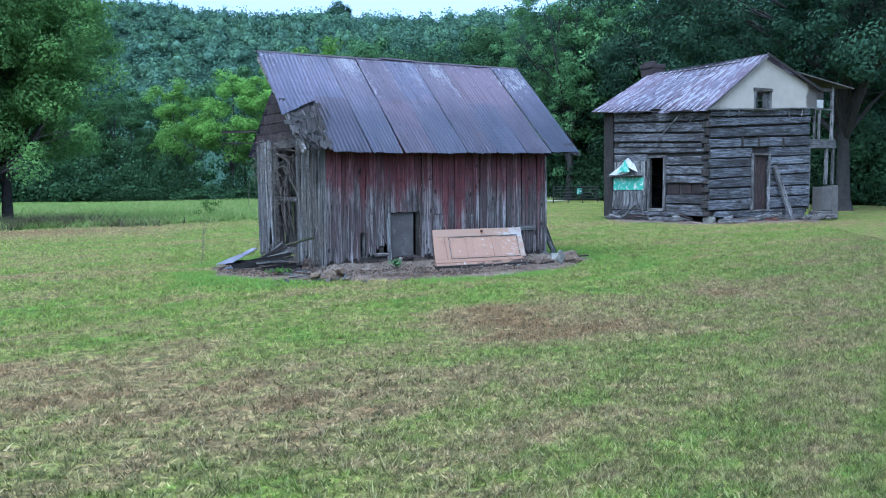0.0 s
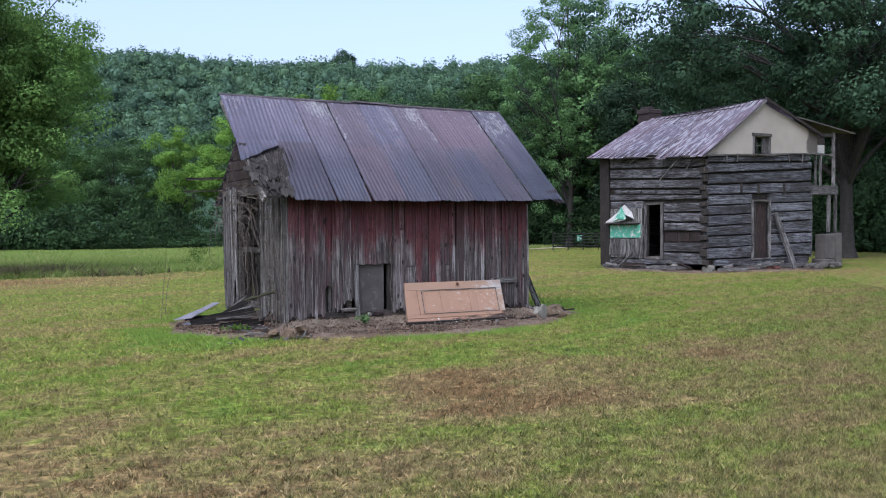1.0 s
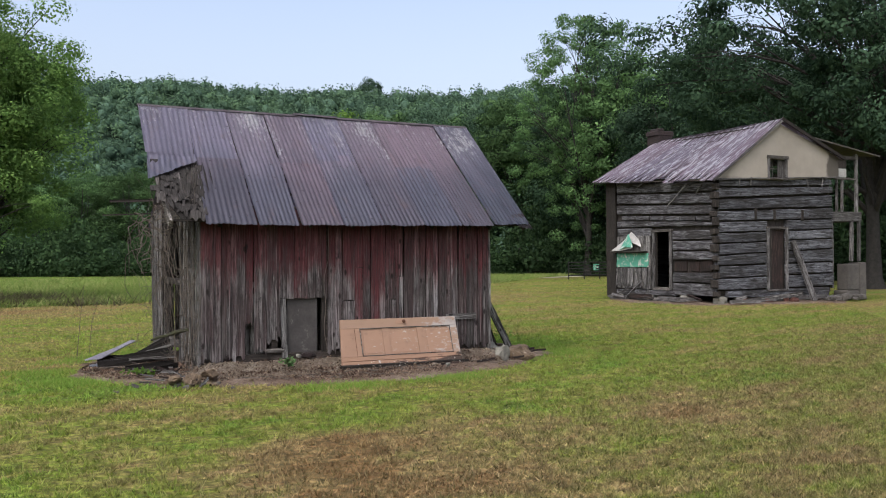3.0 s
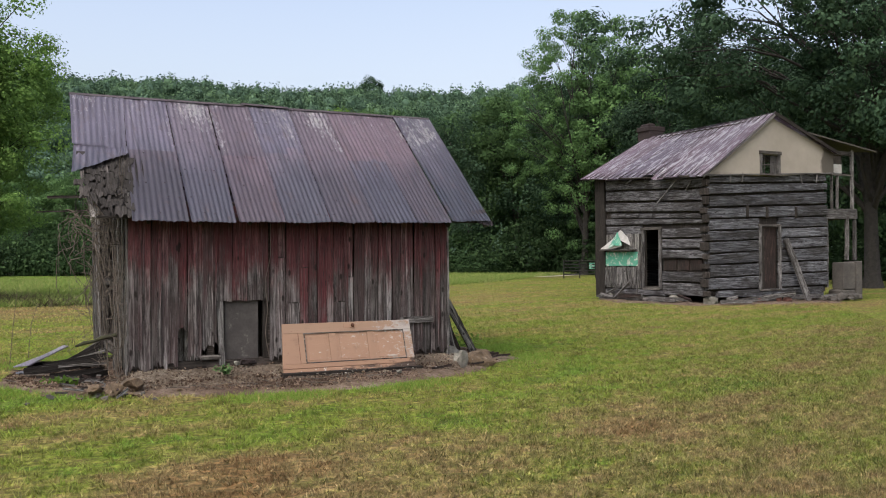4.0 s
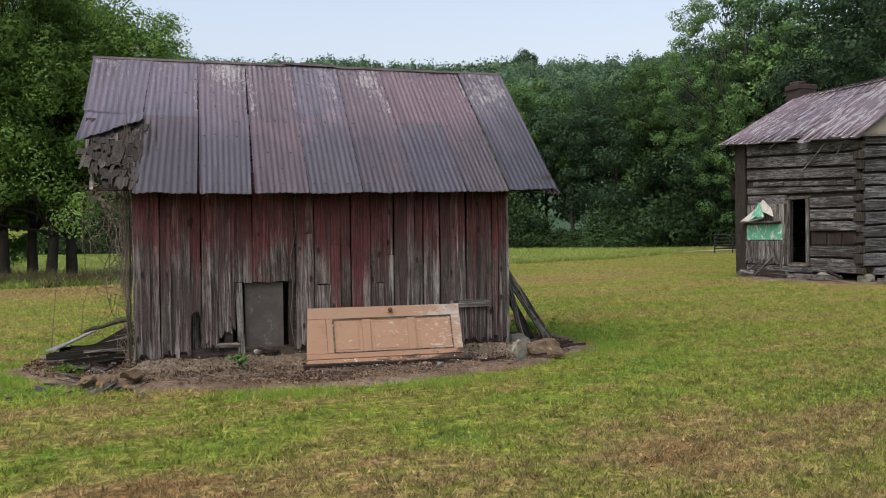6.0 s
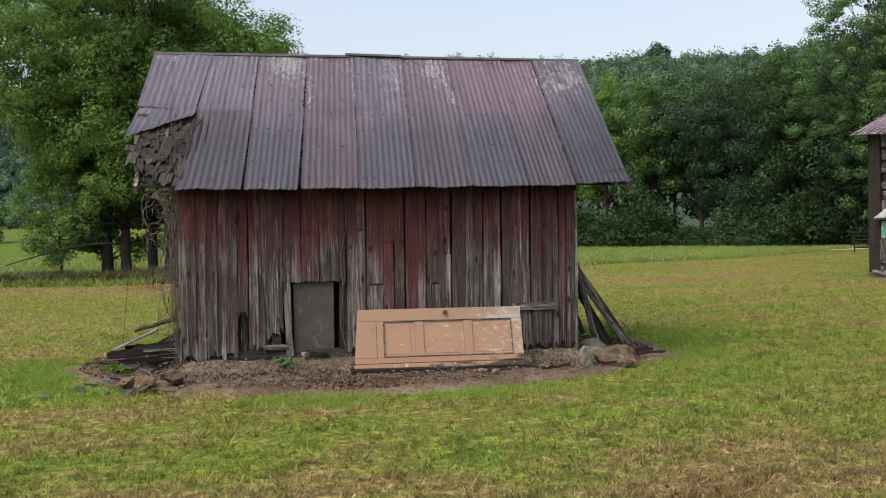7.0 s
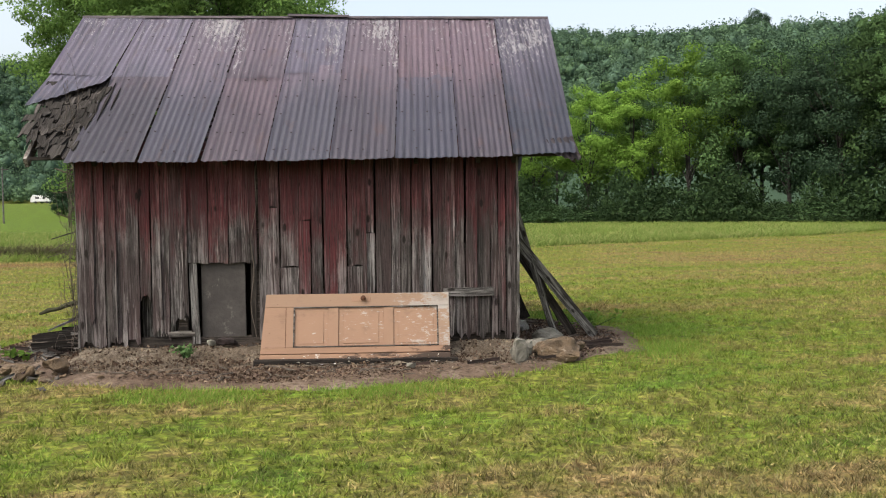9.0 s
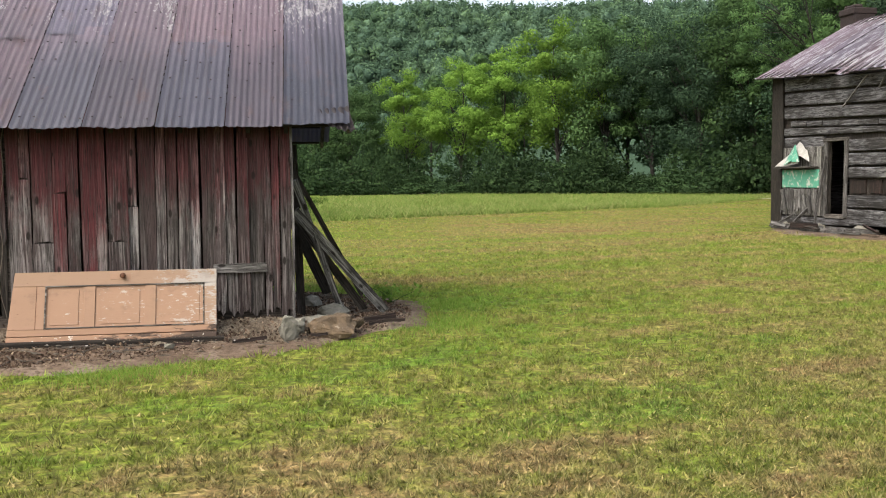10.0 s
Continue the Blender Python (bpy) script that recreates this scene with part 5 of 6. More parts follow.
bz = -0.02 + ends * (0.02 + 0.09 * smooth(14.95, 15.15, by) + 0.12 * smooth(15.15, 15.68, by + 0.09 * rough)) + 0.034 * rough * ends
bi = np.arange(bx.size).reshape(bx.shape)
bq = np.stack([bi[:-1, :-1], bi[:-1, 1:], bi[1:, 1:], bi[1:, :-1]], -1).reshape(-1, 4)
tagged(arrays("earth_bank", np.stack([bx, by, bz], -1).reshape(-1, 3), bq, M_BANK), "pale bare earth banked against the shed wall", "bare ground", kind="structure")


# ---- the log house ----
HX, HY = 27.85, 26.95
house = thing("log_house", "abandoned two-storey hewn log house, rusty tin roof, tan gable", "house", (31.0, 30.2, 0.05))
RH = random.Random(9)


def hewn(p, q, lo0, hi0, lo1, hi1, thick, seed, inward):
    """A hewn log from p to q in plan, with its lower and upper edge at both ends; its face is uneven."""
    r = random.Random(seed)
    p, q, inward = Vector((*p, 0)), Vector((*q, 0)), Vector((*inward, 0))
    L = (q - p).length
    n = max(3, int(L / 0.35))
    bm = bmesh.new()
    rings = []
    ph = r.uniform(0, 20)
    for i in range(n + 1):
        f = i / n
        c = p.lerp(q, f)
        lo = lo0 + (lo1 - lo0) * f + 0.022 * noise.noise(Vector((f * L * 1.3, ph, 0)))
        hi = hi0 + (hi1 - hi0) * f + 0.022 * noise.noise(Vector((f * L * 1.3, ph, 5)))
        out = 0.02 * noise.noise(Vector((f * L * 0.9, ph, 9)))
        ring = []
        for d, z in ((0.014 + out, lo), (out - 0.002, lo + 0.018), (out - 0.006, (lo + hi) / 2), (out, hi - 0.016), (0.016 + out, hi), (thick, hi), (thick, lo)):
            ring.append(bm.verts.new(c + inward * d + Vector((0, 0, z))))
        rings.append(ring)
    for a, b in zip(rings, rings[1:]):
        for i in range(7):
            bm.faces.new((a[i], a[(i + 1) % 7], b[(i + 1) % 7], b[i]))
    bm.faces.new(rings[0][::-1])
    bm.faces.new(rings[-1])
    bmesh.ops.recalc_face_normals(bm, faces=bm.faces)
    return bm


def backing(lo, hi):
    return box(lo, hi, 0.0)


# side wall (faces -x): an added dark sheet behind the chinks, then log by log
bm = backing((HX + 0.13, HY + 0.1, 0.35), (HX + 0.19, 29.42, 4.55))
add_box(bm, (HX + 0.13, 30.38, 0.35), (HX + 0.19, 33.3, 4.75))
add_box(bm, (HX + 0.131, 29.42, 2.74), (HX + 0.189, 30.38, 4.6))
side_wall = part("side_wall", bm, M_DARK, house, "added dark sheet behind the open chinks")
NEAR = (4.50, 4.11, 3.66, 3.27, 3.06, 2.84)
FAR = (4.85, 4.38, 3.93, 3.50, 3.28, 2.95)
for i in range(5):
    if i == 3:
        # chinks blocked with short pieces
        for a, b in zip((27.32, 28.12, 28.97, 29.89, 30.72, 31.53), (28.09, 28.93, 29.85, 30.67, 31.49, 32.37)):
            fa, fb = (a - 27.2) / 5.3, (b - 27.2) / 5.3
            z = [NEAR[4] + (FAR[4] - NEAR[4]) * f for f in (fa, fb)]
            t = [NEAR[3] + (FAR[3] - NEAR[3]) * f for f in (fa, fb)]
            part("chinking", hewn((HX + 0.05, a), (HX + 0.05, b), z[0] + 0.02, t[0] - 0.03, z[1] + 0.02, t[1] - 0.03, 0.1, int(a * 10), (1, 0)), M_LOGY, side_wall)
        continue
    gap = 0.055
    part("log", hewn((HX, 27.12), (HX, 32.66), NEAR[i + 1] + gap, NEAR[i] - gap * 0.5, FAR[i + 1] + gap, FAR[i] - gap * 0.5, 0.17, 20 + i, (1, 0)), M_LOGY, side_wall)
LOWZ = (2.78, 2.38, 1.98, 1.62, 1.18, 0.77, 0.27)
for i in range(6):
    if i == 3:
        for a, b in ((27.3, 27.85), (27.95, 28.45), (28.62, 29.25)):
            part("chinking", hewn((HX + 0.08, a), (HX + 0.08, b), 1.20, 1.60, 1.20, 1.60, 0.06, int(a * 10) + 3, (1, 0)), M_BROWN, side_wall)
        continue
    part("log", hewn((HX, 27.05 + 0.05 * (i % 2)), (HX, 29.30), LOWZ[i + 1] + 0.035, LOWZ[i] - 0.035, LOWZ[i + 1] + 0.045, LOWZ[i] - 0.015, 0.17, 30 + i, (1, 0)), M_LOGY, side_wall)
part("sill_log", hewn((HX - 0.02, 29.2), (HX - 0.02, 33.3), 0.26, 0.46, 0.24, 0.44, 0.2, 47, (1, 0)), M_LOGY, side_wall)
part("log", hewn((HX + 0.03, 30.55), (HX + 0.03, 32.66), 2.6, 2.92, 2.62, 2.95, 0.1, 48, (1, 0)), M_LOGY, side_wall)
# doorway
for y in (30.37, 29.40):
    board_at("door_jamb", pose(HX - 0.02, y, 0.5, 0, 0, -90), 2.3, 0.13, 0.05, int(y * 7), M_GREY, house)
part("door_lintel", box((HX - 0.05, 29.3, 2.74), (HX + 0.03, 30.5, 2.84), 0.01), M_GREYY, house)
part("threshold", box((HX - 0.06, 29.42, 0.46), (HX + 0.2, 30.36, 0.58), 0.012), M_GREYY, house, "pale worn threshold board")
# dark corner boards
board_at("corner_board", pose(HX - 0.03, 33.0, 0.15, 0, 0, -90), 4.75, 0.62, 0.05, 78, M_DARK, house)
# boarded bay: painted board, slats and a torn cover
bay = part("bay_panel", box((HX - 0.02, 30.62, 0.5), (HX + 0.10, 32.66, 2.62), 0.01), M_SIDE, house, "grey boarded bay beside the doorway")
part("painted_board", box((HX - 0.07, 30.66, 1.36), (HX - 0.022, 32.62, 1.92), 0.008), M_TEAL, bay, "board with peeling sea-green paint")
part("shelf_board", box((HX - 0.32, 30.72, 1.96), (HX - 0.02, 32.75, 2.01), 0.008), M_GREYY, bay)
for i in range(13):
    y = 30.72 + 0.15 * i
    low = RH.uniform(0.5, 0.68)
    board_at("slat", pose(HX - 0.10 - 0.06 * RH.random(), y + 0.07, low, RH.uniform(-9, 9), RH.uniform(-7, 0), -90), 1.32 - low, 0.135, 0.015, 600 + i, M_GREY, bay, 0.1, steps=3)
bm = bmesh.new()
pk = [(HX - 0.33, 32.62, 2.03), (HX - 0.12, 32.1, 2.42), (HX - 0.06, 31.66, 2.80), (HX - 0.12, 31.15, 2.5), (HX - 0.33, 30.72, 2.16), (HX - 0.36, 31.3, 2.10), (HX - 0.34, 31.9, 2.04)]
vs = [bm.verts.new(q) for q in pk]
mid = bm.verts.new((HX - 0.22, 31.55, 2.38))
for i in range(7):
    if i != 4:
        bm.faces.new((vs[i], vs[(i + 1) % 7], mid))
bmesh.ops.recalc_face_normals(bm, faces=bm.faces)
bmesh.ops.subdivide_edges(bm, edges=bm.edges[:], cuts=2, use_grid_fill=True)
for v in bm.verts:
    v.co += Vector((1, 0.3, 0.5)) * 0.05 * noise.noise(v.co * 4)
bmesh.ops.solidify(bm, geom=bm.faces[:], thickness=0.01)
part("torn_cover", bm, M_TARP, bay, "torn dirty-white sheet draped to a peak")
bm = bmesh.new()
for tri in (((HX - 0.40, 32.02, 2.06), (HX - 0.24, 31.66, 2.70), (HX - 0.42, 31.56, 2.20)), ((HX - 0.41, 31.58, 2.16), (HX - 0.24, 31.64, 2.70), (HX - 0.43, 31.12, 2.16))):
    bm.faces.new([bm.verts.new(q) for q in tri])
bmesh.ops.recalc_face_normals(bm, faces=bm.faces)
bmesh.ops.solidify(bm, geom=bm.faces[:], thickness=0.012)
part("painted_scrap", bm, M_TEAL, bay, "sea-green painted scraps under the torn sheet")

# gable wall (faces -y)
# here too a dark sheet is added so the chinks read black
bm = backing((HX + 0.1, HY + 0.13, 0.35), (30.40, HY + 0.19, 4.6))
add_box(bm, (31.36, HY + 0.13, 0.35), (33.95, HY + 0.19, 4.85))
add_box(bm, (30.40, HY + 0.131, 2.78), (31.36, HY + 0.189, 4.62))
gable_wall = part("gable_wall", bm, M_DARK, house, "added dark sheet behind the open chinks")
GL = (4.58, 4.29, 3.86, 3.42, 3.03, 2.62, 2.22, 1.81, 1.41, 0.96, 0.51, 0.24)
GR = (4.84, 4.51, 4.17, 3.65, 3.21, 2.82, 2.44, 2.05, 1.53, 1.10, 0.58, 0.17)
XR = 33.92


def gz(i, x):
    return GL[i] + (GR[i] - GL[i]) * (x - HX) / (33.5 - HX)


for i in range(11):
    gap = (0.03, 0.045, 0.05, 0.03, 0.02, 0.032, 0.018, 0.036, 0.022, 0.03, 0.03)[i]
    spans = [(HX + 0.13 - 0.09 * (i % 2), XR + 0.05 * (i % 2))] if i < 4 or i > 10 else [(HX + 0.13 - 0.09 * (i % 2), 30.36), (31.40, XR + 0.05 * (i % 2))]
    if i == 10:
        spans = [(HX + 0.5, 33.7)]
    for a, b in spans:
        part("log", hewn((a, HY), (b, HY), gz(i + 1, a) + gap, gz(i, a) - gap, gz(i + 1, b) + gap, gz(i, b) - gap, 0.17, 50 + i + int(a), (0, 1)), M_LOGX, gable_wall)
for x in (29.72, 30.7, 32.2):
    part("joist_end", box((x, HY - 0.05, 3.12), (x + 0.11, HY + 0.1, 3.55), 0.01), M_DARK, gable_wall)
# corner notches
for i in range(13):
    z = 0.3 + 0.325 * i
    part("log_end", box((HX - 0.07 - 0.03 * (i % 2), HY - 0.03 + 0.05 * RH.random(), z), (HX + 0.12, HY + 0.2 + 0.08 * (i % 2), z + RH.uniform(0.18, 0.3)), 0.02), M_DARK, gable_wall)
# gable door
for x in (30.38, 31.37):
    board_at("door_jamb", pose(x, HY - 0.035, 0.5, 0, 0, 0), 2.32, 0.10, 0.06, int(x * 9), M_GREY, house)
part("door_lintel", box((30.3, HY - 0.06, 2.80), (31.45, HY + 0.04, 2.88), 0.01), M_GREYX, house)
part("door_sill", box((30.36, HY - 0.05, 0.44), (31.40, HY + 0.1, 0.51), 0.01), M_GREYX, house)
part("door_leaf", box((30.48, HY + 0.09, 0.52), (31.30, HY + 0.125, 2.78), 0.005), M_BROWN, house, "brown plank door, shut")
part("door_stop", box((30.43, HY + 0.0, 0.52), (30.62, HY + 0.05, 2.78), 0.005), M_DARK, house)
# tan gable with its window
WX0, WX1, WZ0, WZ1 = 30.45, 31.30, 4.72, 5.42
bm = poly_slab(((HX + 0.05, 4.60), (WX0, 4.63), (WX0, 6.50), (HX + 0.12, 4.70)), HY - 0.06, HY + 0.02)
poly_slab(((WX1, 4.66), (34.26, 4.90), (34.26, 5.66), (WX1, 6.68)), HY - 0.06, HY + 0.02, bm)
poly_slab(((WX0, WZ1), (WX1, WZ1), (WX1, 6.68), (31.0, 6.82), (WX0, 6.50)), HY - 0.06, HY + 0.02, bm)
poly_slab(((WX0, 4.63), (WX1, 4.66), (WX1, WZ0), (WX0, WZ0)), HY - 0.06, HY + 0.02, bm)
part("gable_panel", bm, M_STUCCO, house, "tan board gable with dark mould at its edge")
stick((HX - 0.1, HY - 0.09, 4.57), (34.25, HY - 0.09, 4.87), 0.05, 0.05, 71, M_GREYX, house, "ledge")
win = part("window_frame", box((30.36, HY - 0.10, 4.72), (30.47, HY + 0.06, 5.44), 0.008), M_GREY, house, "grey window frame with broken panes")
part("window_jamb", box((31.28, HY - 0.10, 4.72), (31.39, HY + 0.06, 5.44), 0.008), M_GREY, win)
part("window_head", box((30.33, HY - 0.12, 5.44), (31.44, HY + 0.06, 5.56), 0.008), M_GREYX, win)
part("window_sill", box((30.33, HY - 0.14, 4.66), (31.44, HY + 0.06, 4.72), 0.008), M_GREYX, win)
part("sash_bar", box((30.47, HY + 0.015, 5.05), (30.95, HY + 0.04, 5.08), 0.003), M_GREYX, win)
part("sash_bar", box((30.68, HY + 0.018, 4.72), (30.71, HY + 0.042, 5.43), 0.003), M_GREY, win)
board_at("window_board", pose(31.12, HY + 0.03, 4.73, 0, 2, 0), 0.70, 0.30, 0.02, 72, M_GREY, win)
# attic and rooms closed behind
bm = backing((HX + 0.2, 33.2, 0.35), (34.0, 33.35, 4.7))
add_box(bm, (33.85, HY + 0.2, 0.35), (33.99, 33.19, 4.7))
part("rear_wall", bm, M_LOGX, house)
part("floor", box((HX + 0.2, HY + 0.2, 0.4), (33.84, 33.19, 0.5), 0), M_DARK, house)
part("loft_floor", box((HX + 0.2, HY + 0.2, 4.4), (33.84, 33.19, 4.5), 0), M_DARK, house)
part("rear_gable", poly_slab(((HX + 0.05, 4.7), (34.2, 4.7), (34.2, 5.6), (31.0, 6.75)), 33.25, 33.33), M_STUCCO, house)


# roof in long tin sheets
def hroof(y, v, lift=0.0):
    """Left slope: v is 0 at the ridge, 1 at the eave, which sags towards the front corner."""
    f = (y - 26.8) / 7.0
    e = Vector((27.45 - 0.12 * f, 0, 4.50 + 0.42 * f))
    r = Vector((31.0, 0, 6.95 - 0.05 * f - 0.10 * math.sin(math.pi * min(max(f, 0), 1))))
    p = r.lerp(e, v)
    p.z -= 0.10 * math.sin(math.pi * v) - lift
    p.y = y
    return p


hroof_part = part("roof", box((30.96, 26.95, 6.55), (31.04, 33.6, 6.78), 0.01), M_DARKX, house, "ridge beam under rust-streaked tin sheets")
for v in np.linspace(0.05, 0.97, 7):
    bm = bmesh.new()
    a, b = hroof(26.95, v), hroof(33.6, v)
    q = [bm.verts.new(p + Vector((dx, 0, dz))) for p in (a, b) for dx, dz in ((-0.05, -0.06), (0.05, -0.06), (0.05, -0.03), (-0.05, -0.03))]
    for i in range(4):
        bm.faces.new((q[i], q[(i + 1) % 4], q[4 + (i + 1) % 4], q[4 + i]))
    bm.faces.new(q[:4][::-1])
    bm.faces.new(q[4:])
    bmesh.ops.recalc_face_normals(bm, faces=bm.faces)
    part("lath", bm, M_DARKX, hroof_part)
y = 26.72
i = 0
while y < 33.7:
    w = 0.64
    y1 = min(y + w + 0.02, 33.75)
    long = RH.uniform(0.97, 1.02)
    if i == 4:
        long = 0.93
    top, low = RH.uniform(-0.004, 0.006), RH.uniform(0.0, 0.02)
    part("tin_sheet", corrugated(hroof(y1, 0.0, low), hroof(y, 0.0, low), hroof(y1, long, low), hroof(y, long, low), 4, depth=0.008, rows=8, sag=-0.03 * (i in (3, 4)), seed=60 + i, ragged=0.02), M_ROOF2, hroof_part)
    for q in (0.0, 0.32):
        run = [(*hroof(y + q, long * f, low + 0.02), 0.028) for f in np.linspace(0, 1, 7)]
        V, F = tubes([run], 4)
        arrays("seam", V, F, M_SEAM, hroof_part)
    y += w
    i += 1
# right slope and porch roof
part("tin_sheet", corrugated((31.0, 33.7, 6.9), (31.0, 26.72, 6.95), (34.4, 33.7, 5.62), (34.4, 26.72, 5.62), 40, rows=3), M_ROOF2, hroof_part)
stick((30.97, 26.70, 6.93), (34.40, 26.70, 5.58), 0.12, 0.04, 81, M_DARKX, hroof_part, "barge_board")
stick((27.5, 26.74, 4.50), (30.97, 26.70, 6.86), 0.07, 0.03, 82, M_GREYX, hroof_part, "barge_board")
bm = bmesh.new()
q = [bm.verts.new(p) for p in ((32.75, 26.75, 6.30), (36.55, 26.75, 5.76), (36.3, 33.4, 6.62), (32.7, 33.4, 7.16))]
bm.faces.new(q)
bmesh.ops.recalc_face_normals(bm, faces=bm.faces)
bmesh.ops.solidify(bm, geom=bm.faces[:], thickness=0.05)
part("porch_roof", bm, M_CONC, house, "low dark grey porch roof")
# porch: posts, upper floor, rail, glazed screen
porch = part("porch_deck", box((33.95, 27.05, 3.14), (35.72, 33.2, 3.20), 0.01), M_GREYX, house, "upper porch floor")
stick((33.92, 27.0, 3.32), (35.70, 27.0, 3.34), 0.38, 0.05, 83, M_GREYX, porch, "porch_beam")
for x, z0, z1, w in ((35.50, 3.5, 5.85, 0.11), (35.16, 1.55, 3.15, 0.13), (35.62, 1.55, 3.15, 0.11), (34.03, 0.5, 3.15, 0.07), (34.35, 3.5, 4.85, 0.05), (34.65, 3.5, 4.85, 0.05)):
    board_at("porch_post", pose(x, 27.06, z0, 0, RH.uniform(-1.2, 1.2), 0), z1 - z0, w, 0.1, int(x * 31), M_GREY, porch)
for y in (30.0, 33.0):
    board_at("porch_post", pose(35.55, y, 0.0), 5.85, 0.13, 0.12, int(y * 5), M_GREY, porch)
part("porch_rail", box((34.1, 27.0, 4.80), (35.5, 27.06, 4.87), 0.008), M_GREYX, porch)
part("glazed_panel", box((34.25, 27.08, 4.9), (34.95, 27.12, 5.25), 0.004), M_TARP, porch, "pale panel under the porch eave")
part("dark_panel", box((34.25, 27.08, 5.27), (34.95, 27.12, 5.60), 0.004), M_DARK, porch)
part("porch_plate", box((33.9, 27.02, 5.60), (35.6, 27.10, 5.76), 0.01), M_GREYX, porch)
# concrete piers under the porch
part("porch_pier", box((34.72, 26.85, 0.40), (35.38, 27.4, 1.45), 0.03), M_CONC, house, "stained concrete block under the porch posts")
part("porch_pier", box((35.39, 26.82, 0.0), (35.76, 27.4, 1.50), 0.03), M_CONC, house)
part("pier_footing", box((34.6, 26.85, 0.0), (35.38, 27.5, 0.40), 0.05), M_CONC, house)
# loose poles and splinters under the eave
for i, (a, b, w) in enumerate((((27.70, 28.35, 4.49), (27.72, 29.46, 3.70), 0.05), ((27.55, 30.64, 4.72), (27.60, 31.05, 4.56), 0.05), ((27.74, 27.6, 4.46), (27.74, 27.9, 4.1), 0.04))):
    stick(a, b, w, 0.04, 240 + i, M_GREYY, house, "loose_pole")
for i, x in enumerate((28.9, 29.5, 32.4, 33.3)):
    stick((x, HY - 0.1, 4.66 + 0.04 * i), (x + RH.uniform(-0.1, 0.1), HY - 0.11, 4.32 + 0.05 * i), 0.05, 0.02, 250 + i, M_GREY, house, "splinter")
# chimney behind the ridge
bm = box((30.80, 33.42, 0.0), (31.6, 34.2, 7.28), 0.03)
add_box(bm, (30.74, 33.40, 7.12), (31.66, 34.22, 7.34), 0.03)
add_box(bm, (30.86, 33.5, 7.33), (31.2, 34.1, 7.46), 0.04)
part("chimney", bm, M_BRICK, house, "dark old brick chimney")


# ---- things round the shed ----
# door lying on its long side against the shed
old_door = thing("panel_door", "peach-painted panel door on its side, leaning on the shed", "door", (9.72, 15.25, 0.12))
DL, DW = 2.034, 0.748
tilt = pose(8.702, 15.24, 0.089, -20.0, 0.1, -1.07)


def on_door(bm, name, material, label=""):
    # the lock end is sawn off at a slant
    for v in bm.verts:
        if v.co.x < 0.06:
            v.co.x += 0.028 * (2 * v.co.z / DW - 1)
    ob = part(name, bm, material, old_door, label)
    ob.matrix_basis = tilt
    return ob


on_door(box((0.0, -0.03, 0.0), (DL + 0.005, 0.016, 0.074), 0.007), "bottom_edge", M_EDGE, "split lower edge, charred and chipped white")
for z0, z1, nm in ((0.082, 0.15, "stile"), (0.60, DW, "stile")):
    on_door(box((0.0, -0.018, z0), (DL, 0.018, z1), 0.004), nm, M_EDGE2 if z0 < 0.1 else M_PEACHW)
for x0, x1 in ((0.0, 0.33), (0.71, 0.82), (1.31, 1.42), (1.91, DL)):
    on_door(box((x0 + 0.001, -0.0175, 0.151), (x1, 0.0175, 0.599), 0.003), "rail", M_PEELED if x1 == DL else M_PEACH)
for x0, x1 in ((0.33, 0.71), (0.82, 1.31), (1.42, 1.91)):
    on_door(box((x0, -0.004, 0.15), (x1, 0.006, 0.60), 0.0), "door_panel", M_FLAKE)
    on_door(box((x0 + 0.05, -0.009, 0.19), (x1 - 0.05, -0.003, 0.56), 0.004), "raised_field", M_FLAKE)
for a, b in (((0.33, -0.022, 0.15), (1.91, -0.016, 0.165)), ((0.33, -0.022, 0.587), (1.91, -0.016, 0.602)), ((0.33, -0.0222, 0.166), (0.345, -0.0162, 0.586)), ((1.895, -0.0222, 0.166), (1.91, -0.0162, 0.586))):
    on_door(box(a, b, 0.002), "moulding", M_GREYX)
on_door(box((0.245, -0.0195, 0.151), (0.251, -0.0165, 0.599), 0.0), "moulding", M_RUST)
on_door(box((0.96, -0.021, 0.655), (1.17, -0.017, 0.715), 0.002), "lock_plate", M_PEACH, "painted lock plate")
bm = bmesh.new()
bmesh.ops.create_uvsphere(bm, u_segments=14, v_segments=9, radius=0.03)
for v in bm.verts:
    v.co = Vector((v.co.x + 1.09, v.co.y * 0.8 - 0.055, v.co.z + 0.685))
bmesh.ops.create_cone(bm, cap_ends=True, segments=12, radius1=0.012, radius2=0.012, depth=0.04, matrix=pose(1.09, -0.035, 0.685, 90))
on_door(bm, "knob", M_RUST, "round rusty knob")
tagged(mesh_ob("charred_beam", plank(2.18, 0.11, 0.14, 5, 0, 8), M_DARK), "dark rotten beam under the leaning door", "beam").matrix_basis = pose(8.63, 15.16, 0.065, 0, 90, 0)

# planks that lean on the shed's end
for i, (a, b, w, t) in enumerate((((12.17, 16.64, 0.08), (11.60, 16.18, 1.72), 0.08, 0.04), ((12.73, 16.95, 0.07), (11.60, 16.22, 1.36), 0.12, 0.05), ((12.47, 17.05, 0.07), (11.60, 16.45, 1.30), 0.10, 0.045), ((12.62, 18.7, 0.06), (11.62, 17.6, 1.88), 0.07, 0.045), ((12.15, 19.0, 0.06), (11.62, 18.6, 1.25), 0.15, 0.05), ((11.68, 16.75, 0.06), (11.60, 16.75, 2.15), 0.10, 0.03))):
    tagged(stick(a, b, w, t, 130 + i, M_SIDE if i < 2 else M_DARK), "dark weathered plank leaning on the shed", "plank", "planks leaning on the shed")

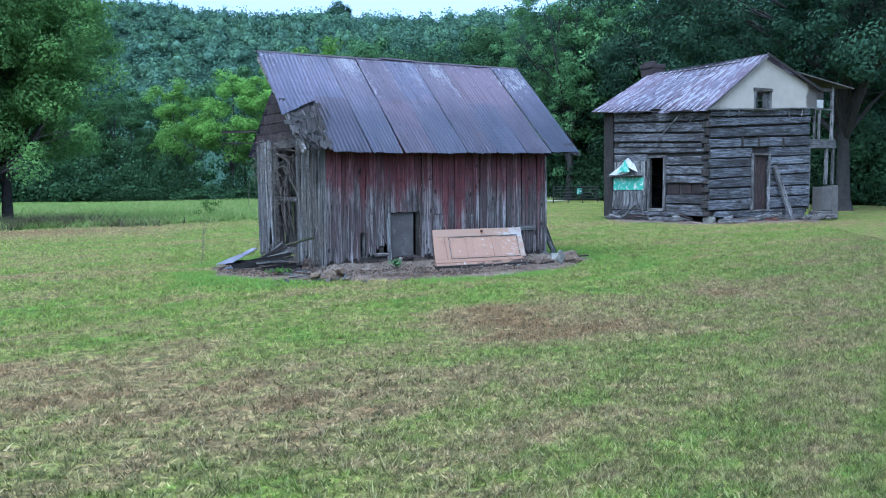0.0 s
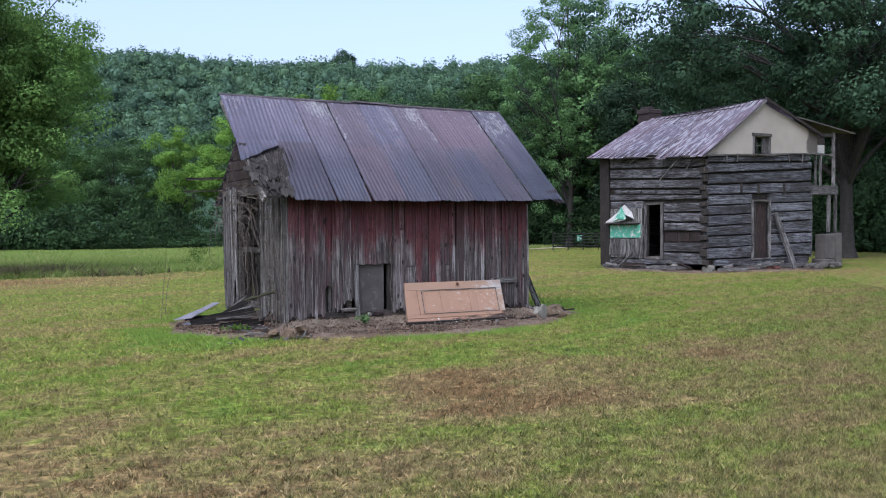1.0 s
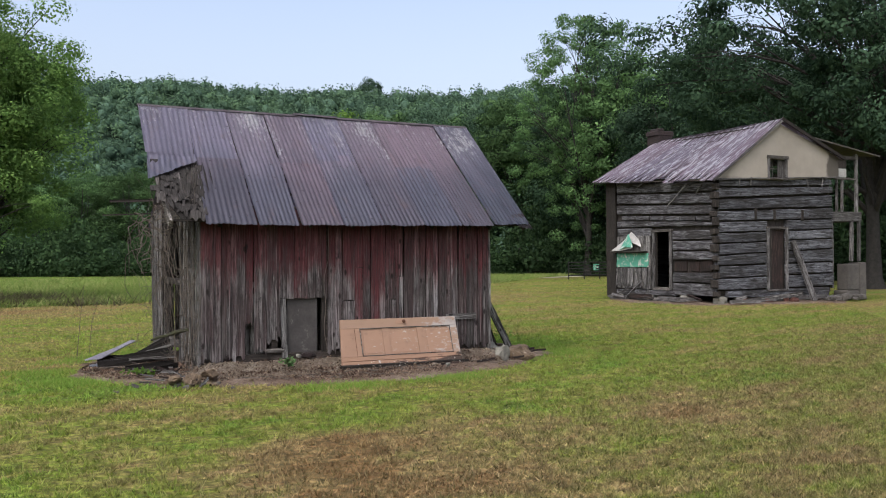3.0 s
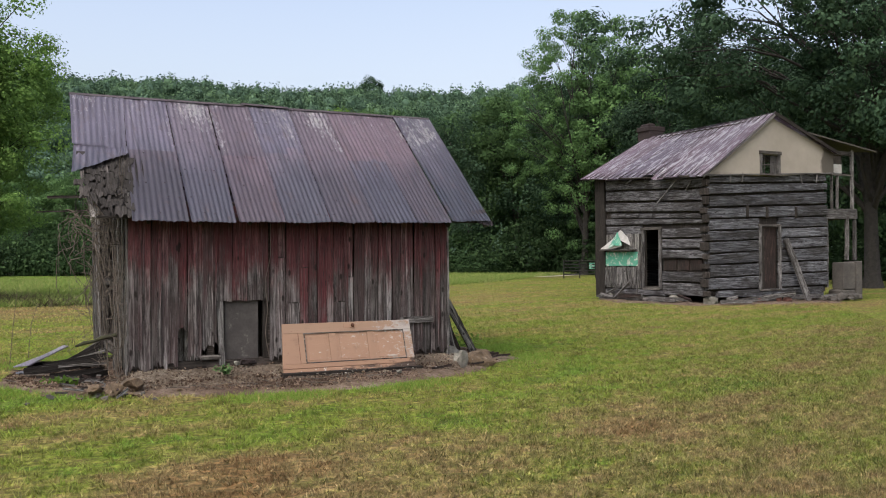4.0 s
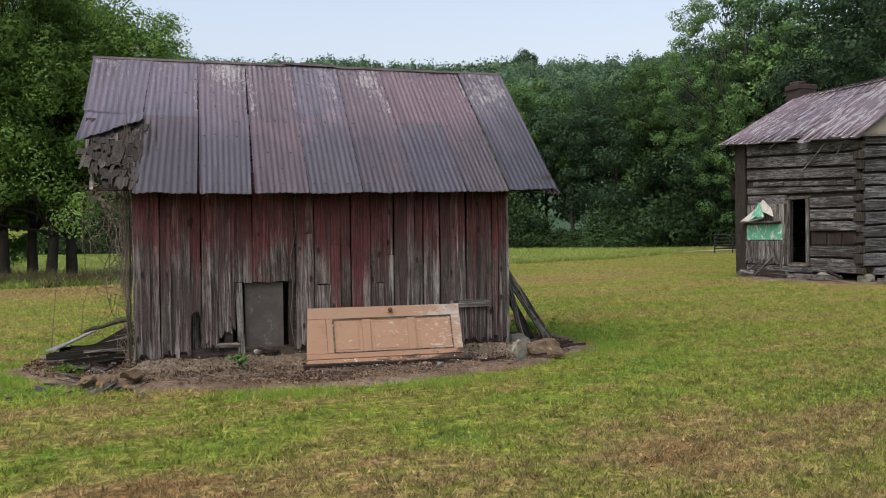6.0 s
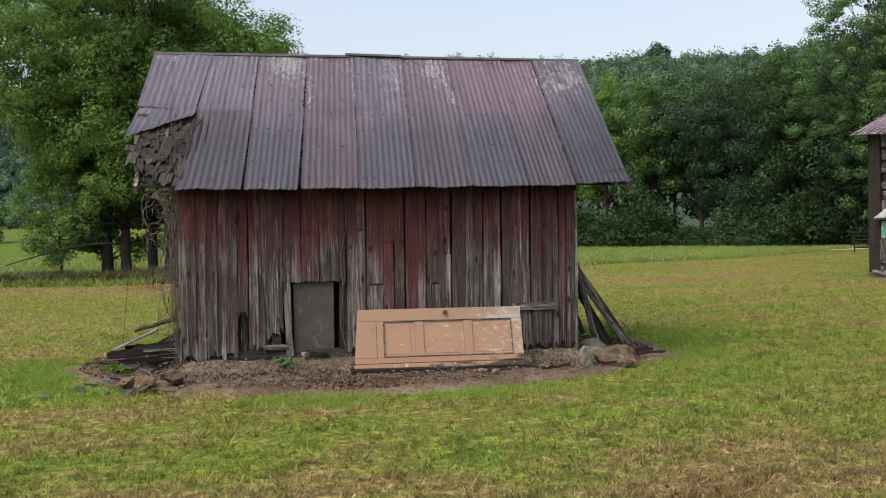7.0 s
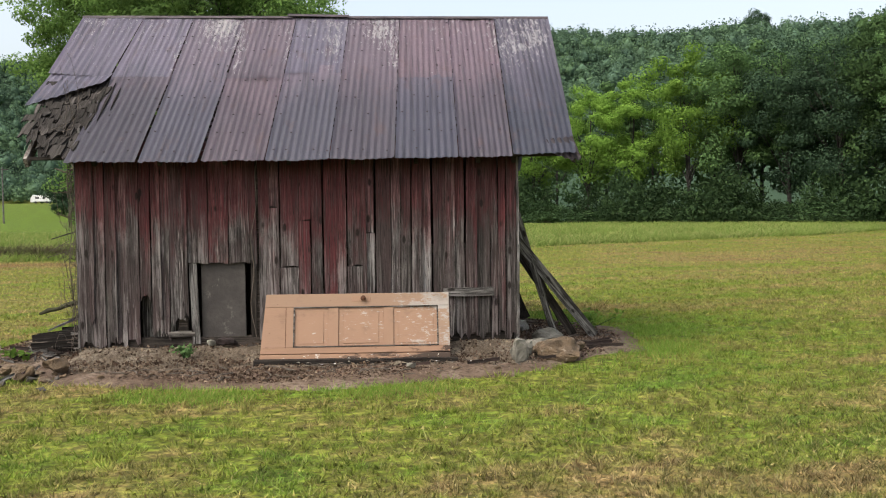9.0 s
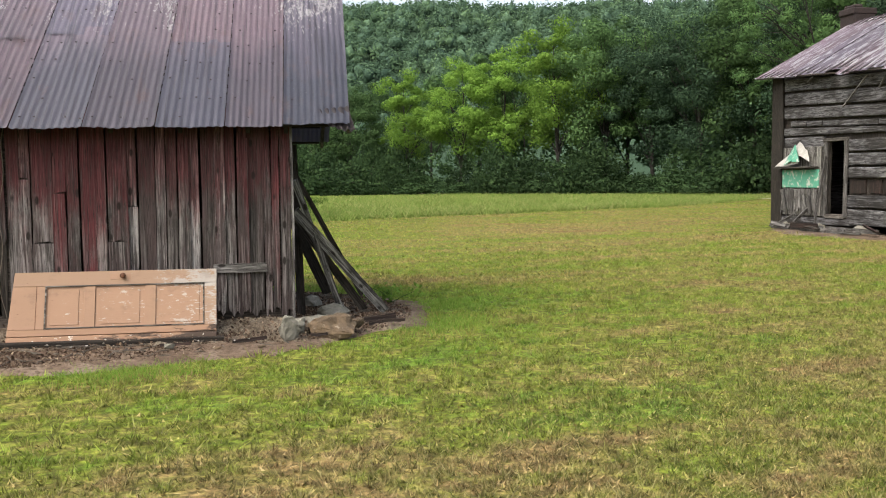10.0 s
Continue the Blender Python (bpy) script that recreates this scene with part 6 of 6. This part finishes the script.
# stones
for i, (p, s, turn, mat, lab) in enumerate((
    ((11.47, 15.06, 0.03), (0.25, 0.11, 0.30), 25, M_STONE, "upright grey stone slab beside the shed"),
    ((11.55, 15.32, 0.04), (0.22, 0.16, 0.28), -30, M_STONE, "grey field stone behind the upright slab"),
    ((11.95, 15.38, 0.0), (0.60, 0.42, 0.25), -25, M_ROCK, "broad brown sandstone lump on bare earth"),
    ((12.05, 16.55, 0.07), (0.40, 0.3, 0.16), 20, M_STONE, "flat grey stone slab by the planks"),
    ((11.78, 15.78, 0.08), (0.36, 0.24, 0.13), -15, M_STONE, "flat pale stone behind the brown lump"),
    ((12.25, 15.62, 0.05), (0.22, 0.16, 0.14), 65, M_ROCK, "small brown stone beside the broad lump"),
    ((11.85, 17.5, 0.08), (0.26, 0.22, 0.14), 50, M_STONE, "grey stone block behind the planks"),
    ((6.35, 14.85, 0.05), (0.24, 0.18, 0.14), 30, M_ROCK, "brown stone in leaf litter"),
    ((6.15, 15.05, 0.06), (0.3, 0.2, 0.1), 70, M_ROCK, "flat brown stone in leaf litter"),
    ((6.62, 15.0, 0.06), (0.28, 0.2, 0.16), 10, M_ROCK, "angular brown stone in leaf litter"),
    ((8.28, 15.62, 0.23), (0.26, 0.14, 0.1), 5, M_BRICK, "broken brick on the hatch sill"),
    ((8.1, 15.6, 0.23), (0.12, 0.1, 0.07), 40, M_STONE, "small stone on the hatch sill"),
    ((10.3, 14.85, 0.06), (0.12, 0.08, 0.06), 20, M_STONE, "pale pebble on bare earth"),
)):
    ob = mesh_ob("stone", broken(s, i + 31) if s[0] > 0.2 else crag(s, i + 31, 13, 0.012 * s[2]), mat)
    ob.matrix_basis = pose(*p, 0, 0, turn)
    tagged(ob, lab, "stone", "stones round the shed")

# rubble and rotten wood at the shed's corner
QR = random.Random(77)
for i in range(46):
    x, y = QR.gauss(6.55, 0.42), QR.gauss(14.95, 0.24)
    if i > 30:
        x, y = QR.uniform(7.3, 11.6), QR.uniform(14.75, 15.05)
    s = QR.uniform(0.05, 0.12) * (0.6 if i > 30 else 1)
    ob = mesh_ob("rubble", crag((s * QR.uniform(1, 1.9), s, s * QR.uniform(0.35, 0.7)), 500 + i, 9, 0.004), QR.choice((M_ROCK, M_ROCK, M_ROCK, M_CONC)))
    d = min(((x - 9.15) / 4.3) ** 2 + ((y - 17.35) / 3.3) ** 2, 1.0) ** 0.5
    ob.matrix_basis = pose(x, y, 0.012 + 0.09 * (1 - d ** 3), QR.uniform(-12, 12), QR.uniform(-12, 12), QR.uniform(0, 180))
    tagged(ob, "broken stone scrap in dry leaf litter", "rubble", "rubble round the shed")
for i in range(26):
    x, y, a = QR.uniform(5.75, 6.4), QR.gauss(15.7, 0.6), QR.uniform(0, 3.14)
    if x > 6.55 and y > 15.4:
        x = 6.3
    L = QR.uniform(0.12, 0.42)
    z = 0.085 + QR.uniform(0, 0.03)
    tagged(stick((x, y, z), (x + L * math.cos(a), y + L * math.sin(a) * 0.6, z + QR.uniform(0, 0.07)), QR.uniform(0.015, 0.04), 0.01, 700 + i, QR.choice((M_SIDE, M_BROWN, M_GREYX))), "splinter of grey rotten wood on bare earth", "wood scrap", "wood scraps by the shed")
for i in range(9):
    y = 17.6 + 0.12 * i
    tagged(stick((5.55 + QR.uniform(-0.1, 0.2), y - 0.2, 0.08 + 0.015 * (i % 3)), (6.5, y + QR.uniform(-0.3, 0.3), 0.13 + 0.025 * (i % 4)), QR.uniform(0.04, 0.09), 0.02, 760 + i, M_BLACK), "black rotten board under the fallen tin", "board", "rotten boards on the ground")

for i, (x, y, a, L, w) in enumerate(((12.15, 15.95, 0.2, 0.3, 0.05), (12.4, 15.9, -0.15, 0.42, 0.035), (12.5, 16.2, 0.4, 0.3, 0.04), (12.3, 16.1, 0.05, 0.45, 0.05), (11.7, 15.2, -0.5, 0.2, 0.03), (12.4, 15.75, 0.7, 0.25, 0.03), (10.9, 14.98, 0.05, 0.35, 0.04), (10.2, 14.9, -0.1, 0.3, 0.03))):
    tagged(stick((x, y, 0.085), (x + L * math.cos(a), y + L * math.sin(a), 0.105), w, 0.015, 1300 + i, M_BROWN), "rotten red-brown board scrap on bare earth", "wood scrap", "wood scraps by the shed")

# tin sheets that fell off the roof
def fallen(tl, tr, bl, br, waves, seed, label):
    ob = mesh_ob("tin_sheet", corrugated(tl, tr, bl, br, waves, depth=0.01, rows=5, sag=0.03, seed=seed), M_SHEET)
    tagged(ob, label, "metal sheet", "fallen tin sheets")


fallen((5.36, 18.38, 0.09), (5.56, 17.84, 0.16), (6.02, 18.32, 0.35), (6.12, 17.96, 0.41), 8, 3, "pale tin sheet fallen against the shed corner")
fallen((5.36, 17.78, 0.07), (5.50, 17.60, 0.06), (6.14, 17.86, 0.17), (6.28, 17.68, 0.16), 5, 4, "narrow tin sheet lying on the earth")
for i, (a, b) in enumerate((((5.75, 16.7, 0.11), (6.5, 16.85, 0.14)), ((5.8, 17.75, 0.13), (6.55, 17.9, 0.30)), ((5.7, 18.5, 0.11), (6.5, 17.3, 0.18)), ((6.1, 16.25, 0.11), (6.5, 16.6, 0.13)))):
    tagged(stick(a, b, 0.08, 0.02, 170 + i, M_BLACK), "dark rotten board lying by the shed corner", "board", "rotten boards on the ground")

# dark boards added in front of the fallen tin, for its shaded underside
for i in range(7):
    a = (5.62 + 0.07 * i, 17.75 + 0.05 * (i % 4), 0.12 + 0.015 * (i % 3))
    b = (6.60, 17.2 + 0.11 * i, 0.20 + 0.055 * i)
    tagged(stick(a, b, 0.035 + 0.012 * (i % 3), 0.02, 1400 + i, M_BLACK if i % 3 else M_SIDE), "added dark board for the shaded underside of the tin", "board", "rotten boards on the ground")

# dry vines over the open corner
VR = np.random.default_rng(8)
paths = []


def vine_reach(y):
    """How far out from the side wall the vines hang: tight at the front, loose further back."""
    return 6.57 - 0.62 * float(smooth(16.2, 17.6, y))


for i in range(150):
    y = 15.68 + 2.7 * VR.random() ** 1.7
    z0 = VR.uniform(0.1, 2.7)
    p = np.array([6.58 - abs(VR.normal(0, 0.10)), y, z0])
    path = []
    d = VR.normal(0, 1, 3)
    for s in range(10):
        path.append((*p, 0.0042 * (1 - s / 14)))
        d = d * 0.75 + VR.normal(0, 0.6, 3) + np.array([-0.02, 0, 0.22])
        p = p + d / np.linalg.norm(d) * 0.13
        p[0] = min(max(p[0], vine_reach(p[1])), 6.60)
        p[2] = max(p[2], 0.1)
    paths.append(path)
for i in range(8):
    y = VR.uniform(15.6, 18.0)
    paths.append([(6.60 - 0.02 * s * VR.random() - 0.02, y + VR.normal(0, 0.07) + 0.02 * s, 0.1 + 0.34 * s, 0.007 - 0.0005 * s) for s in range(9)])
for i in range(36):
    p = np.array([VR.uniform(6.1, 6.56), VR.uniform(16.4, 18.2), VR.uniform(1.7, 2.5)])
    path, d = [], VR.normal(0, 1, 3)
    for s in range(int(VR.integers(6, 15))):
        path.append((*p, 0.0085 * (1 - s / 22)))
        d = d * 0.7 + VR.normal(0, 0.55, 3) + np.array([-0.03, -0.01, -0.42])
        p = p + d / np.linalg.norm(d) * 0.13
        p[0], p[2] = min(max(p[0], vine_reach(p[1])), 6.60), max(p[2], 0.12)
    paths.append(path)
V, F = tubes(paths, 4)
tagged(arrays("dry_vines", V, F, M_VINE), "tangle of dry brown vines on the shed corner", "vines", kind="stuff")

# mossy branch that sticks out past the corner
V, F = tubes([[(6.04, 16.22, 0.555, 0.016), (6.15, 16.17, 0.60, 0.028), (6.27, 16.16, 0.618, 0.022), (6.36, 16.12, 0.66, 0.03), (6.56, 16.08, 0.70, 0.028)]], 7)
tagged(arrays("mossy_branch", V, F, M_MOSS), "short mossy green branch against the shed corner", "branch")

# one pale vine that hangs down the front into the opening
path = [(8.66 - 0.10 * math.sin(2.2 * f) - 0.02 * math.sin(17 * f), YF - 0.05 - 0.02 * math.sin(9 * f), 2.36 - 2.05 * f, 0.005) for f in np.linspace(0, 1, 24)]
V, F = tubes([path], 5)
tagged(arrays("hanging_vine", V, F, M_VINE), "single dry vine hanging down the shed front", "vine")
# pale chips below the door
for i in range(10):
    x = VR.uniform(8.8, 11.2)
    ob = mesh_ob("paint_chip", crag((VR.uniform(0.02, 0.06), VR.uniform(0.02, 0.045), VR.uniform(0.01, 0.02)), 300 + i, 9, 0.002), M_STONE if i % 3 else M_TARP)
    ob.matrix_basis = pose(x, VR.uniform(14.85, 15.08), 0.105, 0, 0, VR.uniform(0, 180))
    tagged(ob, "white chip of paint or plaster on bare earth", "chip", "white chips on the earth")

# litter on the bare earth
m = 44000
a, f = VR.uniform(0, 2 * np.pi, m), VR.random(m) ** 0.5
x, y = 9.15 + 3.95 * f * np.cos(a), 17.35 + 2.95 * f * np.sin(a)
k = ~((x > X0) & (x < X1) & (y > YF) & (y < YB))
x, y, f = x[k], y[k], f[k]
z = 0.09 * (1 - f ** 3) + 0.025
bank = -0.02 + smooth(6.35, 6.75, x) * smooth(12.0, 11.5, x) * (0.02 + 0.09 * smooth(14.95, 15.15, y) + 0.12 * smooth(15.15, 15.68, y))
z = np.where(y < YF + 0.1, np.maximum(z, bank + 0.02), z)
thin = VR.random(len(x)) < np.where((y > 15.3) & (y < YF + 0.1), 0.3, 1.0)
x, y, z = x[thin], y[thin], z[thin]
V, F = leaves(np.stack([x, y, z], 1), np.full(len(x), 0.012), 1, 0.029, VR, 0.6)
tagged(arrays("leaf_litter", V, F, M_LITTER), "dry brown leaves and chips on bare earth", "litter", kind="stuff")
paths = []
for i in range(380):
    a, f = VR.uniform(0, 6.28), VR.uniform(0.72, 0.98)
    p = np.array([9.15 + 3.95 * f * math.cos(a), 17.35 + 2.95 * f * math.sin(a), 0.09 * (1 - f ** 3) + 0.03])
    t = VR.uniform(0, 6.28)
    q = p + np.array([math.cos(t), math.sin(t), 0.04]) * VR.uniform(0.1, 0.45)
    paths.append([(*p, 0.008), (*((p + q) / 2 + VR.normal(0, 0.012, 3)), 0.007), (*q, 0.003)])
V, F = tubes(paths, 5)
tagged(arrays("twigs", V, F, M_VINE), "scattered dry twigs on bare earth", "twigs", kind="stuff")


def weed(x, y, z, high, wide, seed, label, mat=M_LEAFB, size=0.06, count=60):
    r = np.random.default_rng(seed)
    root = thing("weed", label, "plant", (x, y, z))
    tips = np.stack([x + r.normal(0, wide * 0.5, 7), y + r.normal(0, wide * 0.5, 7), z + high * r.uniform(0.25, 1, 7)], 1)
    V, F = tubes([bend((x, y, z), t, 0.006, 0.003, r, 3) for t in tips], 4)
    arrays("stems", V, F, M_SHRUB, root)
    V, F = leaves(tips, np.full(7, wide * 0.45), count // 7, size, r)
    arrays("foliage", V, F, mat, root)
    return root


weed(7.86, 15.32, 0.14, 0.17, 0.14, 1, "small green weed growing in bare earth", M_LEAF, 0.045, 90)
weed(5.85, 15.95, 0.09, 0.07, 0.16, 2, "low green weeds at the edge of the earth")
weed(12.95, 17.9, 0.04, 0.2, 0.35, 3, "low green weeds at the edge of the earth", count=120)
weed(13.47, 47.8, 0.0, 0.85, 0.55, 4, "tall green weed in the hay meadow", M_LEAFB, 0.07, 420)
for i, (x, y) in enumerate(((5.35, 19.4), (5.7, 20.6))):
    V, F = tubes([[(x, y, 0, 0.006), (x + 0.05, y, 0.6, 0.005), (x + 0.12 + 0.05 * i, y, 1.3 - 0.3 * i, 0.003)]], 4)
    tagged(arrays("dead_stalk", V, F, M_VINE), "thin dead weed stalk standing in the grass", "plant", "dead stalks")

# ---- round the log house ----
tagged(stick((32.45, 26.55, 0.06), (31.62, 26.86, 2.35), 0.22, 0.10, 90, M_GREY), "split grey log leaning on the house wall", "log")
for i, (a, b, w) in enumerate((((27.4, 32.6, 0.14), (27.55, 30.0, 0.16), 0.16), ((27.2, 30.6, 0.13), (27.5, 28.2, 0.14), 0.14), ((27.35, 29.6, 0.2), (27.6, 27.6, 0.18), 0.12), ((28.0, 26.5, 0.13), (29.3, 26.3, 0.12), 0.12), ((29.0, 26.6, 0.14), (33.2, 26.65, 0.22), 0.16), ((27.4, 31.6, 0.1), (27.7, 31.0, 0.75), 0.1), ((27.45, 30.35, 0.1), (27.78, 30.3, 2.3), 0.05), ((27.3, 32.3, 0.12), (27.7, 31.8, 0.5), 0.09))):
    tagged(stick(a, b, w, 0.05, 190 + i, M_GREYX), "loose grey board lying by the log house", "board", "boards by the log house")
for i in range(16):
    if i < 9:
        x, y, a = RH.uniform(27.15, 27.6), RH.uniform(27.2, 32.6), RH.uniform(1.2, 1.9)
    else:
        x, y, a = RH.uniform(28.2, 33.4), RH.uniform(26.25, 26.7), RH.uniform(-0.3, 0.3)
    L = RH.uniform(0.4, 1.5)
    z = RH.uniform(0.12, 0.26)
    tagged(stick((x, y, z), (x + L * math.cos(a), y + L * math.sin(a), z + RH.uniform(-0.02, 0.16)), RH.uniform(0.05, 0.16), 0.035, 820 + i, RH.choice((M_GREY, M_SIDE, M_DARK, M_BROWN))), "loose grey board lying by the log house", "board", "boards by the log house")
for i in range(14):
    x, y = (RH.uniform(33.2, 36.6), RH.uniform(26.2, 26.7)) if i < 8 else (RH.uniform(28.4, 31.5), RH.uniform(26.3, 26.75))
    ob = mesh_ob("stone", rock((RH.uniform(0.2, 0.45), RH.uniform(0.2, 0.35), RH.uniform(0.12, 0.3)), 40 + i), M_CONC if i < 8 else M_RUSTBRICK)
    ob.matrix_basis = pose(x, y, 0.05, 0, 0, RH.uniform(0, 180))
    tagged(ob, "fallen foundation stone by the log house" if i < 8 else "broken red brick by the log house", "stone", "rubble by the log house")
# foundation stones under the sills
for i in range(9):
    x, y = (28.2 + 0.95 * i, 27.05) if i < 6 else (27.95, 28.6 + 1.9 * (i - 6))
    ob = mesh_ob("foundation_stone", rock((0.5, 0.4, 0.36), 70 + i), M_STONE)
    ob.matrix_basis = pose(x, y + 0.12, 0.0, 0, 0, RH.uniform(0, 40))
    tagged(ob, "grey foundation stone under the log wall", "stone", "foundation stones")

# farm gate
gate = thing("farm_gate", "dark tubular farm gate between posts", "gate", (48.5, 63.0, 0), 0)
G0, G1 = Vector((47.3, 63.3, 0)), Vector((51.3, 62.3, 0))
for i in range(5):
    z = 0.35 + 0.26 * i
    V, F = tubes([[(*(G0 + Vector((0, 0, z))), 0.055), (*(G1 + Vector((0, 0, z))), 0.055)]], 6)
    arrays("rail", V, F, M_GATE, gate)
for f in (0, 0.33, 0.66, 1):
    p = G0.lerp(G1, f)
    V, F = tubes([[(p.x, p.y, 0.0, 0.045), (p.x, p.y, 1.5, 0.045)]], 6)
    arrays("post", V, F, M_GATE, gate)

part("sign", box((49.35, 62.68, 0.75), (49.95, 62.72, 1.25), 0.01), M_TEAL, gate, "small pale green sign hung on the bars")

# utility pole and white motor home far off
zp = float(land(np.array(-52.6), np.array(163.0)))
pole = thing("utility_pole", "grey wooden utility pole in the far field", "pole", (-52.6, 163, zp))
V, F = tubes([[(-52.6, 163, zp, 0.16), (-52.6, 163, zp + 9.4, 0.11)]], 8)
arrays("shaft", V, F, M_GREY, pole)
part("cross_arm", box((-53.6, 162.9, zp + 8.9), (-51.6, 163.1, zp + 9.05), 0.01), M_GREYX, pole)
tx, ty = -90.7, 288.0
zt = float(land(np.array(tx), np.array(ty)))
trailer = thing("motor_home", "white motor home parked by far woods", "vehicle", (tx, ty, zt))
part("body", box((tx - 2.3, ty - 1.1, zt + 0.5), (tx + 3.2, ty + 1.1, zt + 2.45), 0.22), M_WHITE, trailer)
part("cab", poly_slab(((tx - 3.3, zt + 0.5), (tx - 2.2, zt + 0.5), (tx - 2.2, zt + 2.65), (tx - 2.6, zt + 2.65), (tx - 3.2, zt + 1.5)), ty - 1.0, ty + 1.0), M_WHITE, trailer)
part("roof_box", box((tx + 0.6, ty - 0.5, zt + 2.42), (tx + 1.6, ty + 0.4, zt + 2.66), 0.05), M_WHITE, trailer)
for wx, hw in ((-1.2, 0.55), (0.7, 0.4), (2.3, 0.3)):
    part("window", box((tx + wx - hw, ty - 1.13, zt + 1.45), (tx + wx + hw, ty - 1.09, zt + 1.95), 0.02), M_GLASS, trailer)
part("awning_rail", box((tx - 2.0, ty - 1.16, zt + 2.2), (tx + 2.8, ty - 1.08, zt + 2.28), 0.01), M_CONC, trailer)
for wx in (-1.7, 1.5):
    bm = bmesh.new()
    bmesh.ops.create_cone(bm, cap_ends=True, segments=18, radius1=0.36, radius2=0.36, depth=0.25, matrix=pose(tx + wx, ty - 0.95, zt + 0.36, 90))
    part("wheel", bm, M_RUBBER, trailer)
# fallen limb, and brown weeds coloured darker for the shade under the field tree
FR = np.random.default_rng(17)
paths = [bend((-2.6, 41.4, 0.75), (1.2, 43.4, 1.5), 0.022, 0.06, FR, 8, 0.16, 0.06)]
for i in range(16):
    s = paths[0][2 + i % 6]
    paths.append(bend(s[:3], (s[0] + FR.uniform(-0.9, 0.9), s[1] + FR.uniform(-0.5, 0.5), max(0.1, s[2] + FR.uniform(-0.3, 0.9))), 0.016, 0.005, FR, 4))
V, F = tubes(paths, 6)
tagged(arrays("fallen_limb", V, F, M_BARKD), "dead dark limb caught low under the field tree", "branch")
m = 26000
x = FR.normal(0.6, 3.2, m)
y = 40.3 + 0.5 * np.sin(1.3 * x) + 0.4 * np.sin(3.1 * x + 1) + np.abs(FR.normal(0, 2.4, m))
V, F = blades(x, y, FR.uniform(0.2, 0.85, m) * (0.65 + 0.35 * np.sin(1.7 * x) * np.cos(1.1 * y)), FR.uniform(0.012, 0.028, m), 1)
n = Nodes("dead_weed_in_shade")
M_DEAD = n.done(n.ramp(n.geo.outputs["Random Per Island"], (0.0, (0.050, 0.038, 0.024)), (0.55, (0.070, 0.062, 0.032)), (1.0, (0.092, 0.118, 0.038))), 0.8, spec=0.15)
tagged(arrays("weed_thicket", V, F, M_DEAD), "dull brown and green weeds, darkened for the field tree shade", "weeds", kind="stuff")
